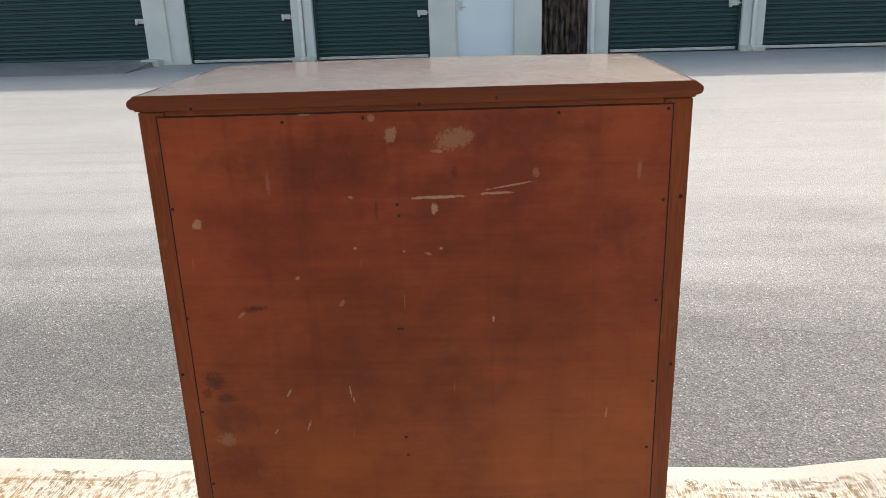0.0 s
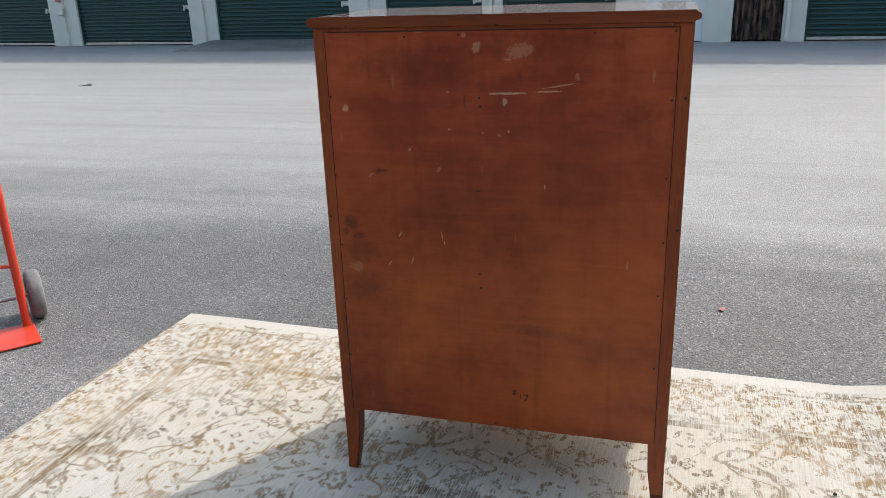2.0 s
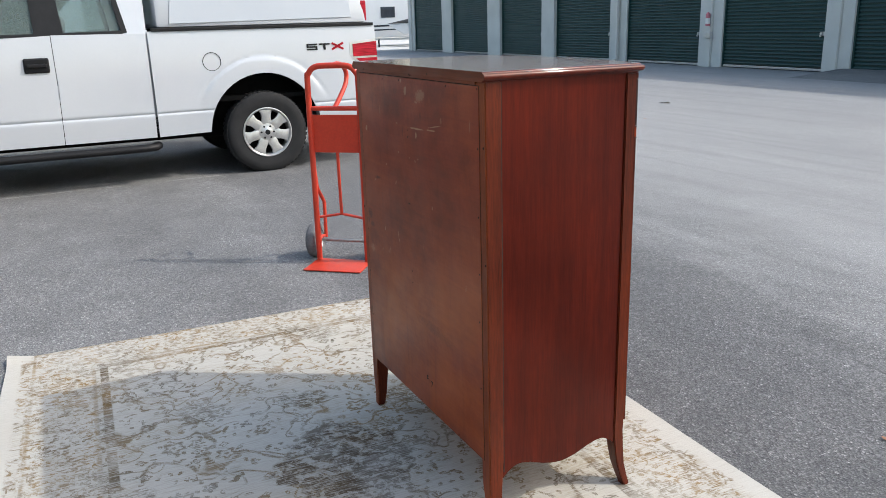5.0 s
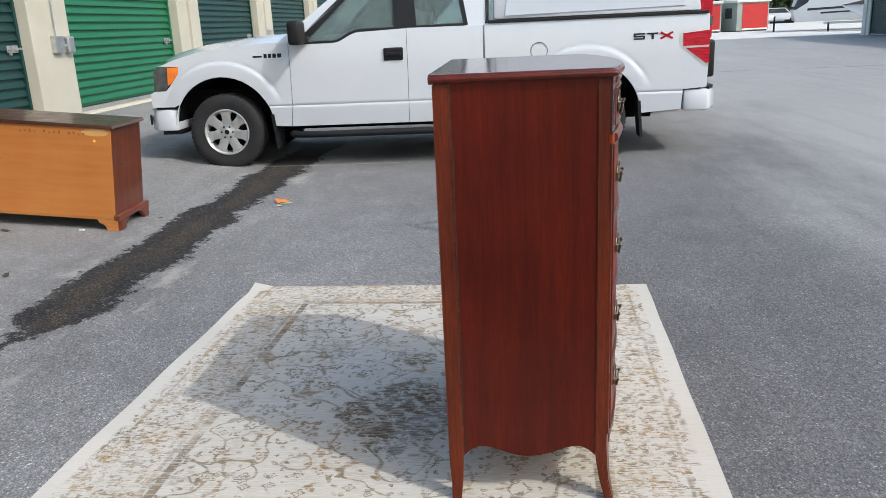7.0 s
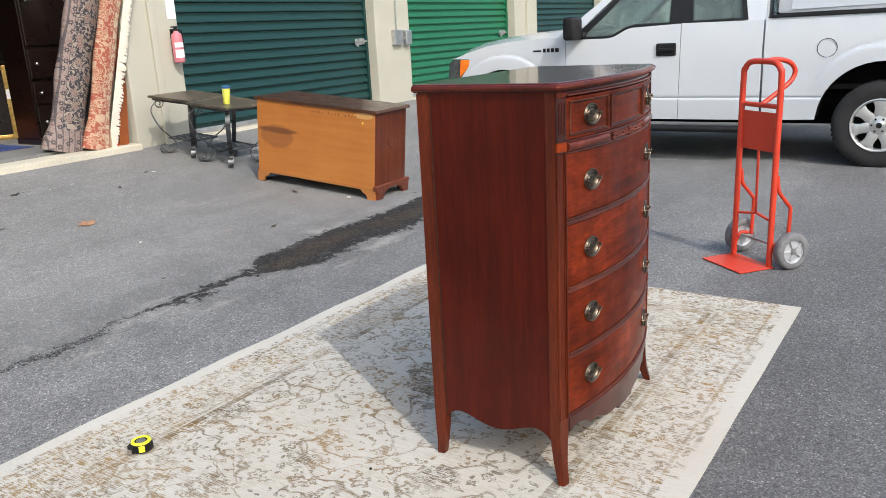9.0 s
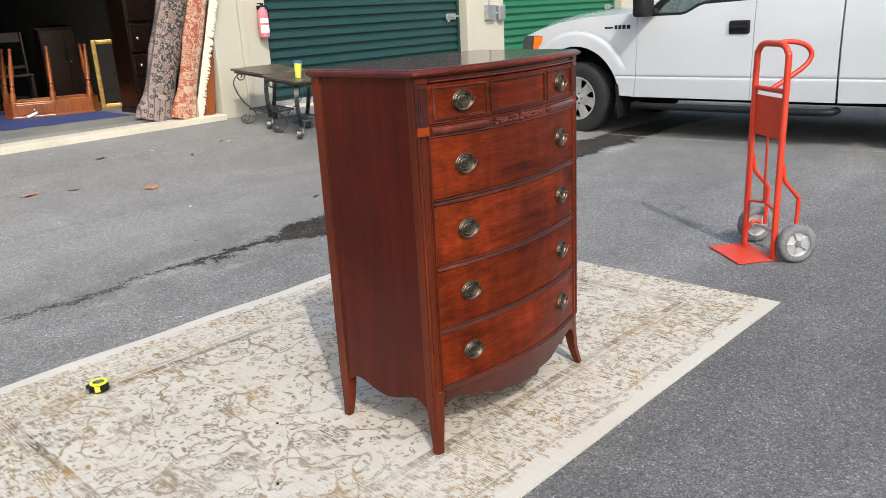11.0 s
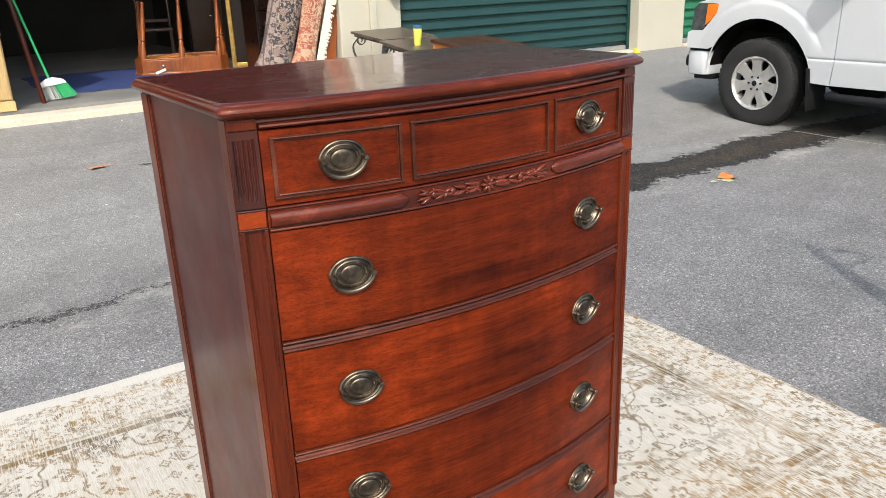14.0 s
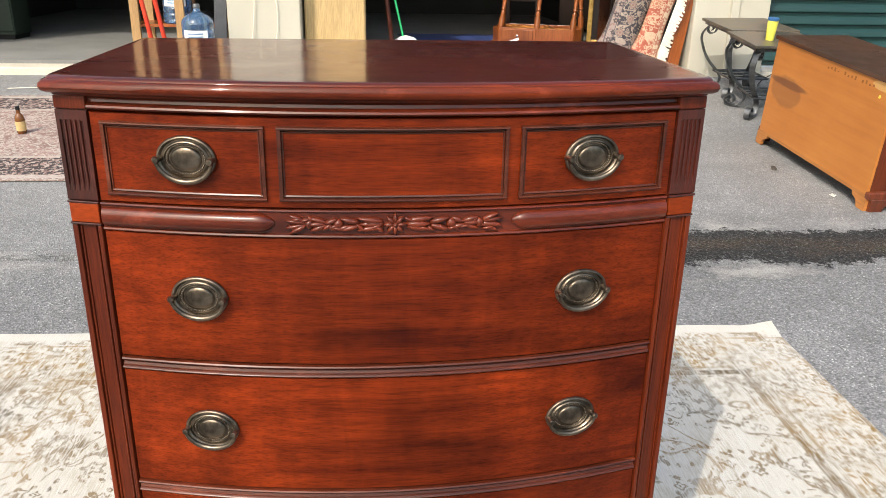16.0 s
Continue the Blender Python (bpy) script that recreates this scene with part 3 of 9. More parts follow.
# ---- the chest of drawers on its rug ----
def rug_material():
    """Ivory pile with a worn, woven pattern: vines, ringed flowers, leaves, a border between guard stripes and a medallion."""
    n = Nodes("distressed_rug_pile")
    v = n.coords()
    p = n.add("SeparateXYZ")
    n.link(v, p.inputs["Vector"])
    ax, ay = n.math("ABSOLUTE", p.outputs[0]), n.math("ABSOLUTE", p.outputs[1])
    edge = n.math("MINIMUM", n.math("SUBTRACT", 1.52, ax), n.math("SUBTRACT", 1.05, ay))
    inner = n.math("MINIMUM", n.math("SUBTRACT", 1.62, ax), n.math("SUBTRACT", 1.05, ay))      # the border is narrower at the ends
    snap = n.add("VectorMath", operation="SNAP")          # the knots: the pattern steps from thread to thread
    snap.inputs[1].default_value = (0.0022, 0.0045, 1.0)
    n.link(v, snap.inputs[0])

    def bent(scale, amount):
        """The knots' places, bent by a slow noise."""
        t = n.add("TexNoise")
        t.inputs["Scale"].default_value, t.inputs["Detail"].default_value = scale, 3
        n.link(snap.outputs[0], t.inputs["Vector"])
        k = n.add("VectorMath", operation="SCALE")
        k.inputs["Scale"].default_value = amount
        n.link(t.outputs["Color"], k.inputs[0])
        out = n.add("VectorMath", operation="ADD")
        n.link(snap.outputs[0], out.inputs[0])
        n.link(k.outputs[0], out.inputs[1])
        return out.outputs[0]

    w, loose = bent(9.0, 0.035), bent(4.0, 0.16)
    # wear: short breaks along the threads, and larger rubbed places
    fine = n.noise(n.coords((210, 26, 1)), 1.0, 3, 0.65)
    coarse = n.noise(n.coords((34, 20, 1)), 1.0, 4, 0.65)
    cut = n.math("ADD", n.math("MULTIPLY", fine, 0.55), n.math("MULTIPLY", coarse, 0.45))
    torn, faint = n.ramp(cut, [(0.44, 0.0), (0.53, 1.0)]), n.ramp(cut, [(0.38, 0.10), (0.50, 1.0)])

    def cells(scale, shift):
        """One random place a cell: the way from it, its length and angle, and three random numbers."""
        off = n.add("VectorMath", operation="ADD")
        off.inputs[1].default_value = shift
        n.link(w, off.inputs[0])
        flat = n.add("VectorMath", operation="MULTIPLY")
        flat.inputs[1].default_value = (1, 1, 0)
        n.link(off.outputs[0], flat.inputs[0])
        t = n.add("TexVoronoi", feature="F1")
        t.voronoi_dimensions = "2D"
        t.inputs["Scale"].default_value, t.inputs["Randomness"].default_value = scale, 0.8
        n.link(flat.outputs[0], t.inputs["Vector"])
        d = n.add("VectorMath", operation="SUBTRACT")
        n.link(flat.outputs[0], d.inputs[0])
        n.link(t.outputs["Position"], d.inputs[1])
        xyz, rgb = n.add("SeparateXYZ"), n.add("SeparateColor")
        n.link(d.outputs[0], xyz.inputs["Vector"])
        n.link(t.outputs["Color"], rgb.inputs["Color"])
        dx, dy = xyz.outputs[0], xyz.outputs[1]
        r = n.math("SQRT", n.math("ADD", n.math("MULTIPLY", dx, dx), n.math("MULTIPLY", dy, dy)))
        return dx, dy, r, n.math("ARCTAN2", dy, dx), rgb.outputs

    def flowers(scale, size, petals, share, shift):
        dx, dy, r, ang, rnd = cells(scale, shift)
        lobes = n.math("ADD", 0.80, n.math("MULTIPLY", n.math("COSINE", n.math("MULTIPLY", ang, petals)), 0.20))
        q = n.math("DIVIDE", r, n.math("MULTIPLY", lobes, n.math("MULTIPLY", n.math("ADD", 0.65, n.math("MULTIPLY", rnd[1], 0.6)), size)))
        ring = n.ramp(q, [(0.0, 1.0), (0.20, 0.9), (0.27, 0.0), (0.55, 0.05), (0.64, 1.0), (0.92, 0.9), (1.0, 0.0)])
        return n.math("MULTIPLY", ring, n.math("LESS_THAN", rnd[0], share))

    def leaves(scale, long, wide, share, shift):
        dx, dy, r, ang, rnd = cells(scale, shift)
        turn = n.math("MULTIPLY", rnd[2], 6.28)
        c, k = n.math("COSINE", turn), n.math("SINE", turn)
        a_ = n.math("DIVIDE", n.math("ADD", n.math("MULTIPLY", dx, c), n.math("MULTIPLY", dy, k)), long)
        b_ = n.math("DIVIDE", n.math("SUBTRACT", n.math("MULTIPLY", dy, c), n.math("MULTIPLY", dx, k)), wide)
        body = n.ramp(n.math("ADD", n.math("MULTIPLY", a_, a_), n.math("MULTIPLY", n.math("ADD", b_, n.math("MULTIPLY", n.math("MULTIPLY", a_, a_), 0.7)), b_)), [(0.8, 1.0), (1.0, 0.0)])
        return n.math("MULTIPLY", body, n.math("LESS_THAN", rnd[0], share))

    def many(*masks):
        out = masks[0]
        for m in masks[1:]:
            out = n.math("MAXIMUM", out, m)
        return out

    # field: thin vines with leaves and flowers along them
    def vine(vec, scale, thin, seed):
        return n.ramp(n.math("ABSOLUTE", n.math("SUBTRACT", n.noise(vec, scale, 1.5, 0.5, 0.2), seed)), [(thin, 1.0), (thin * 1.5, 0.0)])
    patch = n.ramp(n.noise(v, 5.0, 2), [(0.36, 0.0), (0.46, 1.0)])
    vines = n.math("MULTIPLY", many(vine(w, 3.4, 0.0060, 0.47), vine(loose, 2.6, 0.0050, 0.55), vine(loose, 4.1, 0.0055, 0.42)), patch)
    ragged = n.ramp(n.noise(w, 60, 3, 0.6), [(0.40, 0.0), (0.47, 1.0)])
    sprigs = many(flowers(6.3, 0.040, 5, 0.55, (0.3, 0.1, 0)), flowers(11.5, 0.020, 4, 0.6, (0.9, 2.1, 0)), n.math("MULTIPLY", many(leaves(15.0, 0.022, 0.009, 0.45, (0.2, 0.7, 0)), leaves(24.0, 0.012, 0.007, 0.55, (1.7, 0.2, 0))), ragged))
    field = n.math("MULTIPLY", n.math("MULTIPLY", many(vines, sprigs), 0.85), faint)
    # mottled palmettes, a hand wide, every foot or so
    palm = n.math("MULTIPLY", n.ramp(n.voronoi(w, 3.3), [(0.20, 1.0), (0.30, 0.0)]), n.ramp(n.noise(w, 46, 3, 0.7), [(0.41, 0.0), (0.48, 0.9)]))
    field = n.math("MAXIMUM", field, n.math("MULTIPLY", palm, torn))
    # border: close-set flowers and fragments between guard stripes
    border = many(flowers(8.6, 0.045, 6, 0.8, (2.2, 0.4, 0)), n.math("MULTIPLY", leaves(17.0, 0.024, 0.010, 0.6, (0.5, 1.9, 0)), ragged), n.ramp(n.noise(w, 44, 4, 0.65), [(0.49, 0.0), (0.54, 0.85)]))
    border = n.math("MULTIPLY", border, torn)
    band = n.ramp(inner, [(0.088, 0.0), (0.094, 1.0), (0.330, 1.0), (0.338, 0.0)])
    stripe = n.ramp(inner, [(0.100, 0.0), (0.102, 0.8), (0.112, 0.8), (0.114, 0.0), (0.322, 0.0), (0.325, 0.75), (0.338, 0.75), (0.340, 0.2), (0.352, 0.2), (0.354, 1.0), (0.384, 1.0), (0.387, 0.0)])
    stripe = n.math("MULTIPLY", n.math("MULTIPLY", stripe, faint), n.ramp(n.noise(v, 3.6, 4, 0.65), [(0.38, 0.12), (0.52, 1.0)]))
    rim = n.ramp(n.math("ADD", edge, n.math("MULTIPLY", n.math("SUBTRACT", coarse, 0.5), 0.03)), [(0.052, 0.0), (0.066, 1.0)])
    pat = n.math("MAXIMUM", n.mix(band, n.mix(rim, (0, 0, 0), field), border), stripe)

    def lozenge(cx, cy, rx, ry):
        dx, dy = n.math("ABSOLUTE", n.math("DIVIDE", n.math("SUBTRACT", ax if cx > 0 else p.outputs[0], cx), rx)), n.math("ABSOLUTE", n.math("DIVIDE", n.math("SUBTRACT", ay if cy > 0 else p.outputs[1], cy), ry))
        r2 = n.math("ADD", n.math("POWER", dx, 1.4), n.math("POWER", dy, 1.4))
        return n.ramp(n.math("ADD", r2, n.math("MULTIPLY", n.math("SUBTRACT", n.noise(w, 11, 3), 0.5), 0.9)), [(0.92, 1.0), (1.0, 0.0)])
    med = n.math("MULTIPLY", lozenge(-0.09, 0.0, 0.29, 0.23), n.math("MULTIPLY", n.ramp(n.noise(w, 34, 3, 0.6), [(0.42, 0.12), (0.51, 0.95)]), faint))
    corner = n.math("MULTIPLY", lozenge(1.10, 0.64, 0.34, 0.30), n.math("MULTIPLY", n.ramp(n.noise(w, 24, 3, 0.6), [(0.47, 0.0), (0.56, 0.7)]), torn))
    pat = many(pat, med, corner)
    bare = n.ramp(n.noise(v, 2.2, 5, 0.65), [(0.32, 0.50), (0.52, 1.0)])
    pat = n.math("MULTIPLY", pat, bare, True)
    # ivory ground with darker and paler threads
    ground = n.mix(n.ramp(n.noise(v, 1.6, 4), [(0.35, 0.0), (0.65, 1.0)]), (0.89, 0.855, 0.765), (0.84, 0.79, 0.68))
    weft = n.noise(n.coords((170, 7, 1)), 1.0, 3, 0.6)
    ground = n.mix(n.math("MULTIPLY", n.ramp(fine, [(0.45, 0.0), (0.68, 1.0)]), n.math("ADD", 0.14, n.math("MULTIPLY", rim, 0.16))), ground, (0.50, 0.45, 0.36))
    ground = n.mix(n.math("MULTIPLY", n.ramp(weft, [(0.50, 0.0), (0.66, 1.0)]), n.math("ADD", 0.16, n.math("MULTIPLY", rim, 0.18))), ground, (0.52, 0.465, 0.35))
    wash = n.math("MULTIPLY", n.math("MULTIPLY", n.ramp(n.noise(w, 5, 4), [(0.46, 0.0), (0.62, 1.0)]), torn), n.math("MULTIPLY", rim, 0.34))
    ground = n.mix(wash, ground, (0.50, 0.385, 0.225))
    tint = n.noise(v, 2.6, 4, 0.6)
    dye = n.ramp(tint, [(0.34, (0.122, 0.088, 0.050)), (0.48, (0.240, 0.155, 0.062)), (0.62, (0.40, 0.240, 0.078))])
    dye = n.mix(n.math("MULTIPLY", band, 0.62), dye, n.mix(n.ramp(n.noise(v, 9.0, 2), [(0.44, 0.0), (0.56, 1.0)]), (0.27, 0.178, 0.074), (0.48, 0.285, 0.075)))
    dye = n.mix(n.math("MULTIPLY", palm, 0.6), dye, (0.172, 0.122, 0.063))
    dye = n.mix(n.math("MULTIPLY", med, 0.8), dye, (0.125, 0.085, 0.052))
    col = n.mix(n.math("MULTIPLY", pat, 0.97), ground, dye)
    threads = n.ramp(n.noise(n.coords((230, 5, 1)), 1.0, 2, 0.5), [(0.54, 0.0), (0.63, 0.8)])
    col = n.mix(n.math("MULTIPLY", threads, rim), col, n.mix(0.30, (0.86, 0.83, 0.75), col))
    col = n.mix(1.0, col, (0.60, 0.60, 0.605), "MULTIPLY")      # the whole pile is darkened evenly
    return n.done(col, 0.95, n.bump(n.math("ADD", fine, n.noise(v, 240, 2)), 0.4, 0.004), spec=0.15)


def make_rug():
    """A large rug with a turned-up end."""
    x0, x1, y0, y1, nx, ny = -1.52, 1.52, -1.05, 1.05, 76, 42
    bm = bmesh.new()

    def lift(x, y):
        z = 0.0055 + 0.0025 * noise.noise((x * 2.3, y * 2.3, 1))
        e = max(0.0, (x - 0.95) / 0.57) * max(0.0, (y - 0.15) / 0.9)      # the north-east end curls over a fold
        z += 0.075 * e ** 0.9 * (1 - 0.35 * max(0, (x - 1.3) / 0.22))
        c = math.hypot(x - x0, y - y0)                                    # the south-west tip flips up a little
        z += 0.022 * max(0.0, 1 - c / 0.10)
        z += 0.006 * max(0.0, 1 - abs(y - y0) / 0.03) * (0.5 + 0.5 * math.sin(x * 9))
        return z

    top = [[bm.verts.new((x0 + (x1 - x0) * i / nx, y0 + (y1 - y0) * j / ny, 0)) for i in range(nx + 1)] for j in range(ny + 1)]
    for row in top:
        for v in row:
            x, y = v.co.x, v.co.y
            v.co.x += 0.004 * noise.noise((y * 3, 5, 0)) if abs(abs(x) - 1.52) < 0.01 else 0
            v.co.y += 0.008 * noise.noise((x * 1.7, 9, 0)) if abs(abs(y) - 1.05) < 0.01 else 0
            v.co.z = lift(x, y)
    for j in range(ny):
        for i in range(nx):
            bm.faces.new((top[j][i], top[j][i + 1], top[j + 1][i + 1], top[j + 1][i]))
    thicken(bm, 0.007)
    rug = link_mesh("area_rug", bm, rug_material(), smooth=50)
    rug.matrix_basis = pose(-0.013, -0.228, 0.0015, 0, 0, -1.55)
    tagged(rug, "large cream rug with a faded brown floral pattern, on asphalt", "rug")


def back_material():
    """The plain board at the back with its scuffs, pale marks and dark stains."""
    n = Nodes("dresser_back_board")
    v = n.coords()
    grain = n.noise(n.coords((1.1, 20, 20)), 1.6, 6, 0.62, 0.5)
    cloud = n.noise(v, 1.9, 6, 0.65)
    p = n.add("SeparateXYZ")
    n.link(v, p.inputs["Vector"])
    tone = n.math("ADD", n.math("ADD", n.math("MULTIPLY", grain, 0.09), n.math("MULTIPLY", n.noise(n.coords((0.7, 1, 1.2)), 9, 6, 0.7), 0.24)), n.math("SUBTRACT", n.math("MULTIPLY", cloud, 1.05), 0.135))
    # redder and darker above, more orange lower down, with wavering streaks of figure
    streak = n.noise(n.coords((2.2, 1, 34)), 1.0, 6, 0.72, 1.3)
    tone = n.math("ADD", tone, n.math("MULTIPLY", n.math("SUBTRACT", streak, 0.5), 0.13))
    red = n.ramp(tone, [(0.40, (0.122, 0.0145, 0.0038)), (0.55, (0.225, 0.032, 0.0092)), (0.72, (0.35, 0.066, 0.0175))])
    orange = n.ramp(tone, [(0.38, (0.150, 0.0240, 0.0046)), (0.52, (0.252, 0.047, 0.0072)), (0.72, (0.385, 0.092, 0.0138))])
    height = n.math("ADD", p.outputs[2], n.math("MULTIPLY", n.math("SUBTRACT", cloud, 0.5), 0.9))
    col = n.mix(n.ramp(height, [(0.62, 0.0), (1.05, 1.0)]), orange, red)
    pores = n.noise(n.coords((7, 120, 120)), 1.5, 3)
    col = n.mix(0.06, col, n.ramp(pores, [(0.35, 0.15), (0.6, 0.62)]), "OVERLAY")
    rag = n.math("MULTIPLY", n.math("SUBTRACT", n.noise(v, 38, 8, 0.8), 0.5), 4.2)
    nick = n.math("MULTIPLY", n.math("SUBTRACT", n.noise(v, 190, 5, 0.75), 0.5), 3.6)

    def mark(cx, cz, rx, rz, turn, soft=0.6):
        dx, dz = n.math("SUBTRACT", p.outputs[0], cx), n.math("SUBTRACT", p.outputs[2], cz)
        c, w = math.cos(radians(turn)), math.sin(radians(turn))
        a = n.math("DIVIDE", n.math("SUBTRACT", n.math("MULTIPLY", dx, c), n.math("MULTIPLY", dz, w)), rx)
        b = n.math("DIVIDE", n.math("ADD", n.math("MULTIPLY", dx, w), n.math("MULTIPLY", dz, c)), rz)
        d = n.math("ADD", n.math("ADD", n.math("MULTIPLY", a, a), n.math("MULTIPLY", b, b)), n.math("ADD", nick, n.math("MULTIPLY", rag, 0.6)) if min(rx, rz) < 0.03 else rag)
        return n.ramp(d, [(1.0 - soft, 1.0), (1.0, 0.0)])

    # stains, then scraped and gouged places, then thin scratches: x, z, half length, half width, slant, strength
    stains = [(-0.278, 0.862, 0.026, 0.006, -6, 0.9), (-0.362, 0.728, 0.022, 0.019, 10, 0.85), (-0.345, 0.695, 0.020, 0.010, 0, 0.7), (-0.378, 0.705, 0.010, 0.012, 0, 0.6), (-0.340, 0.655, 0.055, 0.035, 0, 0.35), (-0.063, 1.029, 0.003, 0.017, 0, 0.6),
              (0.063, 1.088, 0.006, 0.012, 0, 0.55), (-0.20, 1.11, 0.16, 0.05, 3, 0.35), (0.12, 1.15, 0.22, 0.035, 0, 0.3), (-0.30, 1.188, 0.05, 0.006, 0, 0.6), (-0.335, 0.56, 0.06, 0.05, 0, 0.35), (0.33, 0.98, 0.05, 0.06, 0, 0.3), (0.14, 0.47, 0.12, 0.020, 4, 0.35)]
    scrapes = [(-0.355, 1.012, 0.009, 0.010, 30, 0.8), (0.032, 1.0485, 0.052, 0.0028, -1, 1.0), (0.127, 1.0530, 0.030, 0.0024, -2, 0.9), (0.150, 1.0650, 0.040, 0.0016, -9, 0.85), (0.190, 1.084, 0.006, 0.009, 20, 0.35), (0.030, 1.030, 0.006, 0.010, 0, 0.9),
               (0.064, 1.140, 0.032, 0.018, -12, 0.42), (0.036, 1.122, 0.010, 0.004, 0, 0.5), (-0.034, 1.150, 0.010, 0.014, 24, 0.55), (-0.062, 1.176, 0.007, 0.006, 0, 0.5), (-0.165, 1.184, 0.010, 0.0025, 0, 0.7), (-0.353, 0.612, 0.020, 0.014, 4, 0.30), (0.349, 1.088, 0.004, 0.018, 0, 0.35), (-0.232, 1.075, 0.004, 0.018, 0, 0.25)]
    scratches = [(0.121, 0.838, 0.0024, 0.0060, 0, 0.9), (0.312, 0.660, 0.0022, 0.0110, 4, 0.55), (-0.234, 0.704, 0.0022, 0.0090, 30, 0.8), (-0.204, 0.640, 0.0026, 0.0120, 22, 0.7), (-0.264, 0.627, 0.0018, 0.0070, 30, 0.8), (-0.127, 0.706, 0.0014, 0.0140, -6, 0.9), (-0.122, 0.690, 0.0014, 0.0060, -8, 0.8),
                 (-0.101, 0.966, 0.0030, 0.0030, 0, 0.8), (-0.022, 0.959, 0.0030, 0.0024, 0, 0.7), (0.017, 0.955, 0.0080, 0.0030, 8, 0.6), (0.038, 0.963, 0.0030, 0.0030, 0, 0.9), (-0.200, 0.916, 0.0034, 0.0050, 40, 0.6), (-0.129, 0.870, 0.0040, 0.0070, 34, 0.45), (-0.102, 1.051, 0.0050, 0.0024, 20, 0.7), (-0.300, 0.852, 0.0030, 0.0090, 50, 0.5)]
    for cx, cz, rx, rz, turn, k in stains:
        col = n.mix(n.math("MULTIPLY", mark(cx, cz, rx, rz, turn, 0.9), k * 0.75), col, (0.030, 0.006, 0.0035))
    runs = n.ramp(n.noise(n.coords((30, 1, 1.6)), 1.0, 4, 0.6, 0.3), [(0.56, 0.0), (0.72, 0.20)])      # faint upright runs
    col = n.mix(runs, col, (0.085, 0.0105, 0.0035))
    for cx, cz, rx, rz, turn, k in scrapes + scratches:
        col = n.mix(n.math("MULTIPLY", mark(cx, cz, rx, rz, turn, 0.6), k * 0.85), col, (0.47, 0.28, 0.17))
    # sparse short scratches, mostly upright and slanting
    for turn, low in ((24, 0.725), (-32, 0.74)):
        scr = n.ramp(n.noise(n.coords((150, 1, 14), (0, turn, 0)), 1.0, 3, 0.5), [(low, 0.0), (low + 0.03, 1.0)])
        col = n.mix(n.math("MULTIPLY", scr, 0.25), col, (0.48, 0.25, 0.12))
    r = n.ramp(n.noise(v, 7, 5), [(0.3, 0.36), (0.7, 0.50)])
    n.bsdf.inputs["Coat IOR"].default_value = 1.45
    return n.done(col, r, n.bump(n.noise(v, 60, 4), 0.08, 0.003), coat=0.30, coat_rough=0.26, spec=0.25)


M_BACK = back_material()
M_BACK_FRAME = wood("dresser_back_frame", (0.135, 0.0245, 0.006), (0.28, 0.062, 0.0135), "z", 0.45, 0.05, 0.25, wear=0.3, spec=0.3)
M_BACK_RAIL = wood("dresser_back_rail", (0.12, 0.0215, 0.0055), (0.25, 0.054, 0.012), "x", 0.45, 0.1, 0.25, wear=0.3, spec=0.3, soft=0.04)
M_TOP = wood("mahogany_polished_top", (0.040, 0.0050, 0.0024), (0.120, 0.0150, 0.0056), "x", 0.34, 0.8, 0.09, spec=0.15, coat_ior=1.38, sheen=(1.0, 0.62, 0.55))
M_EDGE = wood("mahogany_moulding", (0.030, 0.0042, 0.0018), (0.150, 0.022, 0.0058), "x", 0.34, 0.5, 0.08, wear=0.35, spec=0.25, dash=0.4, coat_ior=1.42)
M_TOP_EDGE = wood("mahogany_worn_edge", (0.050, 0.0062, 0.002), (0.21, 0.031, 0.0062), "x", 0.40, 0.5, 0.05, wear=0.35, spec=0.1, dash=0.3, coat_ior=1.35)
M_BEAD = wood("mahogany_worn_bead", (0.028, 0.0055, 0.0025), (0.115, 0.026, 0.010), "x", 0.40, 0.4, 0.26, wear=0.40, spec=0.25, dash=0.3, coat_ior=1.4)
M_APRON = wood("mahogany_apron", (0.016, 0.0024, 0.0011), (0.075, 0.0105, 0.0034), "x", 0.42, 0.6, 0.18, grain=0.8, soft=0.02, spec=0.3, dash=0.5, coat_ior=1.45)
M_RAIL = wood("mahogany_drawer_rail", (0.024, 0.0040, 0.0018), (0.115, 0.022, 0.0075), "x", 0.42, 0.4, 0.24, wear=0.30, spec=0.25, dash=0.4, coat_ior=1.4)
M_CARVED = wood("mahogany_carving", (0.050, 0.0065, 0.0024), (0.20, 0.032, 0.0085), "x", 0.40, 0.4, 0.15, wear=0.45, spec=0.3, coat_ior=1.4)
M_BLOCK = wood("satinwood_block", (0.15, 0.020, 0.0042), (0.24, 0.037, 0.0075), "x", 0.4, 0.1, 0.1, spec=0.1, coat_ior=1.3)
M_BRASS = surface("aged_brass", (0.066, 0.053, 0.040), (0.225, 0.182, 0.136), 40, 0.30, metal=0.95, grain=220, bump=0.08)
M_NAIL = surface("dark_iron_nail", (0.02, 0.015, 0.012), (0.05, 0.03, 0.02), 40, 0.7, metal=0.4)


def bow(x):
    return 0.460 + 0.050 * (1 - min(1.0, abs(x) / 0.375) ** 2)


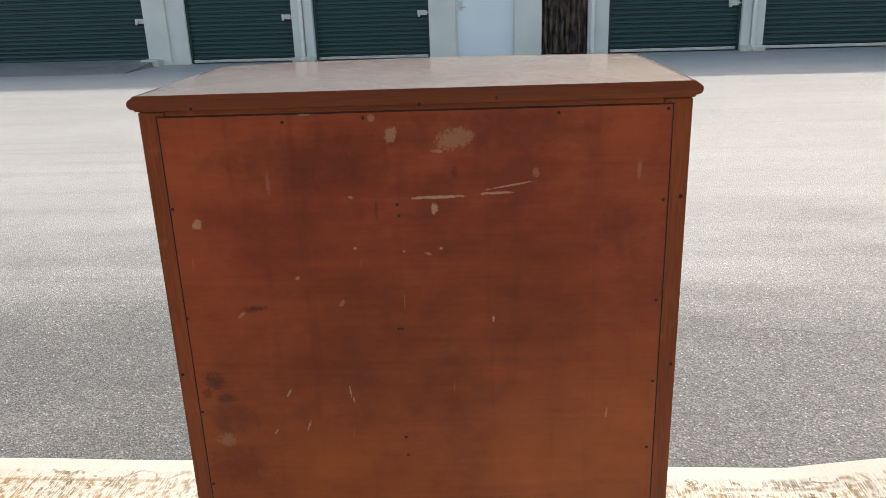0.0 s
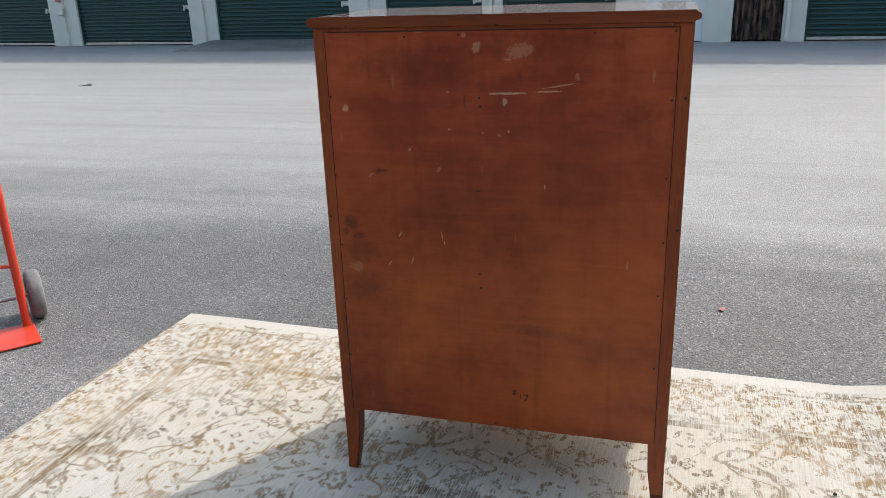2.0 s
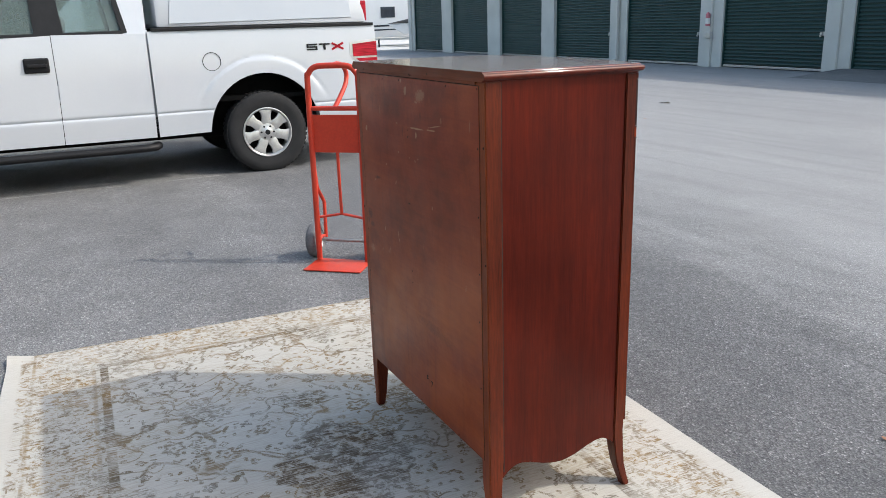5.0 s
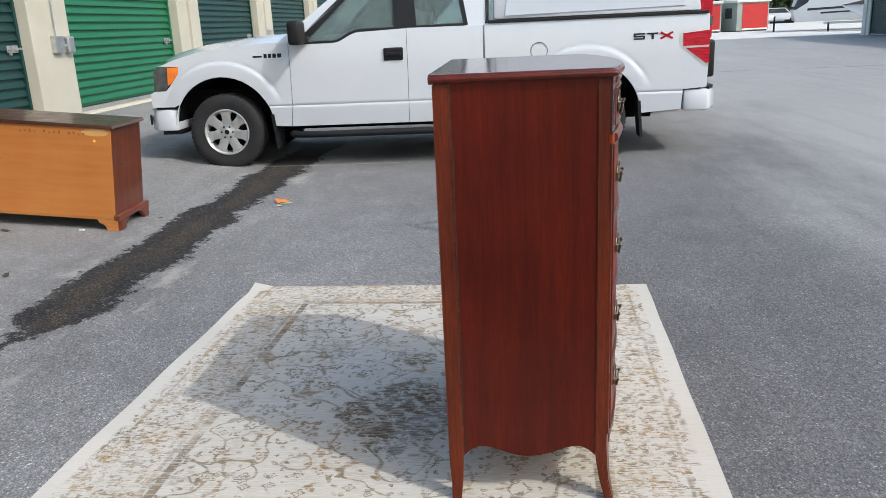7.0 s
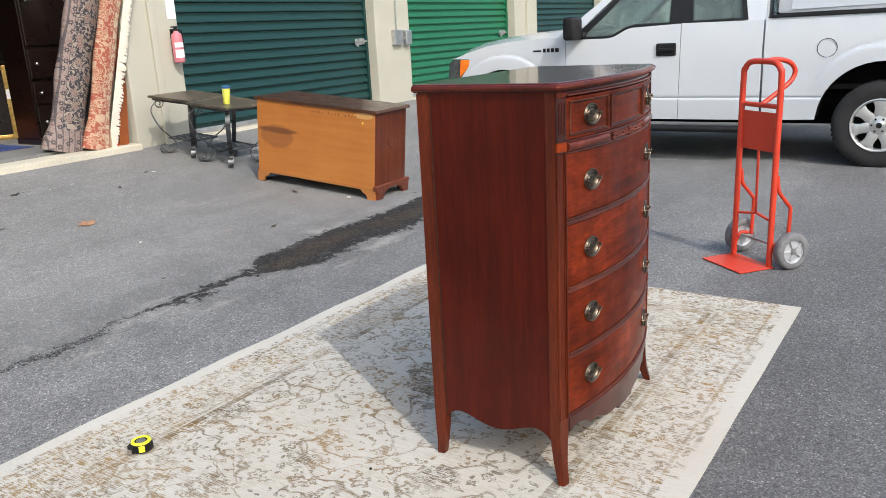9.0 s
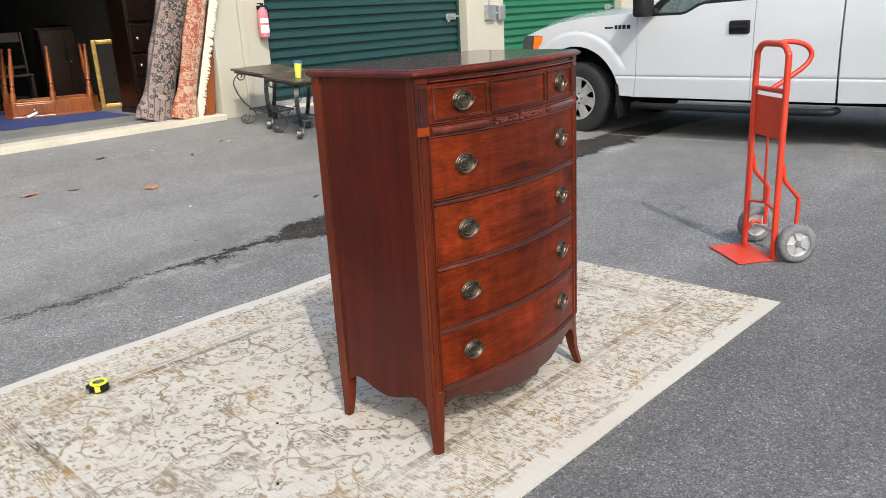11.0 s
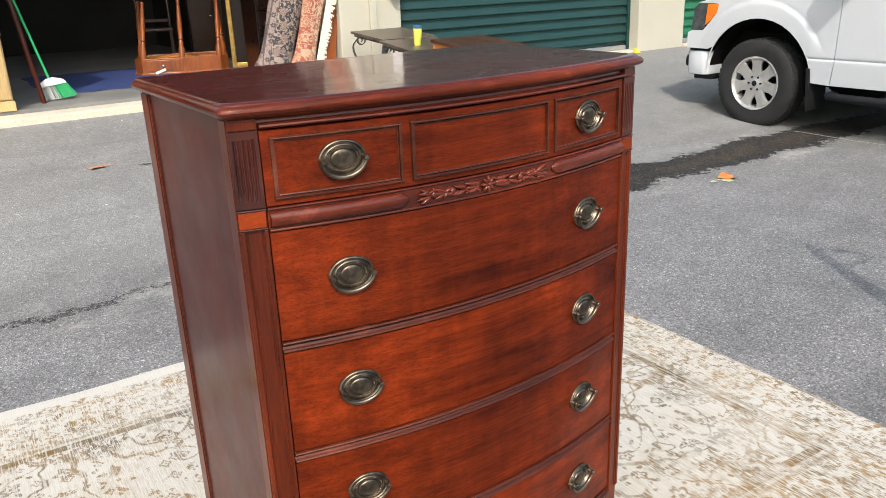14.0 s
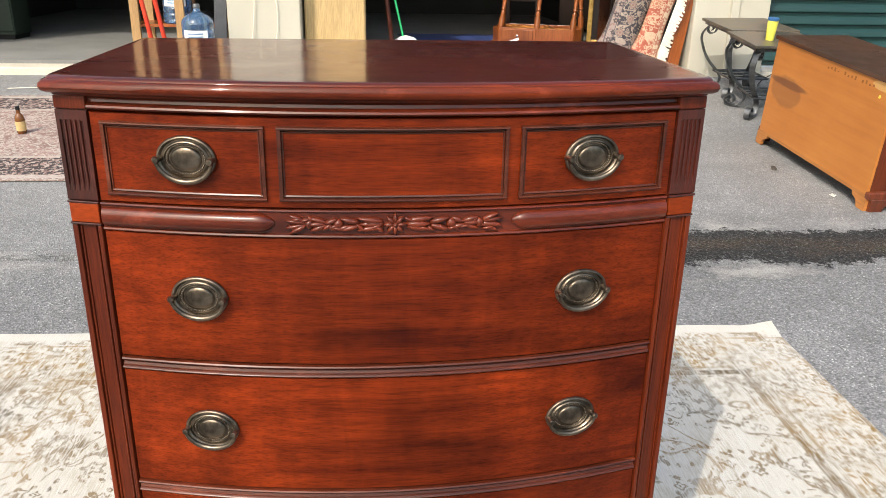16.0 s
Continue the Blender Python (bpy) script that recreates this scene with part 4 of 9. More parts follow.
def bow_sweep(x0, x1, profile, n=20, follow=bow):
    """A closed profile of (out, height) points carried along the bowed front."""
    bm = bmesh.new()
    rings = []
    for i in range(n + 1):
        x = x0 + (x1 - x0) * i / n
        rings.append([bm.verts.new((x, follow(x) + d, z)) for d, z in profile])
    m = len(profile)
    for a, b in zip(rings, rings[1:]):
        for k in range(m):
            bm.faces.new((a[k], b[k], b[(k + 1) % m], a[(k + 1) % m]))
    bm.faces.new(rings[0])
    bm.faces.new(rings[-1][::-1])
    return bm


def handle_bm():
    """An oval plate with a beaded ring and a hanging bail; it faces +y."""
    a, b = 0.0385, 0.0298
    prof = [(1.0, 0.0), (1.0, 0.0020), (0.965, 0.0040), (0.91, 0.0044), (0.87, 0.0030), (0.845, 0.0012), (0.79, 0.0014), (0.755, 0.0036), (0.71, 0.0040), (0.68, 0.0022), (0.60, 0.0024), (0.575, 0.0010), (0.53, 0.0012), (0.505, 0.0034), (0.46, 0.0046), (0.38, 0.0054), (0.26, 0.0060), (0.13, 0.0063), (0.0, 0.0064)]
    bm = bmesh.new()
    n = 44
    rings = []
    for s, h in prof[:-1]:
        rings.append([bm.verts.new((s * a * math.cos(2 * math.pi * k / n), h, s * b * math.sin(2 * math.pi * k / n))) for k in range(n)])
    tip = bm.verts.new((0, prof[-1][1], 0))
    for p, q in zip(rings, rings[1:]):
        for k in range(n):
            bm.faces.new((p[k], p[(k + 1) % n], q[(k + 1) % n], q[k]))
    for k in range(n):
        bm.faces.new((rings[-1][k], rings[-1][(k + 1) % n], tip))
    beads = []
    for k in range(46):
        t = 2 * math.pi * k / 46
        bead = bmesh.new()
        bmesh.ops.create_icosphere(bead, subdivisions=1, radius=0.0012)
        beads.append(move(bead, pose(0.64 * a * math.cos(t), 0.0026, 0.64 * b * math.sin(t))))
    posts = []
    for sx in (-1, 1):
        posts.append(move(lathe([(0.0, 0.017), (0.0035, 0.0165), (0.0052, 0.0135), (0.004, 0.0105), (0.0028, 0.009), (0.0045, 0.003), (0.005, 0.0)], 12, "y"), pose(sx * 0.0345, 0, 0.0)))
    arc = [(0.0355 * math.cos(math.radians(d)), 0.0125 + 0.005 * math.sin(math.radians(d)), 0.0285 * math.sin(math.radians(d))) for d in range(-180, 1, 12)]
    bail = tube(arc, 0.0026, 8, radii=[0.0022 + 0.0016 * math.sin(math.pi * i / (len(arc) - 1)) for i in range(len(arc))])
    return join(bm, *beads, *posts, bail)


def leaf_bm(x, z, length, wide, tilt, high=0.004):
    leaf = bmesh.new()
    bmesh.ops.create_icosphere(leaf, subdivisions=2, radius=1.0)
    for v in leaf.verts:
        v.co.z *= (1 - 0.55 * max(0, v.co.x))
    bmesh.ops.scale(leaf, vec=(length / 2, high, wide / 2), verts=leaf.verts)
    return move(leaf, pose(x, bow(x) + 0.003, z, 0, tilt, 0))


def fluted_panel(width, z0, z1, lo, hi, count):
    """A flat face with upright flutes cut into it; u runs along x, the face looks to +y."""
    us, depth = [-width / 2], [0.0]
    band = width * 0.80
    for k in range(count):
        c = -band / 2 + band * (k + 0.5) / count
        for f, dd in ((-0.36, 0.0), (-0.24, 0.75), (0.0, 1.0), (0.24, 0.75), (0.36, 0.0)):
            us.append(c + f * band / count)
            depth.append(dd)
    us.append(width / 2)
    depth.append(0.0)
    zs = [(z0, 0.0), (lo, 0.0), (lo + 0.007, 0.7), (lo + 0.015, 1.0), (hi - 0.006, 1.0), (hi - 0.003, 0.8), (hi, 0.0), (z1, 0.0)]
    bm = bmesh.new()
    front = [[bm.verts.new((u, 0.0036 - 0.0032 * dd * k, z)) for u, dd in zip(us, depth)] for z, k in zs]
    for a, b in zip(front, front[1:]):
        for i in range(len(us) - 1):
            bm.faces.new((a[i], a[i + 1], b[i + 1], b[i]))
    rim = front[0] + [row[-1] for row in front[1:]] + front[-1][-2::-1] + [row[0] for row in front[-2:0:-1]]
    back = [bm.verts.new((v.co.x, -0.002, v.co.z)) for v in rim]
    for i in range(len(rim)):
        j = (i + 1) % len(rim)
        bm.faces.new((rim[i], rim[j], back[j], back[i]))
    return bm


def half_round(x0, x1, z0, z1, out, taper_at):
    """A fat half-round moulding along the bow that tapers to a tongue at one end."""
    bm = bmesh.new()
    rings = []
    n, m = 26, 10
    mid, half = (z0 + z1) / 2, (z1 - z0) / 2
    for i in range(n + 1):
        x = x0 + (x1 - x0) * i / n
        k = min(1.0, 0.12 + abs(x - taper_at) / 0.016) ** 0.6
        rings.append([bm.verts.new((x, bow(x) + 0.0015 + out * k * math.sin(math.pi * j / m), mid - half * k * math.cos(math.pi * j / m))) for j in range(m + 1)])
    for a, b in zip(rings, rings[1:]):
        for j in range(m):
            bm.faces.new((a[j], b[j], b[j + 1], a[j + 1]))
        bm.faces.new((a[m], b[m], b[0], a[0]))
    bm.faces.new(rings[0])
    bm.faces.new(rings[-1][::-1])
    return bm


def make_dresser():
    d = thing("chest_of_drawers", pose(-0.001, 0, 0.005, 0, 0, 0.4), "dark mahogany bow-front chest of drawers with brass handles, on a rug", "chest of drawers")
    # the top: flat at the back, bowed in front, with a round nose between two fillets
    bm = bmesh.new()
    rings = []
    for inset, z in ((0.020, 1.1955), (0.0115, 1.1955), (0.0105, 1.1985), (0.0055, 1.1990), (0.0018, 1.2015), (0.0, 1.2060), (0.0008, 1.2105), (0.0040, 1.2142), (0.0078, 1.2150), (0.0085, 1.2168), (0.0110, 1.2190), (0.0150, 1.2195), (0.022, 1.2195)):
        hw = 0.4365 - inset
        ring = [bm.verts.new((-hw, -0.008, z)), bm.verts.new((hw, -0.008, z)), bm.verts.new((hw, 0.454 - inset, z)), bm.verts.new((hw - 0.0015, 0.4605 - inset, z))]
        for i in range(33):
            x = (hw - 0.005) * (1 - 2 * i / 32)
            ring.append(bm.verts.new((x, 0.463 + 0.060 * (1 - (x / hw) ** 2) - inset, z)))
        ring += [bm.verts.new((-hw + 0.0015, 0.4605 - inset, z)), bm.verts.new((-hw, 0.454 - inset, z))]
        rings.append(ring)
    bm.faces.new(rings[0][::-1])
    bm.faces.new(rings[-1])
    for a, b in zip(rings, rings[1:]):
        for k in range(len(a)):
            bm.faces.new((a[k], a[(k + 1) % len(a)], b[(k + 1) % len(a)], b[k]))
    for f in bm.faces:
        f.normal_update()
        c = f.calc_center_median()
        if c.z < 1.2165 and c.y > 0.46:
            f.material_index = 1
        if abs(f.normal.z) < 0.9 and c.y < 0.0:
            f.material_index = 2
    part("top", bm, [M_TOP, M_TOP_EDGE, M_BACK_RAIL], d, "polished top with a rounded edge", smooth=35)
    # a deep cove under the top and a bead above the drawers
    part("cornice", bow_sweep(-0.379, 0.379, [(-0.03, 1.1785), (0.0015, 1.1785), (0.0058, 1.1800), (0.0072, 1.1822), (0.0060, 1.1845), (0.0012, 1.1858), (-0.0035, 1.1875), (-0.0050, 1.1915), (-0.0015, 1.1952), (-0.03, 1.1952)], 24), M_EDGE, d, smooth=40)
    # four corner posts that run down into the feet; the front ones are canted to follow the bow
    cant = 15.0
    for sx in (-1, 1):
        for front in (0, 1):
            prof = [(0.0, 1.195), (0.0, 0.25), (0.0015, 0.18), (0.0, 0.12), (-0.002, 0.07), (-0.008, 0.03), (-0.0125, 0.008), (-0.0125, 0.0)] if front else [(0.0, 1.195), (0.0, 0.2), (0.002, 0.12), (0.0, 0.05), (-0.004, 0.0)]
            bm = bmesh.new()
            rings = []
            for e, z in prof:      # e: how far the foot kicks out (negative: outwards)
                taper = min(1.0, 0.60 + 0.40 * z / 0.16) if z < 0.16 else 1.0
                w = 0.0440 * taper
                x_out = (0.4225 if front else 0.4245) - e * (0.9 if front else 0.6)
                if front:
                    y_out = 0.459 - e
                    rect = [(x_out - w, y_out - w), (x_out, y_out - w), (x_out, y_out - w * 0.26), (x_out - w, y_out)]
                else:
                    y_out = 0.0 + (0.004 if z < 0.1 else 0.0)
                    rect = [(x_out - w, y_out), (x_out, y_out), (x_out, y_out + w), (x_out - w, y_out + w)]
                rings.append([bm.verts.new((sx * x, y, z)) for x, y in rect])
            bm.faces.new(rings[0])
            bm.faces.new(rings[-1])
            for a, b in zip(rings, rings[1:]):
                for k in range(4):
                    bm.faces.new((a[k], a[(k + 1) % 4], b[(k + 1) % 4], b[k]))
            bmesh.ops.recalc_face_normals(bm, faces=bm.faces)
            bmesh.ops.bevel(bm, geom=[e for e in bm.edges if e.calc_face_angle(0) > 0.9], offset=0.0025, segments=2, affect="EDGES")
            if not front:
                for f in bm.faces:
                    f.normal_update()
                    if f.calc_center_median().y < 0.004:
                        f.material_index = 1
            post = part("corner_post", bm, [M_MAHOG_LEG, M_BACK_FRAME], d, smooth=40)
            if front:
                # on the canted face: cap block, fluted panel, inlaid block, moulded strips
                face = pose(sx * 0.4008, 0.4532, 0, 0, 0, -cant * sx)
                part("cap_block", move(box(-0.0215, 0.0215, -0.004, 0.0042, 1.1785, 1.1948, 0.0012), face), M_MAHOG_LEG, post)
                part("fluted_panel", move(fluted_panel(0.0425, 1.0605, 1.1770, 1.0725, 1.1650, 5), face), M_MAHOG_DARK, post, "fluted upright panel", smooth=30)
                for z in (1.0265, 1.0560):
                    part("fillet", move(box(-0.0220, 0.0220, -0.004, 0.0058, z, z + 0.0030, 0.001), face), M_MAHOG_DARK, post)
                part("inlay", move(box(-0.0205, 0.0205, -0.004, 0.0046, 1.0297, 1.0558, 0.0012), face), M_BLOCK, post, "small orange-brown inlay")
                for u, hw, out in ((0.0170, 0.0040, 0.0040), (-0.0185, 0.0030, 0.0046), (-0.0110, 0.0014, 0.0024), (0.0095, 0.0014, 0.0024)):
                    part("bead_strip", move(box(u * sx - hw, u * sx + hw, -0.004, out, 0.2115, 1.0262, 0.0013), face), M_MAHOG_LEG, post)
                foot = prism([(sx * 0.380, 0.211), (sx * 0.380, 0.150), (sx * 0.366, 0.163), (sx * 0.348, 0.172), (sx * 0.330, 0.174), (sx * 0.330, 0.211)][::sx], 0.016, "y", 0.442)
                part("foot_bracket", foot, M_MAHOG_DARK, post)
    # sides with a shaped lower edge, set back between the posts
    for sx in (-1, 1):
        low = smooth_line([(0.043, 0.142, 0), (0.06, 0.158, 0), (0.09, 0.172, 0), (0.13, 0.166, 0), (0.18, 0.148, 0), (0.23, 0.140, 0), (0.28, 0.148, 0), (0.33, 0.166, 0), (0.37, 0.172, 0), (0.40, 0.158, 0), (0.416, 0.142, 0)], 3)
        outline = [(q.x, q.y) for q in low] + [(0.416, 1.195), (0.043, 1.195)]
        panel = prism(outline, 0.014, "x", sx * 0.4105 - 0.007)
        for v in panel.verts:      # the case is a little wider at the back
            v.co.x += sx * 0.002 * (1 - (v.co.y - 0.043) / 0.373)
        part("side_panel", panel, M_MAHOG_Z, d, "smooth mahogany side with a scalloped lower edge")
        part("side_groove", box(sx * 0.4195 - 0.0012, sx * 0.4195 + 0.0012, 0.0442, 0.0472, 0.16, 1.193), M_NAIL, d, "dark joint beside the rear post")
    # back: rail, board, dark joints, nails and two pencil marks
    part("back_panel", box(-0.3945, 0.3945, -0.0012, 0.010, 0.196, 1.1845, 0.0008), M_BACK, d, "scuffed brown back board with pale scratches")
    part("back_rail", box(-0.380, 0.380, -0.0018, 0.03, 1.1868, 1.195, 0.001), M_BACK_RAIL, d)
    for x in (-0.3958, 0.3958):
        part("joint", box(x - 0.0007, x + 0.0007, -0.0006, 0.006, 0.196, 1.186), M_NAIL, d)
    part("joint", box(-0.397, 0.397, -0.0006, 0.006, 1.1851, 1.1864), M_NAIL, d)
    for x, z in ((-0.391, 1.038), (-0.394, 0.847), (-0.417, 0.741), (-0.392, 0.668), (-0.391, 0.52), (-0.391, 0.36), (0.388, 1.036), (0.386, 0.867), (0.388, 0.719), (0.384, 0.59), (0.385, 0.404), (0.417, 0.750), (0.415, 1.041), (-0.029, 1.038), (-0.027, 1.019),
                 (-0.038, 0.822), (-0.032, 0.822), (-0.035, 0.614), (-0.033, 0.578), (-0.337, 1.198), (0.013, 1.196), (0.130, 1.202), (0.224, 1.176), (-0.075, 1.176), (0.388, 1.178), (-0.25, 0.205), (0.0, 0.203), (0.25, 0.203), (-0.20, 1.173)):
        part("nail", lathe([(0.0, -0.0012), (0.0022, -0.001), (0.0032, 0.0), (0.0032, 0.004)], 8, "y"), M_NAIL, d).location = (x, -0.0074 if z > 1.19 else -0.0008, z)
    part("pencil_mark", move(join(box(0.050, 0.054, 0.001, 0.003, 0.292, 0.306), box(0.054, 0.060, 0.001, 0.003, 0.303, 0.306), box(0.054, 0.059, 0.001, 0.003, 0.296, 0.298), box(0.068, 0.070, 0.001, 0.003, 0.283, 0.298), box(0.077, 0.089, 0.001, 0.003, 0.294, 0.297),
                             move(box(-0.0015, 0.0015, 0.001, 0.003, -0.009, 0.009), pose(0.084, 0, 0.287, 0, 25, 0))), pose(-0.004, -0.0026, 0)), M_NAIL, d, "short dark pencil strokes")
    part("dust_board", box(-0.40, 0.40, 0.012, 0.455, 0.205, 0.2105), M_BACK_FRAME, d)
    # front: five drawers with rails between them
    hb = handle_bm()
    hm = bpy.data.meshes.new("handle")
    bmesh.ops.recalc_face_normals(hb, faces=hb.faces)
    hb.to_mesh(hm)
    hb.free()
    hm.shade_smooth()
    hm.set_sharp_from_angle(angle=radians(50))
    hm.materials.append(M_BRASS)
    rows = [(1.0590, 1.1772, 1.1212), (0.8350, 1.0205, 0.9322), (0.6290, 0.8145, 0.7285), (0.4230, 0.6085, 0.5245), (0.2255, 0.4025, 0.3205)]
    for i, (z0, z1, hz) in enumerate(rows):
        prof = [(-0.03, z0), (-0.003, z0), (0.0, z0 + 0.002), (0.0, z1 - 0.002), (-0.003, z1), (-0.03, z1)]
        dr = part("drawer", bow_sweep(-0.3780, 0.3780, prof, 24), M_MAHOG_X, d, smooth=35)
        for sx in (-1, 1):
            x = sx * 0.2595
            shared("handle", hm, dr, pose(x, bow(x) + 0.0004, hz, 0, 0, math.degrees(math.atan(-0.10 * x / 0.375 ** 2))), "oval aged-brass bail handle with a beaded ring")
        if i == 0:
            for a, b in ((-0.366, -0.161), (-0.1455, 0.1455), (0.161, 0.366)):
                t = 0.0085
                lo, hi = 1.0690, 1.1655
                bead = [(-0.001, 0.0), (0.0030, 0.0002), (0.0052, 0.0014), (0.0056, 0.0030), (0.0040, 0.0046), (0.0006, 0.0050), (0.0008, 0.0060), (0.0022, 0.0068), (0.0012, t), (-0.001, t)]
                bm = join(bow_sweep(a, b, [(o, lo + h) for o, h in bead], 10), bow_sweep(a, b, [(o, hi - h) for o, h in bead][::-1], 10),
                          *[bow_sweep(x, x + 0.0046, [(-0.001, lo), (0.0048, lo + 0.001), (0.0048, hi - 0.001), (-0.001, hi)], 2) for x in (a + 0.0005, b - 0.0051)],
                          *[bow_sweep(x, x + 0.0016, [(-0.001, lo + 0.006), (0.0020, lo + 0.006), (0.0020, hi - 0.006), (-0.001, hi - 0.006)], 2) for x in (a + 0.0062, b - 0.0078)])
                part("panel_moulding", bm, M_BEAD, dr, smooth=40)
    for z in (0.8157, 0.6097, 0.4037, 0.2067):
        part("rail", bow_sweep(-0.3785, 0.3785, [(-0.03, z), (0.0005, z), (0.0034, z + 0.0010), (0.0042, z + 0.0026), (0.0030, z + 0.0042), (-0.0004, z + 0.0058), (-0.0022, z + 0.0095), (-0.0004, z + 0.0132), (0.0036, z + 0.0148), (0.0048, z + 0.0163), (0.0036, z + 0.0180), (0.0005, z + 0.0186), (-0.03, z + 0.0186)], 24), M_RAIL, d, "moulded rail between drawers", smooth=35)
    # the carved band under the top drawer
    band = part("band", bow_sweep(-0.3785, 0.3785, [(-0.03, 1.0210), (0.0030, 1.0210), (0.0046, 1.0228), (0.0036, 1.0248), (0.0012, 1.0260), (0.0012, 1.0545), (0.0036, 1.0555), (0.0046, 1.0568), (0.0030, 1.0585), (-0.03, 1.0585)], 24), M_EDGE, d, "moulded band with a carved leaf spray", smooth=35)
    for sx in (-1, 1):
        part("half_round", half_round(sx * 0.154, sx * 0.3770, 1.0278, 1.0528, 0.0098, sx * 0.154), M_EDGE, band, smooth=60)
    zc = 1.0402
    spray = []
    for k in range(8):
        a = 45 * k
        spray.append(leaf_bm(0.008 * math.cos(radians(a)), zc + 0.008 * math.sin(radians(a)), 0.015, 0.0075, -a, 0.0065))
    spray.append(leaf_bm(0.0, zc, 0.008, 0.008, 0, 0.009))
    rnd = random.Random(11)
    for sx in (-1, 1):
        spread = [(0.030, 0.0, 0.034, 0.010, 0), (0.032, 0.006, 0.036, 0.009, -8), (0.032, -0.006, 0.036, 0.009, 8), (0.058, 0.005, 0.028, 0.009, -14), (0.058, -0.005, 0.028, 0.009, 14), (0.073, 0.0, 0.014, 0.015, 0), (0.082, 0.004, 0.020, 0.008, 20), (0.082, -0.004, 0.020, 0.008, -20),
                  (0.098, 0.005, 0.024, 0.008, -18), (0.098, -0.005, 0.024, 0.008, 18), (0.100, 0.0, 0.026, 0.008, 0), (0.110, 0.0, 0.012, 0.014, 0), (0.124, 0.007, 0.026, 0.008, -26), (0.124, -0.007, 0.026, 0.008, 26), (0.126, 0.003, 0.030, 0.007, -9), (0.126, -0.003, 0.030, 0.007, 9)]
        for k in range(14):      # small leaves that fill the gaps
            spread.append((0.020 + 0.0085 * k + rnd.uniform(-0.003, 0.003), rnd.choice((-1, 1)) * rnd.uniform(0.003, 0.0075), rnd.uniform(0.012, 0.020), rnd.uniform(0.005, 0.008), rnd.uniform(-45, 45)))
        for x, dz, ln, wd, tilt in spread:
            spray.append(leaf_bm(sx * x, zc + dz, ln, wd, tilt if sx > 0 else 180 - tilt, rnd.uniform(0.0042, 0.0062)))
    for leaf in spray:
        part("carved_leaf", leaf, M_CARVED, band, smooth=60)
    # the scalloped apron
    half = smooth_line([(0.0, 0.108, 0), (0.035, 0.112, 0), (0.06, 0.106, 0), (0.075, 0.122, 0), (0.10, 0.124, 0), (0.16, 0.128, 0), (0.205, 0.146, 0), (0.235, 0.154, 0), (0.255, 0.146, 0), (0.275, 0.160, 0), (0.31, 0.172, 0), (0.345, 0.174, 0), (0.374, 0.160, 0)], 3)
    low = [(-q.x, q.y) for q in half[::-1]] + [(q.x, q.y) for q in half[1:]]
    bm = bmesh.new()
    rows_ = []
    for out in (-0.018, 0.0):
        rows_.append([(bm.verts.new((x, bow(x) + out, z)), bm.verts.new((x, bow(x) + out, 0.2115))) for x, z in low])
    for i in range(len(low) - 1):
        b0, f0, b1, f1 = rows_[0][i], rows_[1][i], rows_[0][i + 1], rows_[1][i + 1]
        bm.faces.new((f0[0], f1[0], f1[1], f0[1]))
        bm.faces.new((b1[0], b0[0], b0[1], b1[1]))
        bm.faces.new((b0[0], b1[0], f1[0], f0[0]))
        bm.faces.new((f0[1], f1[1], b1[1], b0[1]))
    for i in (0, -1):
        b0, f0 = rows_[0][i], rows_[1][i]
        bm.faces.new((b0[0], f0[0], f0[1], b0[1]))
    part("apron", bm, M_APRON, d, "scalloped front apron", smooth=30)


make_rug()
make_dresser()

# ---- hand truck, blanket chest, side tables ----
M_HT_TYRE = surface("grey_rubber_tyre", (0.13, 0.13, 0.135), (0.2, 0.2, 0.2), 20, 0.7)
M_HT_HUB = surface("pale_grey_hub", (0.42, 0.43, 0.45), (0.52, 0.53, 0.54), 18, 0.4, metal=0.35)
M_STEEL = surface("bare_steel", (0.35, 0.33, 0.3), (0.5, 0.48, 0.45), 25, 0.35, metal=0.9)


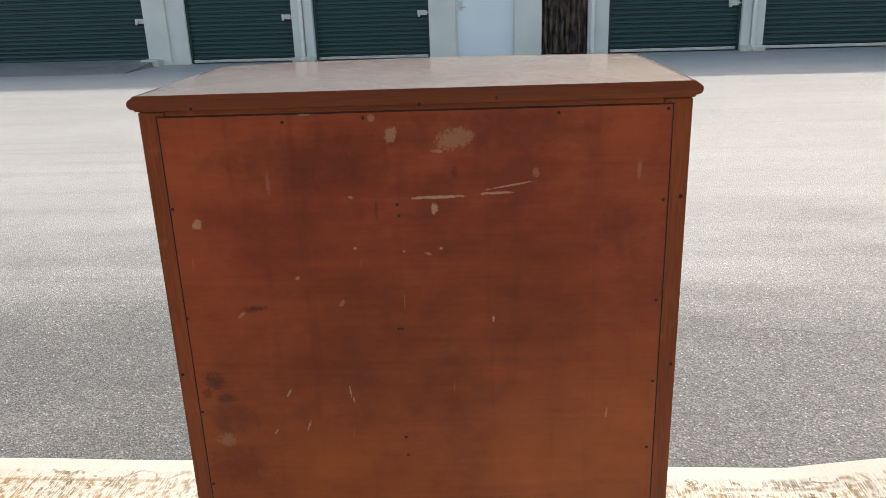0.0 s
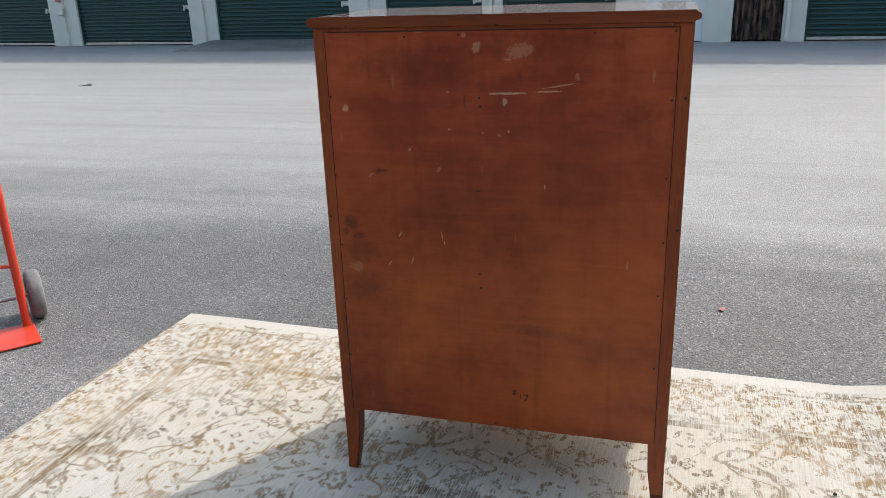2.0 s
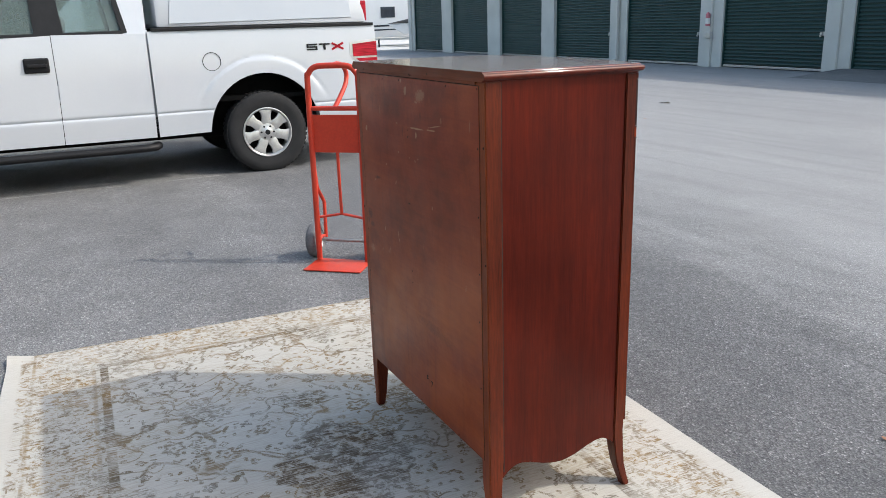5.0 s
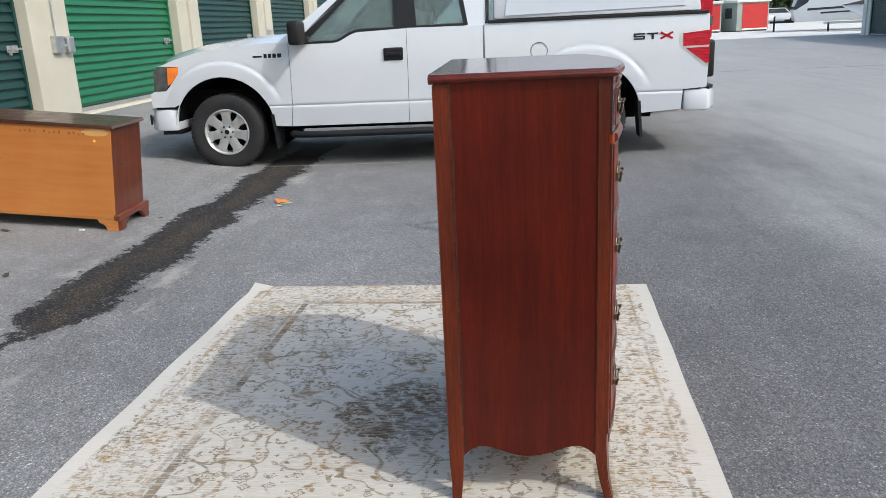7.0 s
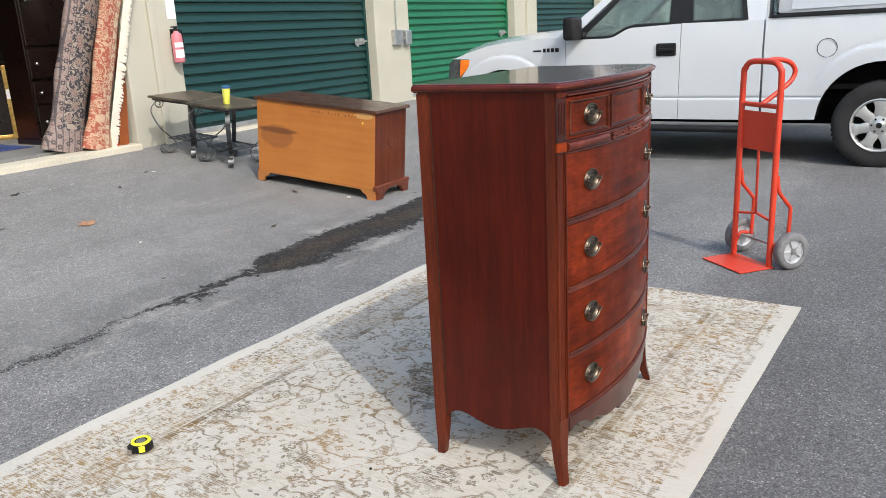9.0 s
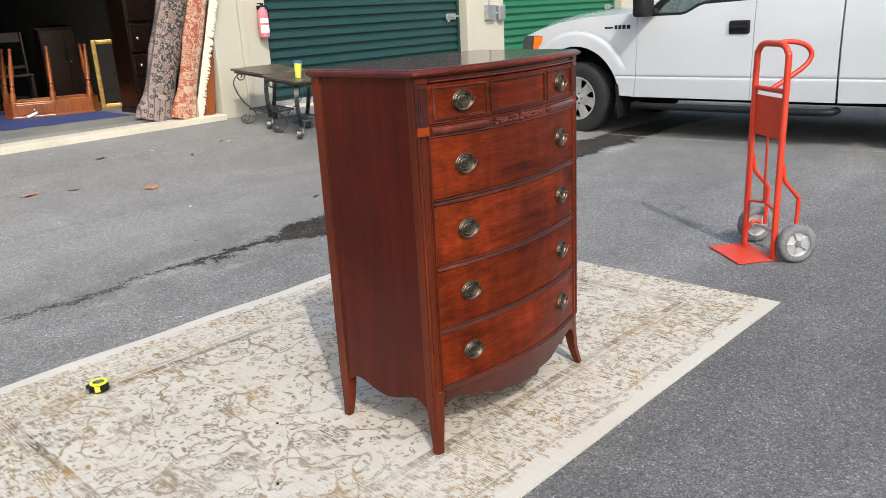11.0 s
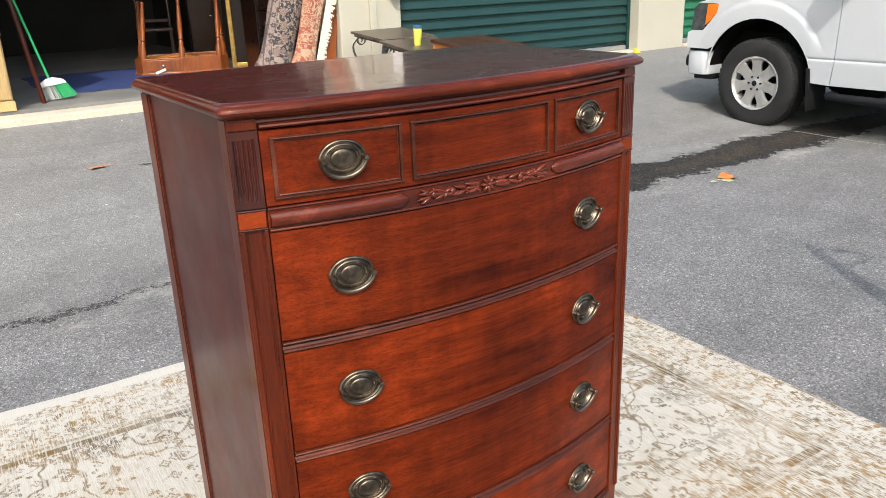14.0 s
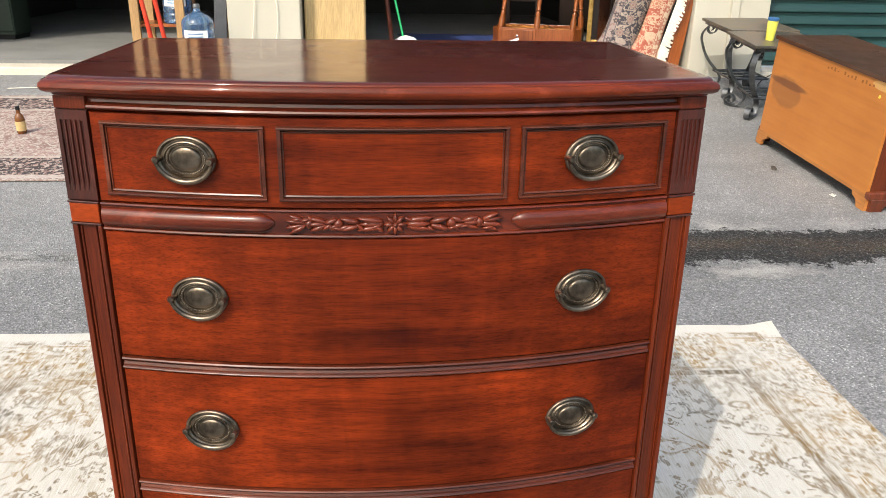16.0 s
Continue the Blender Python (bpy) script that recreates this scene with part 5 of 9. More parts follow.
def make_hand_truck():
    h = thing("hand_truck", pose(-2.215, 0.50, 0, 0, 0, 49.9), "red-orange steel hand truck with grey wheels, standing upright", "hand truck")
    r = 0.0165
    w = 0.150

    def lean(z):
        return -0.012 + 0.010 * z
    frame_ = smooth_line([(-w, lean(0.01), 0.012), (-w, lean(0.5), 0.5), (-w, lean(1.0), 1.02), (-w + 0.012, lean(1.09), 1.088), (-w + 0.055, lean(1.12), 1.122), (0, lean(1.12), 1.127), (w - 0.055, lean(1.12), 1.122), (w - 0.012, lean(1.09), 1.088), (w, lean(1.0), 1.02), (w, lean(0.5), 0.5), (w, lean(0.01), 0.012)], 6)
    part("frame", tube(frame_, r, 12), M_RED, h, "bent red tube frame", smooth=60)
    loop = smooth_line([(0, 0.0, 1.127), (0, 0.09, 1.132), (0, 0.175, 1.112), (0, 0.215, 1.065), (0, 0.190, 1.010), (0, 0.10, 0.950), (0, 0.0, 0.893)], 6)
    part("loop_handle", tube(loop, 0.0135, 10), M_RED, h, smooth=60)
    part("crossbar", tube([(-w, 0, 0.893), (w, 0, 0.893)], 0.0135, 10, 1.0), M_RED, h, smooth=60)
    part("plate", box(-w, w, -0.004, 0.003, 0.645, 0.858, 0.002), M_RED, h, "flat red sheet plate")
    part("crossbar", tube([(-w, 0, 0.262), (0, 0.012, 0.285), (w, 0, 0.262)], 0.011, 8, 0.7), M_RED, h)
    part("centre_bar", tube([(0, 0.004, 0.285), (0, 0.002, 0.648)], 0.0095, 8, 0.6), M_RED, h)
    part("toe_plate", prism([(-0.165, -0.222), (0.178, -0.222), (0.175, 0.008), (-0.165, 0.008)], 0.006, "z", 0.004, 0.002), M_RED, h, "flat orange toe plate")
    part("axle", tube([(-0.225, 0.082, 0.103), (0.225, 0.082, 0.103)], 0.008, 10), M_STEEL, h)
    for s in (-1, 1):
        part("brace", tube(smooth_line([(s * w, 0.012, 0.52), (s * w, 0.022, 0.45), (s * w, 0.035, 0.42), (s * w, 0.100, 0.345), (s * w, 0.112, 0.31), (s * w, 0.105, 0.115)], 4), 0.011, 8), M_RED, h, smooth=60)
        part("bracket", tube(smooth_line([(s * w, 0.0, 0.085), (s * w, 0.03, 0.135), (s * w, 0.082, 0.128)], 4), 0.010, 8), M_RED, h, smooth=60)
        wheel = part("wheel", lathe([(0.068, -0.026), (0.088, -0.029), (0.1005, -0.022), (0.1035, -0.012), (0.1035, 0.012), (0.1005, 0.022), (0.088, 0.029), (0.068, 0.026), (0.068, -0.026)], 36, "x"), M_HT_TYRE, h, "grey rubber tyre", smooth=50)
        wheel.matrix_basis = pose(s * 0.208, 0.082, 0.1035)
        part("hub", join(lathe([(0.0, -0.012), (0.020, -0.014), (0.060, -0.010), (0.072, -0.026), (0.072, 0.026), (0.060, 0.010), (0.020, 0.014), (0.0, 0.012)], 32, "x"),
                         *[move(box(s * 0.008, s * 0.021, -0.004, 0.004, 0.018, 0.062, 0.001), pose(0, 0, 0, 72 * k + 20)) for k in range(5)]), M_HT_HUB, wheel, smooth=40)
        part("axle_nut", lathe([(0.0, s * 0.034), (0.010, s * 0.033), (0.014, s * 0.022), (0.017, s * 0.014)], 10, "x"), M_STEEL, wheel)


M_PINE = wood("orange_pine_back", (0.36, 0.135, 0.030), (0.46, 0.185, 0.045), "x", 0.45, 0.15, 0.25, grain=0.6)
M_CHERRY = wood("cherry_side", (0.050, 0.0095, 0.003), (0.160, 0.033, 0.0085), "z", 0.32, 0.35, 0.15, grain=0.7)
M_CHEST_TOP = wood("dark_chest_lid", (0.045, 0.014, 0.006), (0.105, 0.036, 0.013), "x", 0.34, 0.35, 0.1)


def stained_pine():
    """The pine back with its dark water stain and a paler patch."""
    n = Nodes("stained_pine_back")
    v = n.coords()
    grain = n.noise(n.coords((1.0, 14, 14)), 1.6, 5, 0.6)
    col = n.mix(n.ramp(n.math("ADD", n.math("MULTIPLY", grain, 0.5), n.math("MULTIPLY", n.noise(v, 2.4, 4), 0.5)), [(0.36, 0.0), (0.66, 1.0)]), (0.38, 0.125, 0.020), (0.48, 0.185, 0.036))
    p = n.add("SeparateXYZ")
    n.link(v, p.inputs["Vector"])
    wob = n.math("MULTIPLY", n.math("SUBTRACT", n.noise(v, 5, 5, 0.65), 0.5), 1.1)

    def mark(cx, cz, rx, rz, soft):
        a, b = n.math("DIVIDE", n.math("SUBTRACT", p.outputs[0], cx), rx), n.math("DIVIDE", n.math("SUBTRACT", p.outputs[2], cz), rz)
        return n.ramp(n.math("ADD", n.math("ADD", n.math("MULTIPLY", a, a), n.math("MULTIPLY", b, b)), wob), [(1 - soft, 1.0), (1.0, 0.0)])
    col = n.mix(n.math("MULTIPLY", mark(0.22, 0.44, 0.20, 0.11, 0.25), 0.55), col, (0.19, 0.065, 0.02))
    col = n.mix(n.math("MULTIPLY", mark(0.24, 0.49, 0.26, 0.03, 0.4), 0.8), col, (0.13, 0.042, 0.014))
    col = n.mix(mark(1.16, 0.715, 0.10, 0.03, 0.2), col, (0.55, 0.30, 0.10))
    return n.done(col, 0.5, n.bump(grain, 0.08, 0.003), coat=0.1, coat_rough=0.3)


M_STENCIL = surface("faint_stencil_ink", (0.20, 0.070, 0.016), (0.28, 0.10, 0.022), 20, 0.6)


def make_blanket_chest():
    m = Matrix(((-0.045, -0.999, -0.005, -2.80), (0.9937, -0.045, 0.103, -3.97), (-0.103, 0.0, 0.9947, ground_z(-3.97) + 0.004), (0, 0, 0, 1)))
    c = thing("blanket_chest", m, "low wooden chest with a stained orange pine back and dark lid", "chest")
    L, D = 1.27, 0.50
    part("back_board", box(0.0, L, 0.0, 0.018, 0.10, 0.745, 0.001), stained_pine(), c, "orange pine back with a dark stain")
    part("end_board", box(L - 0.02, L + 0.001, 0.018, D, 0.10, 0.745), M_CHERRY, c)
    part("end_board", box(-0.001, 0.02, 0.018, D, 0.10, 0.745), M_CHERRY, c)
    part("front_board", box(0.02, L - 0.02, D - 0.02, D, 0.10, 0.745), M_CHERRY, c)
    part("floor_board", box(0.02, L - 0.02, 0.018, D - 0.02, 0.10, 0.12), M_CHERRY, c)
    lid = part("lid", prism([(-0.018, 0.745), (L + 0.02, 0.745), (L + 0.026, 0.752), (L + 0.02, 0.770), (-0.018, 0.770), (-0.024, 0.758)], D + 0.036, "y", -0.012), M_CHEST_TOP, c, "dark polished lid with a moulded edge")
    for k, x in enumerate([0.62 + 0.035 * i for i in range(14)]):
        if k % 5 != 4:
            part("stencil_mark", box(x, x + 0.014, -0.0015, 0.002, 0.690 + 0.004 * (k % 2), 0.702 + 0.006 * (k % 3)), M_STENCIL, c)
    part("sticker", lathe([(0.0, -0.003), (0.009, -0.002), (0.010, 0.0)], 14, "y"), surface("yellow_dot", (0.8, 0.5, 0.05), (0.8, 0.55, 0.08), 9, 0.5), c, "small yellow dot").location = (1.155, 0.0, 0.655)
    # base moulding and four bracket feet
    part("base_moulding", join(box(L - 0.01, L + 0.034, -0.004, D + 0.030, 0.078, 0.125, 0.010, 3), box(-0.018, 0.01, 0.0, D + 0.015, 0.085, 0.120, 0.005), box(-0.018, L + 0.018, D, D + 0.018, 0.085, 0.120, 0.005)), M_CHERRY, c)
    part("base_strip", box(0.0, L, -0.001, 0.015, 0.085, 0.104), M_PINE, c)
    br = [(0.0, 0.085), (0.0, 0.0), (0.085, 0.0), (0.090, 0.012), (0.088, 0.026), (0.105, 0.040), (0.120, 0.052), (0.128, 0.068), (0.165, 0.072), (0.165, 0.085)]
    for end in (0, 1):
        x0 = L + 0.014 if end else -0.014
        s = -1 if end else 1
        plain = [(0.0, 0.088), (0.0, 0.0), (0.072, 0.0), (0.076, 0.020), (0.090, 0.048), (0.130, 0.062), (0.140, 0.088)]
        part("foot", prism([(x0 + s * a, b) for a, b in plain][::s], 0.020, "y", -0.002), M_PINE, c, "pine bracket foot")
        part("foot", prism([(x0 + s * a, b) for a, b in br][::s], 0.020, "y", D - 0.004), M_CHERRY, c, "cherry bracket foot")
        for y0, t in ((0.018, 1), (D + 0.015, -1)):
            ogee = [(y0 + t * a, b) for a, b in br]
            part("foot", prism(ogee[::t], 0.034, "x", x0 - (0.010 if end else 0.022), 0.008), M_CHERRY, c, "moulded cherry bracket foot")


M_SLATE = surface("mottled_slate", (0.040, 0.038, 0.033), (0.15, 0.115, 0.075), 5.0, 0.3, grain=40, bump=0.2, speck=0.3)
M_IRON = surface("pewter_iron", (0.055, 0.058, 0.060), (0.17, 0.175, 0.18), 9, 0.36, metal=0.8)


def spiral(cx, cz, r0, r1, start, turns, n=22):
    """Points on a flat spiral."""
    return [(cx + (r0 + (r1 - r0) * i / n) * math.cos(radians(start + 360 * turns * i / n)), cz + (r0 + (r1 - r0) * i / n) * math.sin(radians(start + 360 * turns * i / n))) for i in range(n + 1)]


def strap(line, wide, thick):
    """A flat iron strap bent along a line in the x-z plane, its width along y."""
    bm = bmesh.new()
    rings = []
    for i, (x, z) in enumerate(line):
        (xa, za), (xb, zb) = line[max(0, i - 1)], line[min(len(line) - 1, i + 1)]
        k = math.hypot(xb - xa, zb - za) or 1.0
        nx, nz = -(zb - za) / k * thick / 2, (xb - xa) / k * thick / 2
        rings.append([bm.verts.new(c) for c in ((x + nx, -wide / 2, z + nz), (x + nx, wide / 2, z + nz), (x - nx, wide / 2, z - nz), (x - nx, -wide / 2, z - nz))])
    for a, b in zip(rings, rings[1:]):
        for k in range(4):
            bm.faces.new((a[k], a[(k + 1) % 4], b[(k + 1) % 4], b[k]))
    bm.faces.new(rings[0][::-1])
    bm.faces.new(rings[-1])
    bmesh.ops.recalc_face_normals(bm, faces=bm.faces)
    return bm


def side_table(m, label):
    t = thing("side_table", m, label, "table", "pair of side tables")
    h, s = 0.60, 0.30
    part("tabletop", prism([(-s, -s), (s, -s), (s, s), (-s, s)], 0.024, "z", h - 0.024, 0.005), M_SLATE, t, "square mottled slate top")
    for k in range(4):
        part("apron", box(-s + 0.035, s - 0.035, s - 0.035, s - 0.023, h - 0.048, h - 0.024), M_IRON, t).matrix_basis = pose(0, 0, 0, 0, 0, 90 * k)
    # each leg is one strap in the diagonal plane: a curl under the corner, a sweep inwards, a curled foot
    curl = spiral(0.322, h - 0.082, 0.012, 0.054, 250, -1.45)
    body = [(q.x, q.z) for q in smooth_line([(*curl[-1], 0)[:1] + (0, curl[-1][1]), (0.398, 0, 0.46), (0.370, 0, 0.35), (0.305, 0, 0.245), (0.225, 0, 0.172), (0.178, 0, 0.115), (0.185, 0, 0.055), (0.225, 0, 0.014), (0.285, 0, 0.004)], 5)][1:]
    foot = spiral(0.290, 0.054, 0.052, 0.016, -80, 1.35)[1:]
    for k in range(4):
        leg = part("leg", strap(curl + body + foot, 0.044, 0.008), M_IRON, t, "flat iron strap leg with curled ends", smooth=40)
        leg.matrix_basis = pose(0, 0, 0, 0, 0, 45 + 90 * k)
    r = 0.172
    for k in range(4):
        part("shelf_rim", tube([(-r, r, 0.162), (r, r, 0.162)], 0.009, 6), M_IRON, t).matrix_basis = pose(0, 0, 0, 0, 0, 90 * k)
    for i in range(1, 6):
        part("shelf_bar", tube([(-r, -r + r / 3 * i, 0.160), (r, -r + r / 3 * i, 0.160)], 0.006, 6), M_IRON, t)
    return t


def on_slope(x, y, rz=0.0):
    """A pose on the rising ground."""
    return Matrix.Translation((x, y, ground_z(y) + 0.003)) @ pose(0, 0, 0, -5.5, 0, 0) @ pose(0, 0, 0, 0, 0, rz)


def make_tables():
    side_table(on_slope(-3.20, -4.72, -3), "square slate-topped side table on curled iron legs")
    side_table(on_slope(-3.25, -5.34, 2), "square slate-topped side table on iron legs, near the wall")
    cup = thing("tumbler", on_slope(-3.10, -4.66) @ pose(0, 0, 0.6005), "yellow tumbler with a blue lid standing on a table", "cup")
    part("body", lathe([(0.0, 0.0), (0.030, 0.0), (0.032, 0.004), (0.040, 0.150), (0.040, 0.152), (0.0, 0.152)], 24), surface("yellow_plastic", (0.72, 0.70, 0.09), (0.78, 0.76, 0.14), 9, 0.35), cup, smooth=40)
    part("lid", lathe([(0.0, 0.172), (0.036, 0.172), (0.042, 0.167), (0.042, 0.150), (0.0, 0.150)], 24), surface("blue_plastic", (0.03, 0.10, 0.24), (0.05, 0.13, 0.28), 9, 0.4), cup, "blue lid", smooth=40)


def make_tape_measure():
    t = thing("tape_measure", pose(0.885, -0.935, 0.010, 0, 0, 25), "black tape measure with yellow rim and side patches, on the rug", "tape measure")
    yellow = surface("tape_yellow", (0.66, 0.70, 0.02), (0.74, 0.76, 0.04), 30, 0.4)
    case = part("case", join(lathe([(0.0, 0.0), (0.031, 0.0), (0.034, 0.003), (0.034, 0.034), (0.030, 0.036), (0.0, 0.036)], 28), box(0.005, 0.037, -0.034, -0.010, 0.002, 0.034, 0.003)), M_BLACK, t, smooth=35)
    part("rim", lathe([(0.022, 0.0355), (0.023, 0.0385), (0.028, 0.0400), (0.033, 0.0385), (0.0350, 0.033), (0.034, 0.0325), (0.030, 0.034), (0.022, 0.0355)], 28), yellow, t, "yellow rim", smooth=40)
    for k in range(5):
        part("side_patch", move(box(-0.010, 0.010, 0.031, 0.0352, 0.006, 0.030, 0.001), pose(0, 0, 0, 0, 0, 72 * k + 10)), yellow, case, "yellow side patch")
    part("label_disc", lathe([(0.0, 0.0368), (0.015, 0.0368), (0.017, 0.0358)], 24), M_STEEL, t)
    part("belt_clip", box(-0.012, 0.012, 0.0345, 0.037, 0.006, 0.034, 0.001), M_BLACK, t)
    part("hook", box(0.037, 0.041, -0.033, -0.018, 0.000, 0.020), M_STEEL, t)


make_hand_truck()
make_blanket_chest()
make_tables()
make_tape_measure()

# ---- the parked pickup ----
M_GLASS_DARK = surface("tinted_glass", (0.02, 0.028, 0.03), (0.02, 0.028, 0.03), 3, 0.03, rough_to=0.03, bump=0.0)
M_GLASS_DARK.node_tree.nodes["Principled BSDF"].inputs["Transmission Weight"].default_value = 0.9
M_GLASS_DARK.node_tree.nodes["Principled BSDF"].inputs["Base Color"].default_value = (0.50, 0.60, 0.585, 1)
M_GLASS_DARK.node_tree.nodes["Principled BSDF"].inputs["IOR"].default_value = 1.28
for lk in list(M_GLASS_DARK.node_tree.links):
    if lk.to_socket.name in ("Base Color", "Normal"):
        M_GLASS_DARK.node_tree.links.remove(lk)
M_CHROME = surface("bright_alloy", (0.54, 0.54, 0.53), (0.64, 0.64, 0.63), 12, 0.28, metal=0.7, bump=0.03)
M_REDLENS = surface("red_lamp_lens", (0.24, 0.003, 0.010), (0.56, 0.014, 0.034), 9, 0.3, spec=0.25, stretch=(1, 1, 9), bump=0.0, speck=0.0)
M_AMBER = surface("amber_lamp_lens", (0.8, 0.17, 0.015), (0.85, 0.22, 0.02), 12, 0.12, coat=0.8, coat_rough=0.02)
M_LENS = surface("clear_lamp_lens", (0.05, 0.055, 0.06), (0.10, 0.11, 0.115), 14, 0.08, metal=0.2, coat=1.0, coat_rough=0.02)
M_GAP = surface("dark_gap", (0.004, 0.004, 0.004), (0.008, 0.008, 0.008), 9, 0.9, spec=0.1)
M_SEAT = surface("grey_seat_cloth", (0.07, 0.072, 0.075), (0.11, 0.11, 0.11), 14, 0.9)
M_TOPPER = surface("pale_topper_paint", (0.48, 0.51, 0.55), (0.51, 0.54, 0.58), 1.5, 0.3, bump=0.0, coat=0.6, coat_rough=0.06, speck=0.02)

WY_F, WY_R, WZ, WR = -2.79, 0.89, 0.375, 0.385   # wheel centres along the truck, height and radius
AZ = WZ + 0.045   # centre of the arches


def side_x(y, z):
    """How far the side skin stands out from the truck's middle."""
    x = 0.985
    x -= 0.030 * max(0.0, (z - 0.95) / 0.4) ** 1.6
    x -= 0.022 * max(0.0, (0.625 - z) / 0.25)
    x -= 0.009 * math.exp(-((z - 0.63) / 0.010) ** 2)          # the crease along the sills
    for cy in (WY_F, WY_R):
        r = math.hypot(y - cy, z - AZ)
        if r < 0.69 and z > 0.60:                                # the flare over the wheel, crisp above and soft at its ends
            k = max(0.0, min(1.0, (0.69 - r) / (0.026 + 0.16 * (1 - min(1.0, (z - AZ) / 0.66)) ** 1.3)))
            x += 0.013 * k * k * (3 - 2 * k) * min(1.0, (z - 0.60) / 0.2)
            x -= 0.010 * math.exp(-((r - 0.672) / 0.013) ** 2) * max(0.0, min(1.0, (z - AZ - 0.25) / 0.2))
    return x


def arch(cy, r, z0, n=18):
    """Points along a wheel arch, from front to rear, above z0."""
    a0 = math.asin(max(-1, min(1, (z0 - AZ) / r)))
    return [(cy - r * math.cos(a0 + (math.pi - 2 * a0) * i / n), AZ + r * math.sin(a0 + (math.pi - 2 * a0) * i / n)) for i in range(n + 1)]


def skin(outline, side, thick=0.02, cut=0.04):
    """A body panel: an outline of (y, z), cut fine, set out by side_x()."""
    bm = bmesh.new()
    f = bm.faces.new([bm.verts.new((0, y, z)) for y, z in outline])
    f.normal_update()
    bmesh.ops.triangulate(bm, faces=[f], ngon_method="EAR_CLIP")
    ys, zs = [p[0] for p in outline], [p[1] for p in outline]
    for lo, hi, no in ((min(ys), max(ys), (0, 1, 0)), (min(zs), max(zs), (0, 0, 1))):
        k = max(1, int((hi - lo) / cut))
        for i in range(1, k):
            c = lo + (hi - lo) * i / k
            bmesh.ops.bisect_plane(bm, geom=bm.verts[:] + bm.edges[:] + bm.faces[:], plane_co=Vector(no) * c, plane_no=no, dist=1e-5)
    for c in (0.609, 0.62, 0.63, 0.64, 0.651):
        if min(zs) < c < max(zs):
            bmesh.ops.bisect_plane(bm, geom=bm.verts[:] + bm.edges[:] + bm.faces[:], plane_co=(0, 0, c), plane_no=(0, 0, 1), dist=1e-5)
    for v in bm.verts:
        v.co.x = side_x(v.co.y, v.co.z)
    made = bmesh.ops.extrude_face_region(bm, geom=bm.faces[:])
    for v in made["geom"]:
        if isinstance(v, bmesh.types.BMVert):
            v.co.x -= thick
    if side < 0:
        for v in bm.verts:
            v.co.x *= -1
    return bm


def cab_x(z):
    return 0.945 - 0.27 * max(0.0, z - 1.30)


def leaning(outline, side, thick=0.04, out=0.0):
    """A panel of the cab's upper part, leaning inwards."""
    bm = prism(outline, thick, "x", 0.0)
    for v in bm.verts:
        v.co.x = side * (cab_x(v.co.z) + out - v.co.x)
    return bm


def make_wheel(truck, x, y, side):
    w = part("wheel", lathe([(0.235, -0.10), (0.30, -0.118), (0.355, -0.115), (0.378, -0.098), (0.384, -0.06), (0.385, 0.0), (0.384, 0.06), (0.378, 0.098), (0.355, 0.115), (0.30, 0.118), (0.235, 0.10)], 56, "x"), M_RUBBER, truck, "black tyre on an alloy rim", smooth=45)
    w.matrix_basis = pose(x, y, WZ + 0.008, 0, 0, 0 if side > 0 else 180)
    blocks = bmesh.new()
    for k in range(52):
        for j, (a, b) in enumerate(((-0.095, -0.04), (-0.03, 0.03), (0.04, 0.095))):
            box(a, b, -0.014, 0.014, 0.378, 0.3872, bm=blocks)
            blocks.verts.ensure_lookup_table()
            for v in blocks.verts[-8:]:
                v.co = Euler((radians(360 / 52 * (k + 0.5 * (j % 2))), 0, 0)).to_matrix() @ v.co
    tagged(part("tread", blocks, M_RUBBER, w), kind="stuff")
    rim = part("rim", lathe([(0.236, 0.100), (0.236, 0.108), (0.228, 0.110), (0.216, 0.098), (0.210, 0.060), (0.206, 0.0)], 48, "x"), M_CHROME, w, "bright alloy rim with seven spokes", smooth=40)
    part("brake_disc", lathe([(0.0, 0.02), (0.150, 0.02), (0.205, 0.01), (0.205, -0.05), (0.0, -0.05)], 32, "x"), M_GAP, w)
    spokes = []
    for k in range(7):
        sp = prism([(-0.042, 0.060), (0.042, 0.060), (0.048, 0.11), (0.044, 0.14), (0.047, 0.17), (0.066, 0.212), (-0.066, 0.212), (-0.047, 0.17), (-0.044, 0.14), (-0.048, 0.11)], 0.030, "x", 0.060, 0.007)
        spokes.append(move(sp, pose(0, 0, 0, 360 / 7 * k)))
    part("spokes", join(*spokes), M_CHROME, w, smooth=30)
    part("hub_cap", lathe([(0.0, 0.104), (0.030, 0.104), (0.038, 0.098), (0.060, 0.094), (0.082, 0.090), (0.090, 0.070), (0.090, 0.05)], 32, "x"), M_CHROME, w, smooth=40)
    part("badge", lathe([(0.0, 0.1065), (0.022, 0.1062), (0.025, 0.104)], 20, "x"), M_BLACK, w)
    for k in range(6):
        a = radians(60 * k)
        part("lug_nut", lathe([(0.0, 0.106), (0.008, 0.105), (0.010, 0.092)], 8, "x"), M_BLACK, w).location = (0, 0.060 * math.cos(a), 0.060 * math.sin(a))


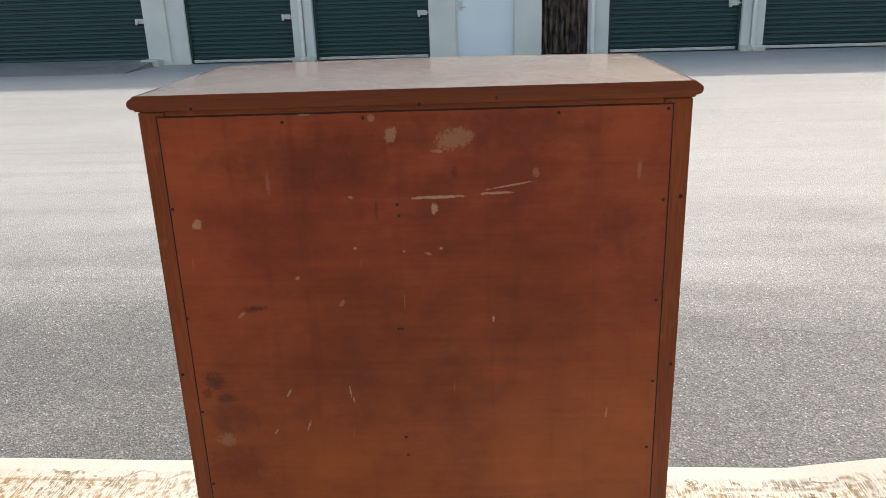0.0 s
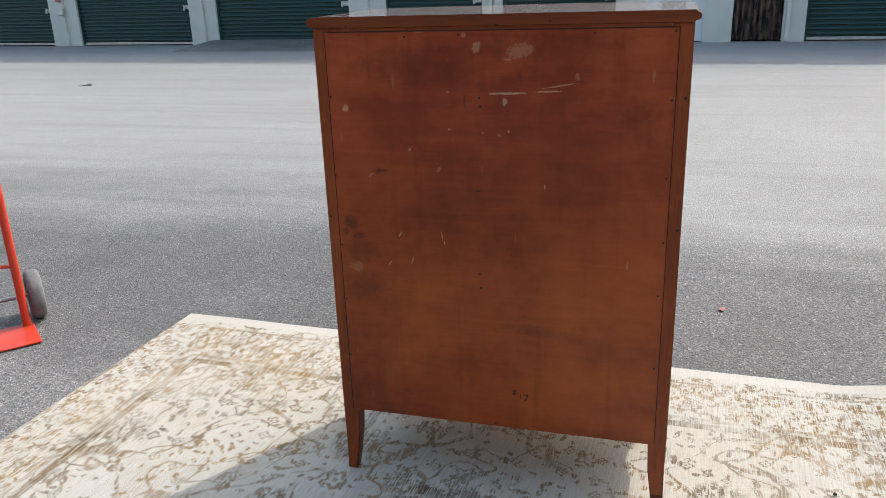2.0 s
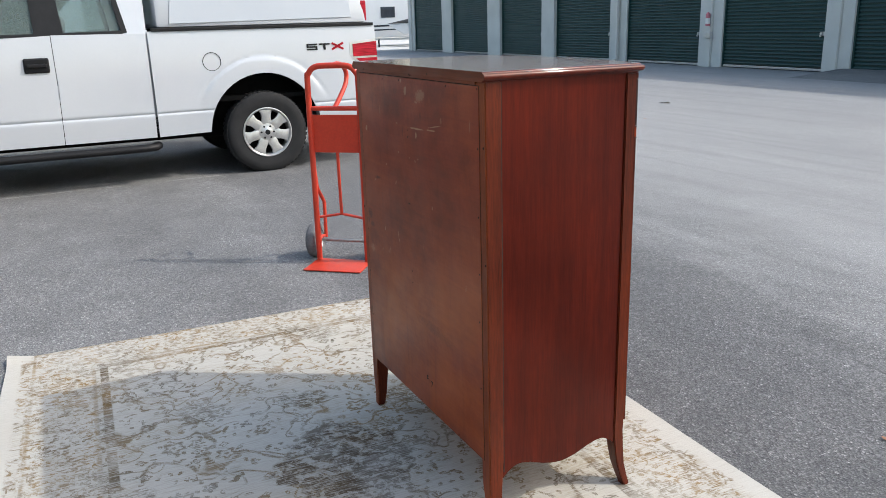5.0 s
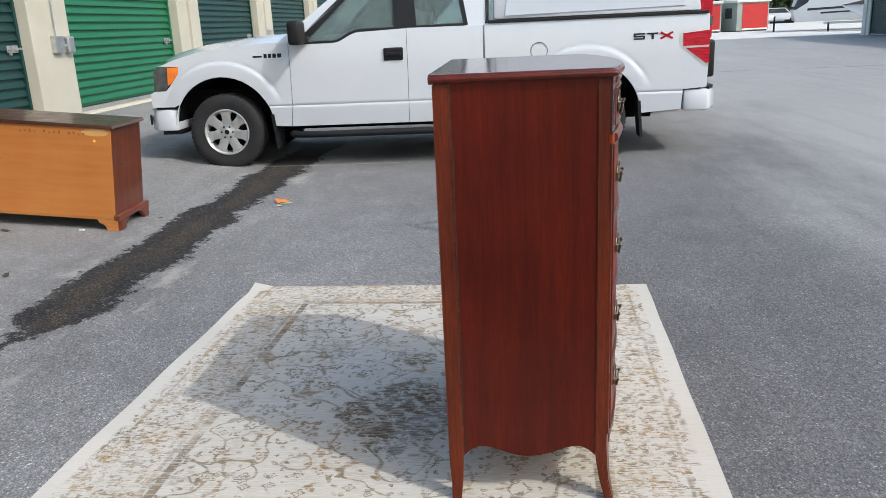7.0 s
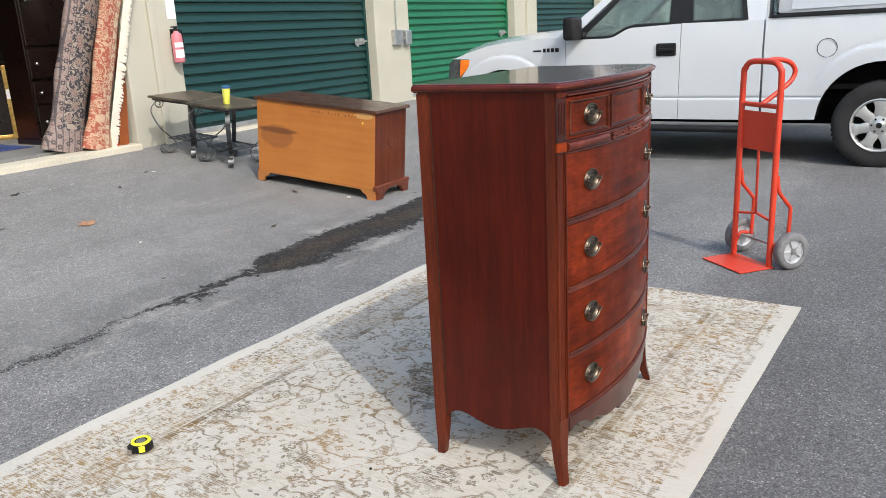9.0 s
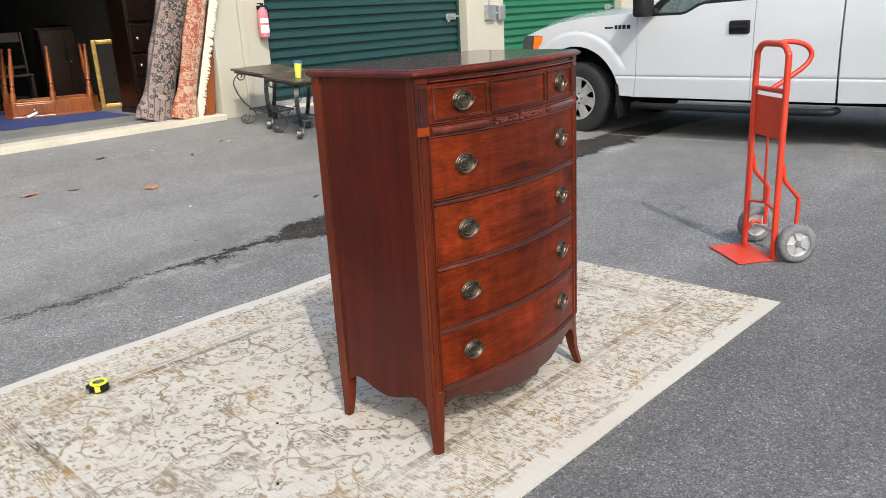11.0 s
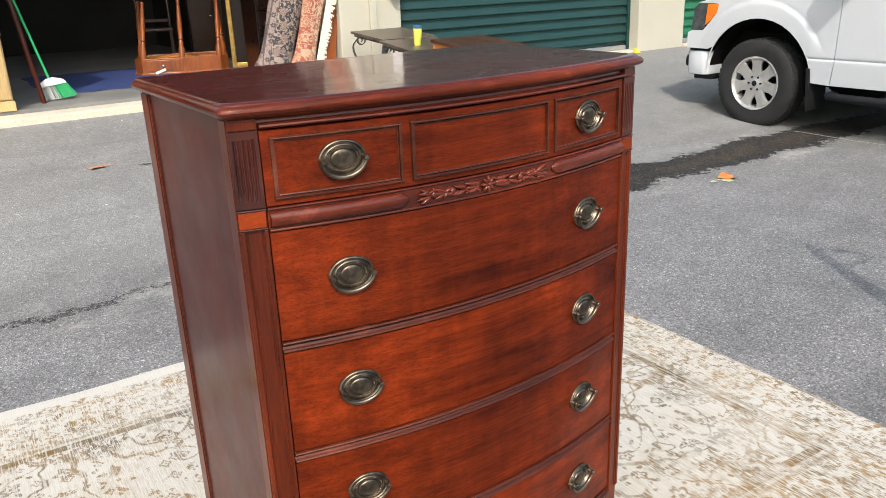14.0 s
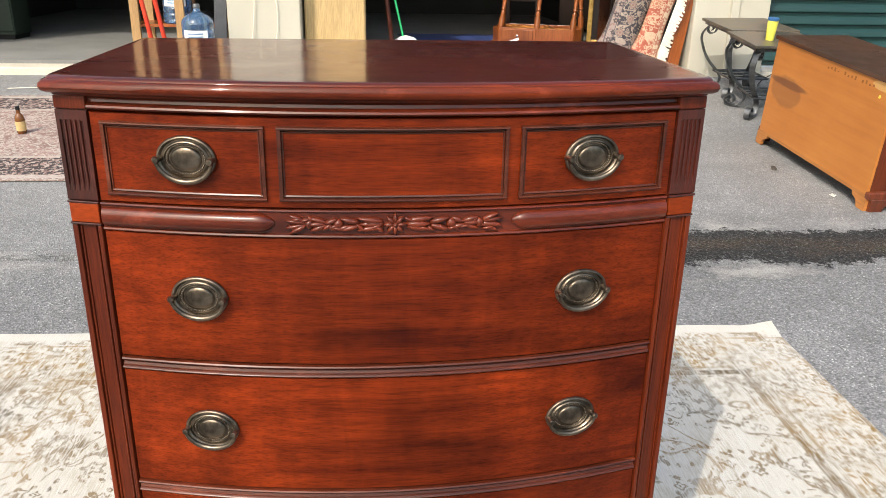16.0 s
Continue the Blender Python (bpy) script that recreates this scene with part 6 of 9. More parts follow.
def make_truck():
    t = thing("pickup_truck", pose(-6.48, 0, -0.01, 0, 0, 0.4), "white extended-cab pickup truck with a bed topper, parked on asphalt", "truck")
    # inner bodies, dark where the gaps show them
    part("chassis", join(box(-0.45, 0.45, -3.3, 1.6, 0.33, 0.55), box(-0.93, 0.93, -2.2, 0.32, 0.42, 0.60), box(-0.93, 0.93, 1.46, 2.0, 0.52, 0.72)), M_GAP, t, "black underside")
    part("wheel_housing", join(box(-0.90, 0.90, -3.40, -2.18, 0.955, 1.02), box(-0.70, 0.70, -3.3, -2.2, 0.55, 0.80)), M_GAP, t)
    part("wheel_housing", join(box(-0.90, 0.90, 0.28, 1.50, 0.955, 1.04), box(-0.72, 0.72, 0.3, 1.5, 0.55, 0.90)), M_GAP, t)
    part("cab_floor", box(-0.90, 0.90, -2.06, -0.12, 0.60, 0.66), M_GAP, t)
    r = 0.525
    for s in (1, -1):
        fa = arch(WY_F, r, 0.43)
        fender = [(-3.54, 0.66), (-3.30, 0.66)] + [q for q in fa if q[0] > -3.32 and q[1] > 0.62 or q[0] > WY_F] + [(-2.097, 0.42), (-2.069, 0.62), (-2.059, 1.0), (-2.064, 1.255), (-2.3, 1.255), (-2.7, 1.235), (-3.0, 1.195), (-3.25, 1.13), (-3.38, 1.085), (-3.44, 1.072), (-3.215, 1.062), (-3.225, 0.99), (-3.30, 0.90), (-3.37, 0.825), (-3.50, 0.82), (-3.54, 0.80)]
        part("front_fender", skin(fender, s, 0.02, 0.02), M_WHITE, t, smooth=32)
        door = [(-2.09, 0.42), (-0.882, 0.42), (-0.868, 0.9), (-0.868, 1.335), (-1.36, 1.318), (-1.42, 1.30), (-1.54, 1.238), (-1.60, 1.226), (-2.02, 1.226), (-2.058, 1.228), (-2.053, 1.0), (-2.063, 0.62)]
        d = part("front_door", skin(door, s), M_WHITE, t, smooth=32)
        x = side_x(-0.97, 1.1)
        part("handle", join(box(s * (x - 0.002) - 0.02, s * (x - 0.002) + 0.022, -1.10, -0.905, 1.035, 1.158, 0.014), box(s * x - 0.02, s * x + 0.040, -1.08, -0.925, 1.080, 1.112, 0.008)), M_BLACK, d, "black door handle")
        rear = [(-0.877, 0.42), (-0.118, 0.42), (-0.112, 1.33), (-0.862, 1.338), (-0.863, 0.9)]
        part("rear_door", skin(rear, s), M_WHITE, t, smooth=32)
        ra = arch(WY_R, r, 0.43)
        bed = [(-0.096, 0.42)] + ra + [(1.44, 0.43), (1.80, 0.455), (1.815, 0.645), (2.035, 0.66), (2.045, 0.92), (2.045, 1.345), (-0.096, 1.345)]
        bs = part("bed_side", skin(bed, s, 0.02, 0.02), M_WHITE, t, smooth=32)
        fx = side_x(0.43, 1.06) + 0.0015
        part("fuel_door", move(lathe([(0.078, 0.0), (0.078, 0.003), (0.083, 0.003), (0.083, 0.0)], 36, "x"), pose(s * fx - 0.001, 0.43, 1.065)), M_GAP, bs, "round fuel door outline")
        # arch liners behind the lips
        for cy, rr in ((WY_F, r - 0.006), (WY_R, r - 0.006)):
            pts = arch(cy, rr, 0.45, 16)
            bm = bmesh.new()
            rows = [[bm.verts.new((s * xx, y, z)) for y, z in pts] for xx in (0.94, 0.55)]
            for i in range(len(pts) - 1):
                bm.faces.new((rows[0][i], rows[0][i + 1], rows[1][i + 1], rows[1][i]))
            back = [bm.verts.new((s * 0.55, y, z)) for y, z in pts]
            bm.faces.new(back)
            part("arch_liner", bm, M_GAP, t)
            lip = tube([(s * (side_x(y, z) - 0.006), y, z) for y, z in arch(cy, rr + 0.008, 0.47, 20)], 0.007, 6)
            part("arch_lip", lip, M_WHITE, t, smooth=60)
        for cy in (WY_F, WY_R):
            make_wheel(t, s * 0.865, cy, s)
            part("mud_flap", prism([(cy + 0.490, 0.55), (cy + 0.522, 0.55), (cy + 0.545, 0.20), (cy + 0.525, 0.19)], 0.26, "x", s * 0.86 - 0.13), M_BLACK, t, "black mud flap")
        part("running_board", join(tube(smooth_line([(s * 0.90, -2.08, 0.345), (s * 1.0, -1.98, 0.335), (s * 1.0, -1.0, 0.335), (s * 1.0, -0.22, 0.335), (s * 0.90, -0.12, 0.345)], 4), 0.048, 10, 0.7)), M_BLACK, t, "black tubular running board", smooth=50)
        # lamps
        part("headlamp", join(move(skin([(-3.50, 0.825), (-3.375, 0.83), (-3.345, 0.87), (-3.335, 1.062), (-3.43, 1.066), (-3.48, 1.02)], s, 0.12, 0.05), pose(s * 0.001, 0, 0))), M_LENS, t, "clear headlamp with an amber end", smooth=30)
        part("turn_signal", move(skin([(-3.345, 0.875), (-3.30, 0.905), (-3.225, 0.992), (-3.215, 1.057), (-3.33, 1.059)], s, 0.05, 0.05), pose(s * 0.006, 0, 0)), M_AMBER, t, "amber turn signal")
        tl = [(1.77, 1.19), (2.04, 1.215), (2.04, 0.865), (2.015, 0.855), (1.80, 1.035), (1.765, 1.075)]
        bez = part("tail_lamp_bezel", move(skin(tl, s, 0.02, 0.05), pose(s * 0.003, 0, 0)), M_CHROME, t, "chrome bezel")
        up = [(1.80, 1.17), (2.048, 1.192), (2.048, 1.055), (1.80, 1.052)]
        dn = [(1.825, 1.033), (2.048, 1.037), (2.048, 0.89), (2.02, 0.885)]
        part("tail_lamp", move(skin(up, s, 0.03, 0.05), pose(s * 0.009, 0, 0)), M_REDLENS, bez, "red tail lamp")
        part("tail_lamp", move(skin(dn, s, 0.03, 0.05), pose(s * 0.009, 0, 0)), M_REDLENS, bez, "red tail lamp")
        # badges as plain bars
        bx = side_x(1.60, 1.17) + 0.003
        bars = [(1.335, 1.440, 1.174, 1.188), (1.335, 1.440, 1.151, 1.164), (1.335, 1.440, 1.128, 1.141), (1.335, 1.352, 1.164, 1.174), (1.423, 1.440, 1.141, 1.151)]
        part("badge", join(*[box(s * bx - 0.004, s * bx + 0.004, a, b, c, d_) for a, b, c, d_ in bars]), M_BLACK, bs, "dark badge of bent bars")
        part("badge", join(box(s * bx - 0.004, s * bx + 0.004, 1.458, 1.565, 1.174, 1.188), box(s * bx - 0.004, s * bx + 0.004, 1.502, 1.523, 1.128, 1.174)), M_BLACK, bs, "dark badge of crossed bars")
        cross = join(move(box(-0.004, 0.004, -0.065, 0.065, -0.010, 0.010), pose(s * bx, 1.645, 1.158, 27)), move(box(-0.004, 0.004, -0.065, 0.065, -0.010, 0.010), pose(s * bx, 1.645, 1.158, -27)))
        part("badge", cross, M_REDLENS, bs, "red cross-shaped badge")
        bx = side_x(-2.2, 1.17) + 0.003
        part("badge", join(*[box(s * bx - 0.005, s * bx + 0.005, a, b, 1.110, 1.150) for a, b in ((-2.315, -2.285), (-2.27, -2.24), (-2.225, -2.19), (-2.175, -2.135))], box(s * bx - 0.005, s * bx + 0.005, -2.43, -2.335, 1.118, 1.134)), M_BLACK, t, "row of small dark badge bars")
        # mirror
        part("mirror", join(box(s * 1.10 - 0.12, s * 1.10 + 0.12, -1.995, -1.865, 1.225, 1.455, 0.035, 3), box(min(s * 0.93, s * 1.02), max(s * 0.93, s * 1.02), -1.98, -1.84, 1.245, 1.30, 0.015)), M_BLACK, t, "black wing mirror", smooth=40)
        # cab pillars, window frames and panes
        a_out = [(-2.20, 1.235), (-2.055, 1.225), (-1.95, 1.29), (-1.32, 1.79), (-1.15, 1.835), (-1.15, 1.885), (-1.34, 1.865)]
        part("pillar", leaning(a_out, s), M_WHITE, t, smooth=30)
        part("roof_rail", leaning([(-1.20, 1.83), (-0.16, 1.83), (-0.12, 1.89), (-1.20, 1.89)], s), M_WHITE, t)
        part("pillar", leaning([(-0.29, 1.33), (-0.10, 1.33), (-0.115, 1.85), (-0.40, 1.85)], s), M_WHITE, t)
        part("pillar", leaning([(-0.985, 1.325), (-0.76, 1.325), (-0.80, 1.84), (-0.995, 1.84)], s, 0.045, 0.004), M_BLACK, t, "black centre pillar")
        part("window_seal", leaning([(-2.02, 1.225), (-1.59, 1.225), (-1.53, 1.240), (-1.42, 1.300), (-1.34, 1.325), (-0.29, 1.338), (-0.29, 1.362), (-1.34, 1.350), (-1.44, 1.324), (-1.55, 1.262), (-1.60, 1.250), (-1.98, 1.250)], s, 0.045, 0.006), M_BLACK, t, "black window seal")
        part("window", leaning([(-1.94, 1.245), (-1.58, 1.245), (-1.40, 1.325), (-0.97, 1.340), (-0.97, 1.84), (-1.32, 1.80)], s, 0.008, -0.012), M_GLASS_DARK, t, "tinted front side window").visible_shadow = False
        part("window", leaning([(-0.78, 1.335), (-0.27, 1.34), (-0.36, 1.84), (-0.80, 1.84)], s, 0.008, -0.012), M_GLASS_DARK, t, "tinted rear side window").visible_shadow = False
        part("window_trim", leaning([(-0.30, 1.34), (-0.255, 1.34), (-0.345, 1.84), (-0.39, 1.84)], s, 0.045, 0.004), M_BLACK, t)
        part("window_trim", leaning([(-2.02, 1.235), (-1.90, 1.235), (-1.30, 1.80), (-1.36, 1.80)], s, 0.045, 0.004), M_BLACK, t)
    # hood, cowl, roof, glass and front end
    bm = bmesh.new()
    prof = [(-3.58, 1.04), (-3.56, 1.09), (-3.50, 1.145), (-3.38, 1.19), (-3.2, 1.235), (-2.95, 1.275), (-2.6, 1.31), (-2.25, 1.33), (-2.12, 1.33)]
    rows = []
    for y, z in prof:
        row = []
        for i in range(17):
            u = -1 + i / 8
            edge = abs(u) ** 3
            row.append(bm.verts.new((u * (0.955 - 0.06 * (y < -3.4)), y + 0.10 * edge * max(0, min(1, (-2.9 - y) / 0.5)), z - 0.075 * edge + 0.012 * (0.35 < abs(u) < 0.7))))
        rows.append(row)
    for a, b in zip(rows, rows[1:]):
        for i in range(16):
            bm.faces.new((a[i], a[i + 1], b[i + 1], b[i]))
    part("hood", bm, M_WHITE, t, smooth=60)
    part("cowl", box(-0.86, 0.86, -2.14, -2.0, 1.20, 1.285, 0.01), M_BLACK, t)
    part("grille", join(box(-0.55, 0.55, -3.58, -3.45, 0.72, 1.03, 0.02), *[box(-0.52, 0.52, -3.575, -3.55, z, z + 0.03, 0.006) for z in (0.78, 0.87, 0.96)]), M_CHROME, t, "chrome grille")
    part("front_panel", box(-0.9, 0.9, -3.5, -3.3, 0.66, 0.99, 0.03), M_GAP, t)
    fb = prism([(-0.96, -3.30), (-0.99, -3.36), (-0.97, -3.52), (-0.85, -3.62), (-0.5, -3.69), (0.5, -3.69), (0.85, -3.62), (0.97, -3.52), (0.99, -3.36), (0.96, -3.30)], 0.225, "z", 0.415, 0.02)
    part("front_bumper", fb, M_WHITE, t, "white front bumper", smooth=35)
    part("fender_gap", join(box(-0.985, 0.985, -3.50, -3.28, 0.640, 0.662)), M_GAP, t)
    part("bumper_pad", prism([(-0.9, -3.3), (-0.9, -3.5), (-0.5, -3.62), (0.5, -3.62), (0.9, -3.5), (0.9, -3.3)], 0.05, "z", 0.37), M_BLACK, t)
    for s in (1, -1):
        part("fog_lamp", move(lathe([(0.0, 0.0), (0.05, 0.006), (0.055, -0.01)], 20, "y"), pose(s * 0.80, -3.655, 0.52, 0, 0, s * 20)), M_BLACK, t)
    bm = bmesh.new()
    rows = []
    for y, z in ((-1.36, 1.845), (-1.25, 1.885), (-0.9, 1.915), (-0.4, 1.915), (-0.15, 1.895), (-0.10, 1.86)):
        rows.append([bm.verts.new((u / 6 * (cab_x(1.87) + 0.003), y, z - 0.03 * abs(u / 6) ** 4)) for u in range(-6, 7)])
    for a, b in zip(rows, rows[1:]):
        for i in range(12):
            bm.faces.new((a[i], a[i + 1], b[i + 1], b[i]))
    part("roof", bm, M_WHITE, t, smooth=60)
    ws = bmesh.new()
    rows = []
    for k in range(5):
        f = k / 4
        y, z, hw = -2.09 + 0.74 * f, 1.275 + 0.575 * f, 0.88 - 0.09 * f
        rows.append([ws.verts.new((u / 5 * hw, y + 0.12 * (abs(u / 5) ** 2), z)) for u in range(-5, 6)])
    for a, b in zip(rows, rows[1:]):
        for i in range(10):
            ws.faces.new((a[i], a[i + 1], b[i + 1], b[i]))
    thicken(ws, 0.006)
    part("windshield", ws, M_GLASS_DARK, t, "sloping windshield", smooth=60).visible_shadow = False
    part("wiper", tube([(0.72, -2.06, 1.30), (0.35, -2.10, 1.302), (0.05, -2.13, 1.296)], 0.010, 6), M_BLACK, t)
    part("rear_window", box(-0.62, 0.62, -0.13, -0.122, 1.38, 1.80), M_GLASS_DARK, t).visible_shadow = False
    part("cab_back", join(box(-0.93, 0.93, -0.12, -0.09, 0.45, 1.36), box(-0.85, -0.62, -0.12, -0.09, 1.36, 1.84), box(0.62, 0.85, -0.12, -0.09, 1.36, 1.84)), M_WHITE, t)
    # inside the cab
    part("dashboard", box(-0.86, 0.86, -2.0, -1.66, 0.95, 1.27, 0.06, 3), M_BLACK, t, "dark dashboard")
    for s in (1, -1):
        part("seat", join(box(s * 0.42 - 0.26, s * 0.42 + 0.26, -1.45, -0.92, 0.75, 0.95, 0.06, 3), move(box(-0.25, 0.25, -0.09, 0.09, 0.0, 0.62, 0.06, 3), pose(s * 0.42, -0.93, 0.90, -12)), box(s * 0.42 - 0.13, s * 0.42 + 0.13, -0.86, -0.76, 1.50, 1.68, 0.04, 3)), M_SEAT, t, "grey cloth seat", smooth=40)
    part("steering_wheel", move(lathe([(0.185 + 0.014 * math.cos(a), 0.014 * math.sin(a)) for a in [2 * math.pi * k / 8 for k in range(9)]], 28), pose(0.42, -1.55, 1.19, 62)), M_BLACK, t)
    # bed, tailgate, rear bumper and topper
    part("bed_floor", box(-0.92, 0.92, -0.05, 2.0, 0.70, 0.74), M_GAP, t)
    part("bed_front", box(-0.93, 0.93, -0.07, -0.03, 0.70, 1.34), M_WHITE, t)
    part("tailgate", box(-0.92, 0.92, 2.0, 2.05, 0.72, 1.345, 0.01), M_WHITE, t)
    rb = prism([(-0.965, 1.825), (0.965, 1.825), (0.975, 1.90), (0.965, 2.06), (0.80, 2.15), (-0.80, 2.15), (-0.965, 2.06), (-0.975, 1.90)], 0.205, "z", 0.435, 0.02)
    part("rear_bumper", rb, M_WHITE, t, "white rear bumper", smooth=35)
    part("bumper_step", prism([(-0.95, 2.055), (0.95, 2.055), (0.95, 2.07), (0.80, 2.14), (-0.80, 2.14), (-0.95, 2.07)], 0.03, "z", 0.635), M_BLACK, t)
    part("tailgate_trim", box(-0.80, 0.80, 2.05, 2.062, 0.80, 1.20, 0.004), M_WHITE, t)
    part("hitch", box(-0.06, 0.06, 2.10, 2.3, 0.43, 0.52, 0.01), M_BLACK, t)
    for s in (1, -1):
        part("bed_rail", box(s * 0.9385 - 0.0335, s * 0.9385 + 0.0335, -0.06, 2.03, 1.343, 1.372, 0.006), M_BLACK, t, "black bed rail cap")
        part("brake_lamp", box(s * 0.8725 - 0.0325, s * 0.8725 + 0.0325, 1.93, 1.99, 1.39, 1.58, 0.01), M_REDLENS, t, "red corner lamp")
    sh = prism([(-0.01, 1.372), (1.98, 1.372), (1.945, 1.62), (1.90, 1.90), (1.80, 1.94), (0.10, 1.94), (0.0, 1.90)], 1.86, "x", -0.93, 0.03)
    for v in sh.verts:
        v.co.x *= 1 - 0.16 * max(0.0, v.co.z - 1.38)
    tp = part("topper", sh, M_WHITE, t, "white fibreglass bed topper", smooth=35)
    for s in (1, -1):
        pn = prism([(0.10, 1.405), (1.82, 1.425), (1.80, 1.80), (0.16, 1.80)], 0.012, "x", 0.0, 0.004)
        for v in pn.verts:
            v.co.x = s * (0.93 * (1 - 0.16 * (v.co.z - 1.38)) - 0.003 + v.co.x)
        part("side_panel", pn, M_TOPPER, tp, "flat pale side panel")


make_truck()


def make_van():
    """A white van that stands behind the pickup."""
    v = thing("white_van", pose(-9.85, 2.86, 0.0), "white van with tall red tail lamps, parked behind a pickup", "van")
    out = [(-4.6, 0.45), (-0.06, 0.45), (-0.02, 1.0), (-0.05, 1.55), (-0.22, 1.95), (-3.2, 1.98), (-3.9, 1.25), (-4.6, 1.1)]
    b = part("body", prism(out, 1.78, "x", -0.89, 0.04), M_WHITE, v, smooth=35)
    part("bumper", box(-0.90, 0.90, -0.22, 0.07, 0.48, 0.98, 0.04, 3), M_BLACK, v, "black rear bumper", smooth=40)
    part("rear_glass", box(-0.68, 0.68, -0.10, 0.0, 1.25, 1.75, 0.01), M_GLASS_DARK, b)
    for s in (1, -1):
        part("tail_lamp", box(s * 0.84 - 0.06, s * 0.84 + 0.06, -0.16, 0.015, 1.0, 1.60, 0.02), M_REDLENS, v, "tall red tail lamp")
        part("lamp_bar", box(s * 0.84 - 0.05, s * 0.84 + 0.062, -0.10, 0.018, 1.16, 1.30, 0.01), M_LENS, v, "clear reversing lamp")
        part("side_window", box(s * 0.885 - 0.01, s * 0.885 + 0.01, -3.3, -0.5, 1.3, 1.75, 0.004), M_GLASS_DARK, b)
        for y in (-0.85, -3.7):
            part("wheel", move(lathe([(0.0, -0.11), (0.24, -0.11), (0.31, -0.10), (0.33, -0.06), (0.33, 0.06), (0.31, 0.10), (0.24, 0.11), (0.0, 0.11)], 28, "x"), pose(s * 0.80, y, 0.33)), M_RUBBER, v, smooth=45)


make_van()

# ---- what stands in and before the open units ----
FLOOR = S_Z + 0.09


def persian(name, ground, figure, accent, half, scale=14.0):
    """A knotted rug of a given half length and width: scrolling figures on a ground, a darker mottled border, pale guard bands."""
    n = Nodes(name)
    v = n.coords()
    nz = n.add("TexNoise")
    nz.inputs["Scale"].default_value = scale * 0.5
    n.link(v, nz.inputs["Vector"])
    sc = n.add("VectorMath", operation="SCALE")
    sc.inputs["Scale"].default_value = 1.6 / scale
    n.link(nz.outputs["Color"], sc.inputs[0])
    ad = n.add("VectorMath", operation="ADD")
    n.link(v, ad.inputs[0])
    n.link(sc.outputs[0], ad.inputs[1])
    w = ad.outputs[0]
    rings = n.ramp(n.voronoi(w, scale), [(0.12, 0.0), (0.18, 1.0), (0.26, 1.0), (0.30, 0.0), (0.42, 0.0), (0.47, 0.8), (0.54, 0.0)])
    lines = n.ramp(n.math("ABSOLUTE", n.math("SUBTRACT", n.noise(v, scale * 0.6, 2, 0.5, 1.0), 0.5)), [(0.015, 1.0), (0.04, 0.0)])
    fig = n.math("MAXIMUM", rings, lines)
    fig = n.math("MAXIMUM", fig, n.ramp(n.noise(w, scale * 1.9, 2), [(0.56, 0.0), (0.60, 0.8)]))
    fig = n.math("MULTIPLY", fig, n.ramp(n.noise(v, 55, 4, 0.7), [(0.34, 0.45), (0.52, 1.0)]))
    col = n.mix(fig, n.mix(n.ramp(n.noise(v, scale * 0.25, 3), [(0.45, 0.0), (0.55, 1.0)]), ground, [c * 0.8 for c in ground]), figure)
    col = n.mix(n.math("MULTIPLY", n.ramp(n.voronoi(w, scale), [(0.10, 1.0), (0.15, 0.0)]), n.ramp(n.noise(v, scale * 0.4, 2), [(0.46, 0.0), (0.52, 1.0)])), col, accent)
    p = n.add("SeparateXYZ")
    n.link(v, p.inputs["Vector"])
    edge = n.math("MINIMUM", n.math("SUBTRACT", half[0], n.math("ABSOLUTE", p.outputs[0])), n.math("SUBTRACT", half[1], n.math("ABSOLUTE", p.outputs[1])))
    edge = n.math("ADD", edge, n.math("MULTIPLY", n.math("SUBTRACT", n.noise(v, 14, 3), 0.5), 0.012))
    mottled = n.mix(n.ramp(n.noise(w, scale * 1.6, 3, 0.65), [(0.46, 0.0), (0.52, 1.0)]), n.mix(fig, ground, figure), accent)
    col = n.mix(n.ramp(edge, [(0.090, 0.0), (0.094, 1.0), (0.400, 1.0), (0.404, 0.0)]), col, mottled)
    pale = n.ramp(edge, [(0.030, 0.0), (0.034, 0.8), (0.085, 0.8), (0.090, 0.0), (0.400, 0.0), (0.404, 0.7), (0.435, 0.7), (0.440, 0.0)])
    col = n.mix(n.math("MULTIPLY", pale, n.ramp(n.noise(v, 40, 4, 0.7), [(0.36, 0.4), (0.5, 1.0)])), col, figure)
    col = n.mix(0.25, col, n.ramp(n.noise(v, 160, 2), [(0.3, 0.2), (0.7, 0.8)]), "OVERLAY")
    return n.done(col, 0.95, n.bump(n.noise(v, 200, 2), 0.4, 0.004), spec=0.1)


M_PERS_PINK = persian("faded_pink_persian_pile", (0.26, 0.17, 0.15), (0.40, 0.355, 0.31), (0.055, 0.046, 0.046), (1.5, 0.96), 22)
M_FRINGE = surface("cream_fringe", (0.70, 0.64, 0.53), (0.78, 0.72, 0.62), 30, 0.95)
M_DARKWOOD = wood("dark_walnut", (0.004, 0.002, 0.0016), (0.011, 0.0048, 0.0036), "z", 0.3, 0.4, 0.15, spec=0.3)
M_BROWNWOOD = wood("brown_maple", (0.15, 0.036, 0.008), (0.36, 0.105, 0.024), "z", 0.35, 0.35, 0.15)
M_PALEWOOD = wood("pale_oak_panel", (0.46, 0.31, 0.13), (0.58, 0.42, 0.20), "z", 0.5, 0.1, 0.3, grain=0.6)
M_POST = wood("tan_post", (0.36, 0.21, 0.085), (0.50, 0.31, 0.135), "z", 0.55, 0.05, 0.3, grain=0.6)
M_GOLD = surface("gilt_frame", (0.38, 0.24, 0.06), (0.55, 0.37, 0.12), 22, 0.38, metal=0.55)
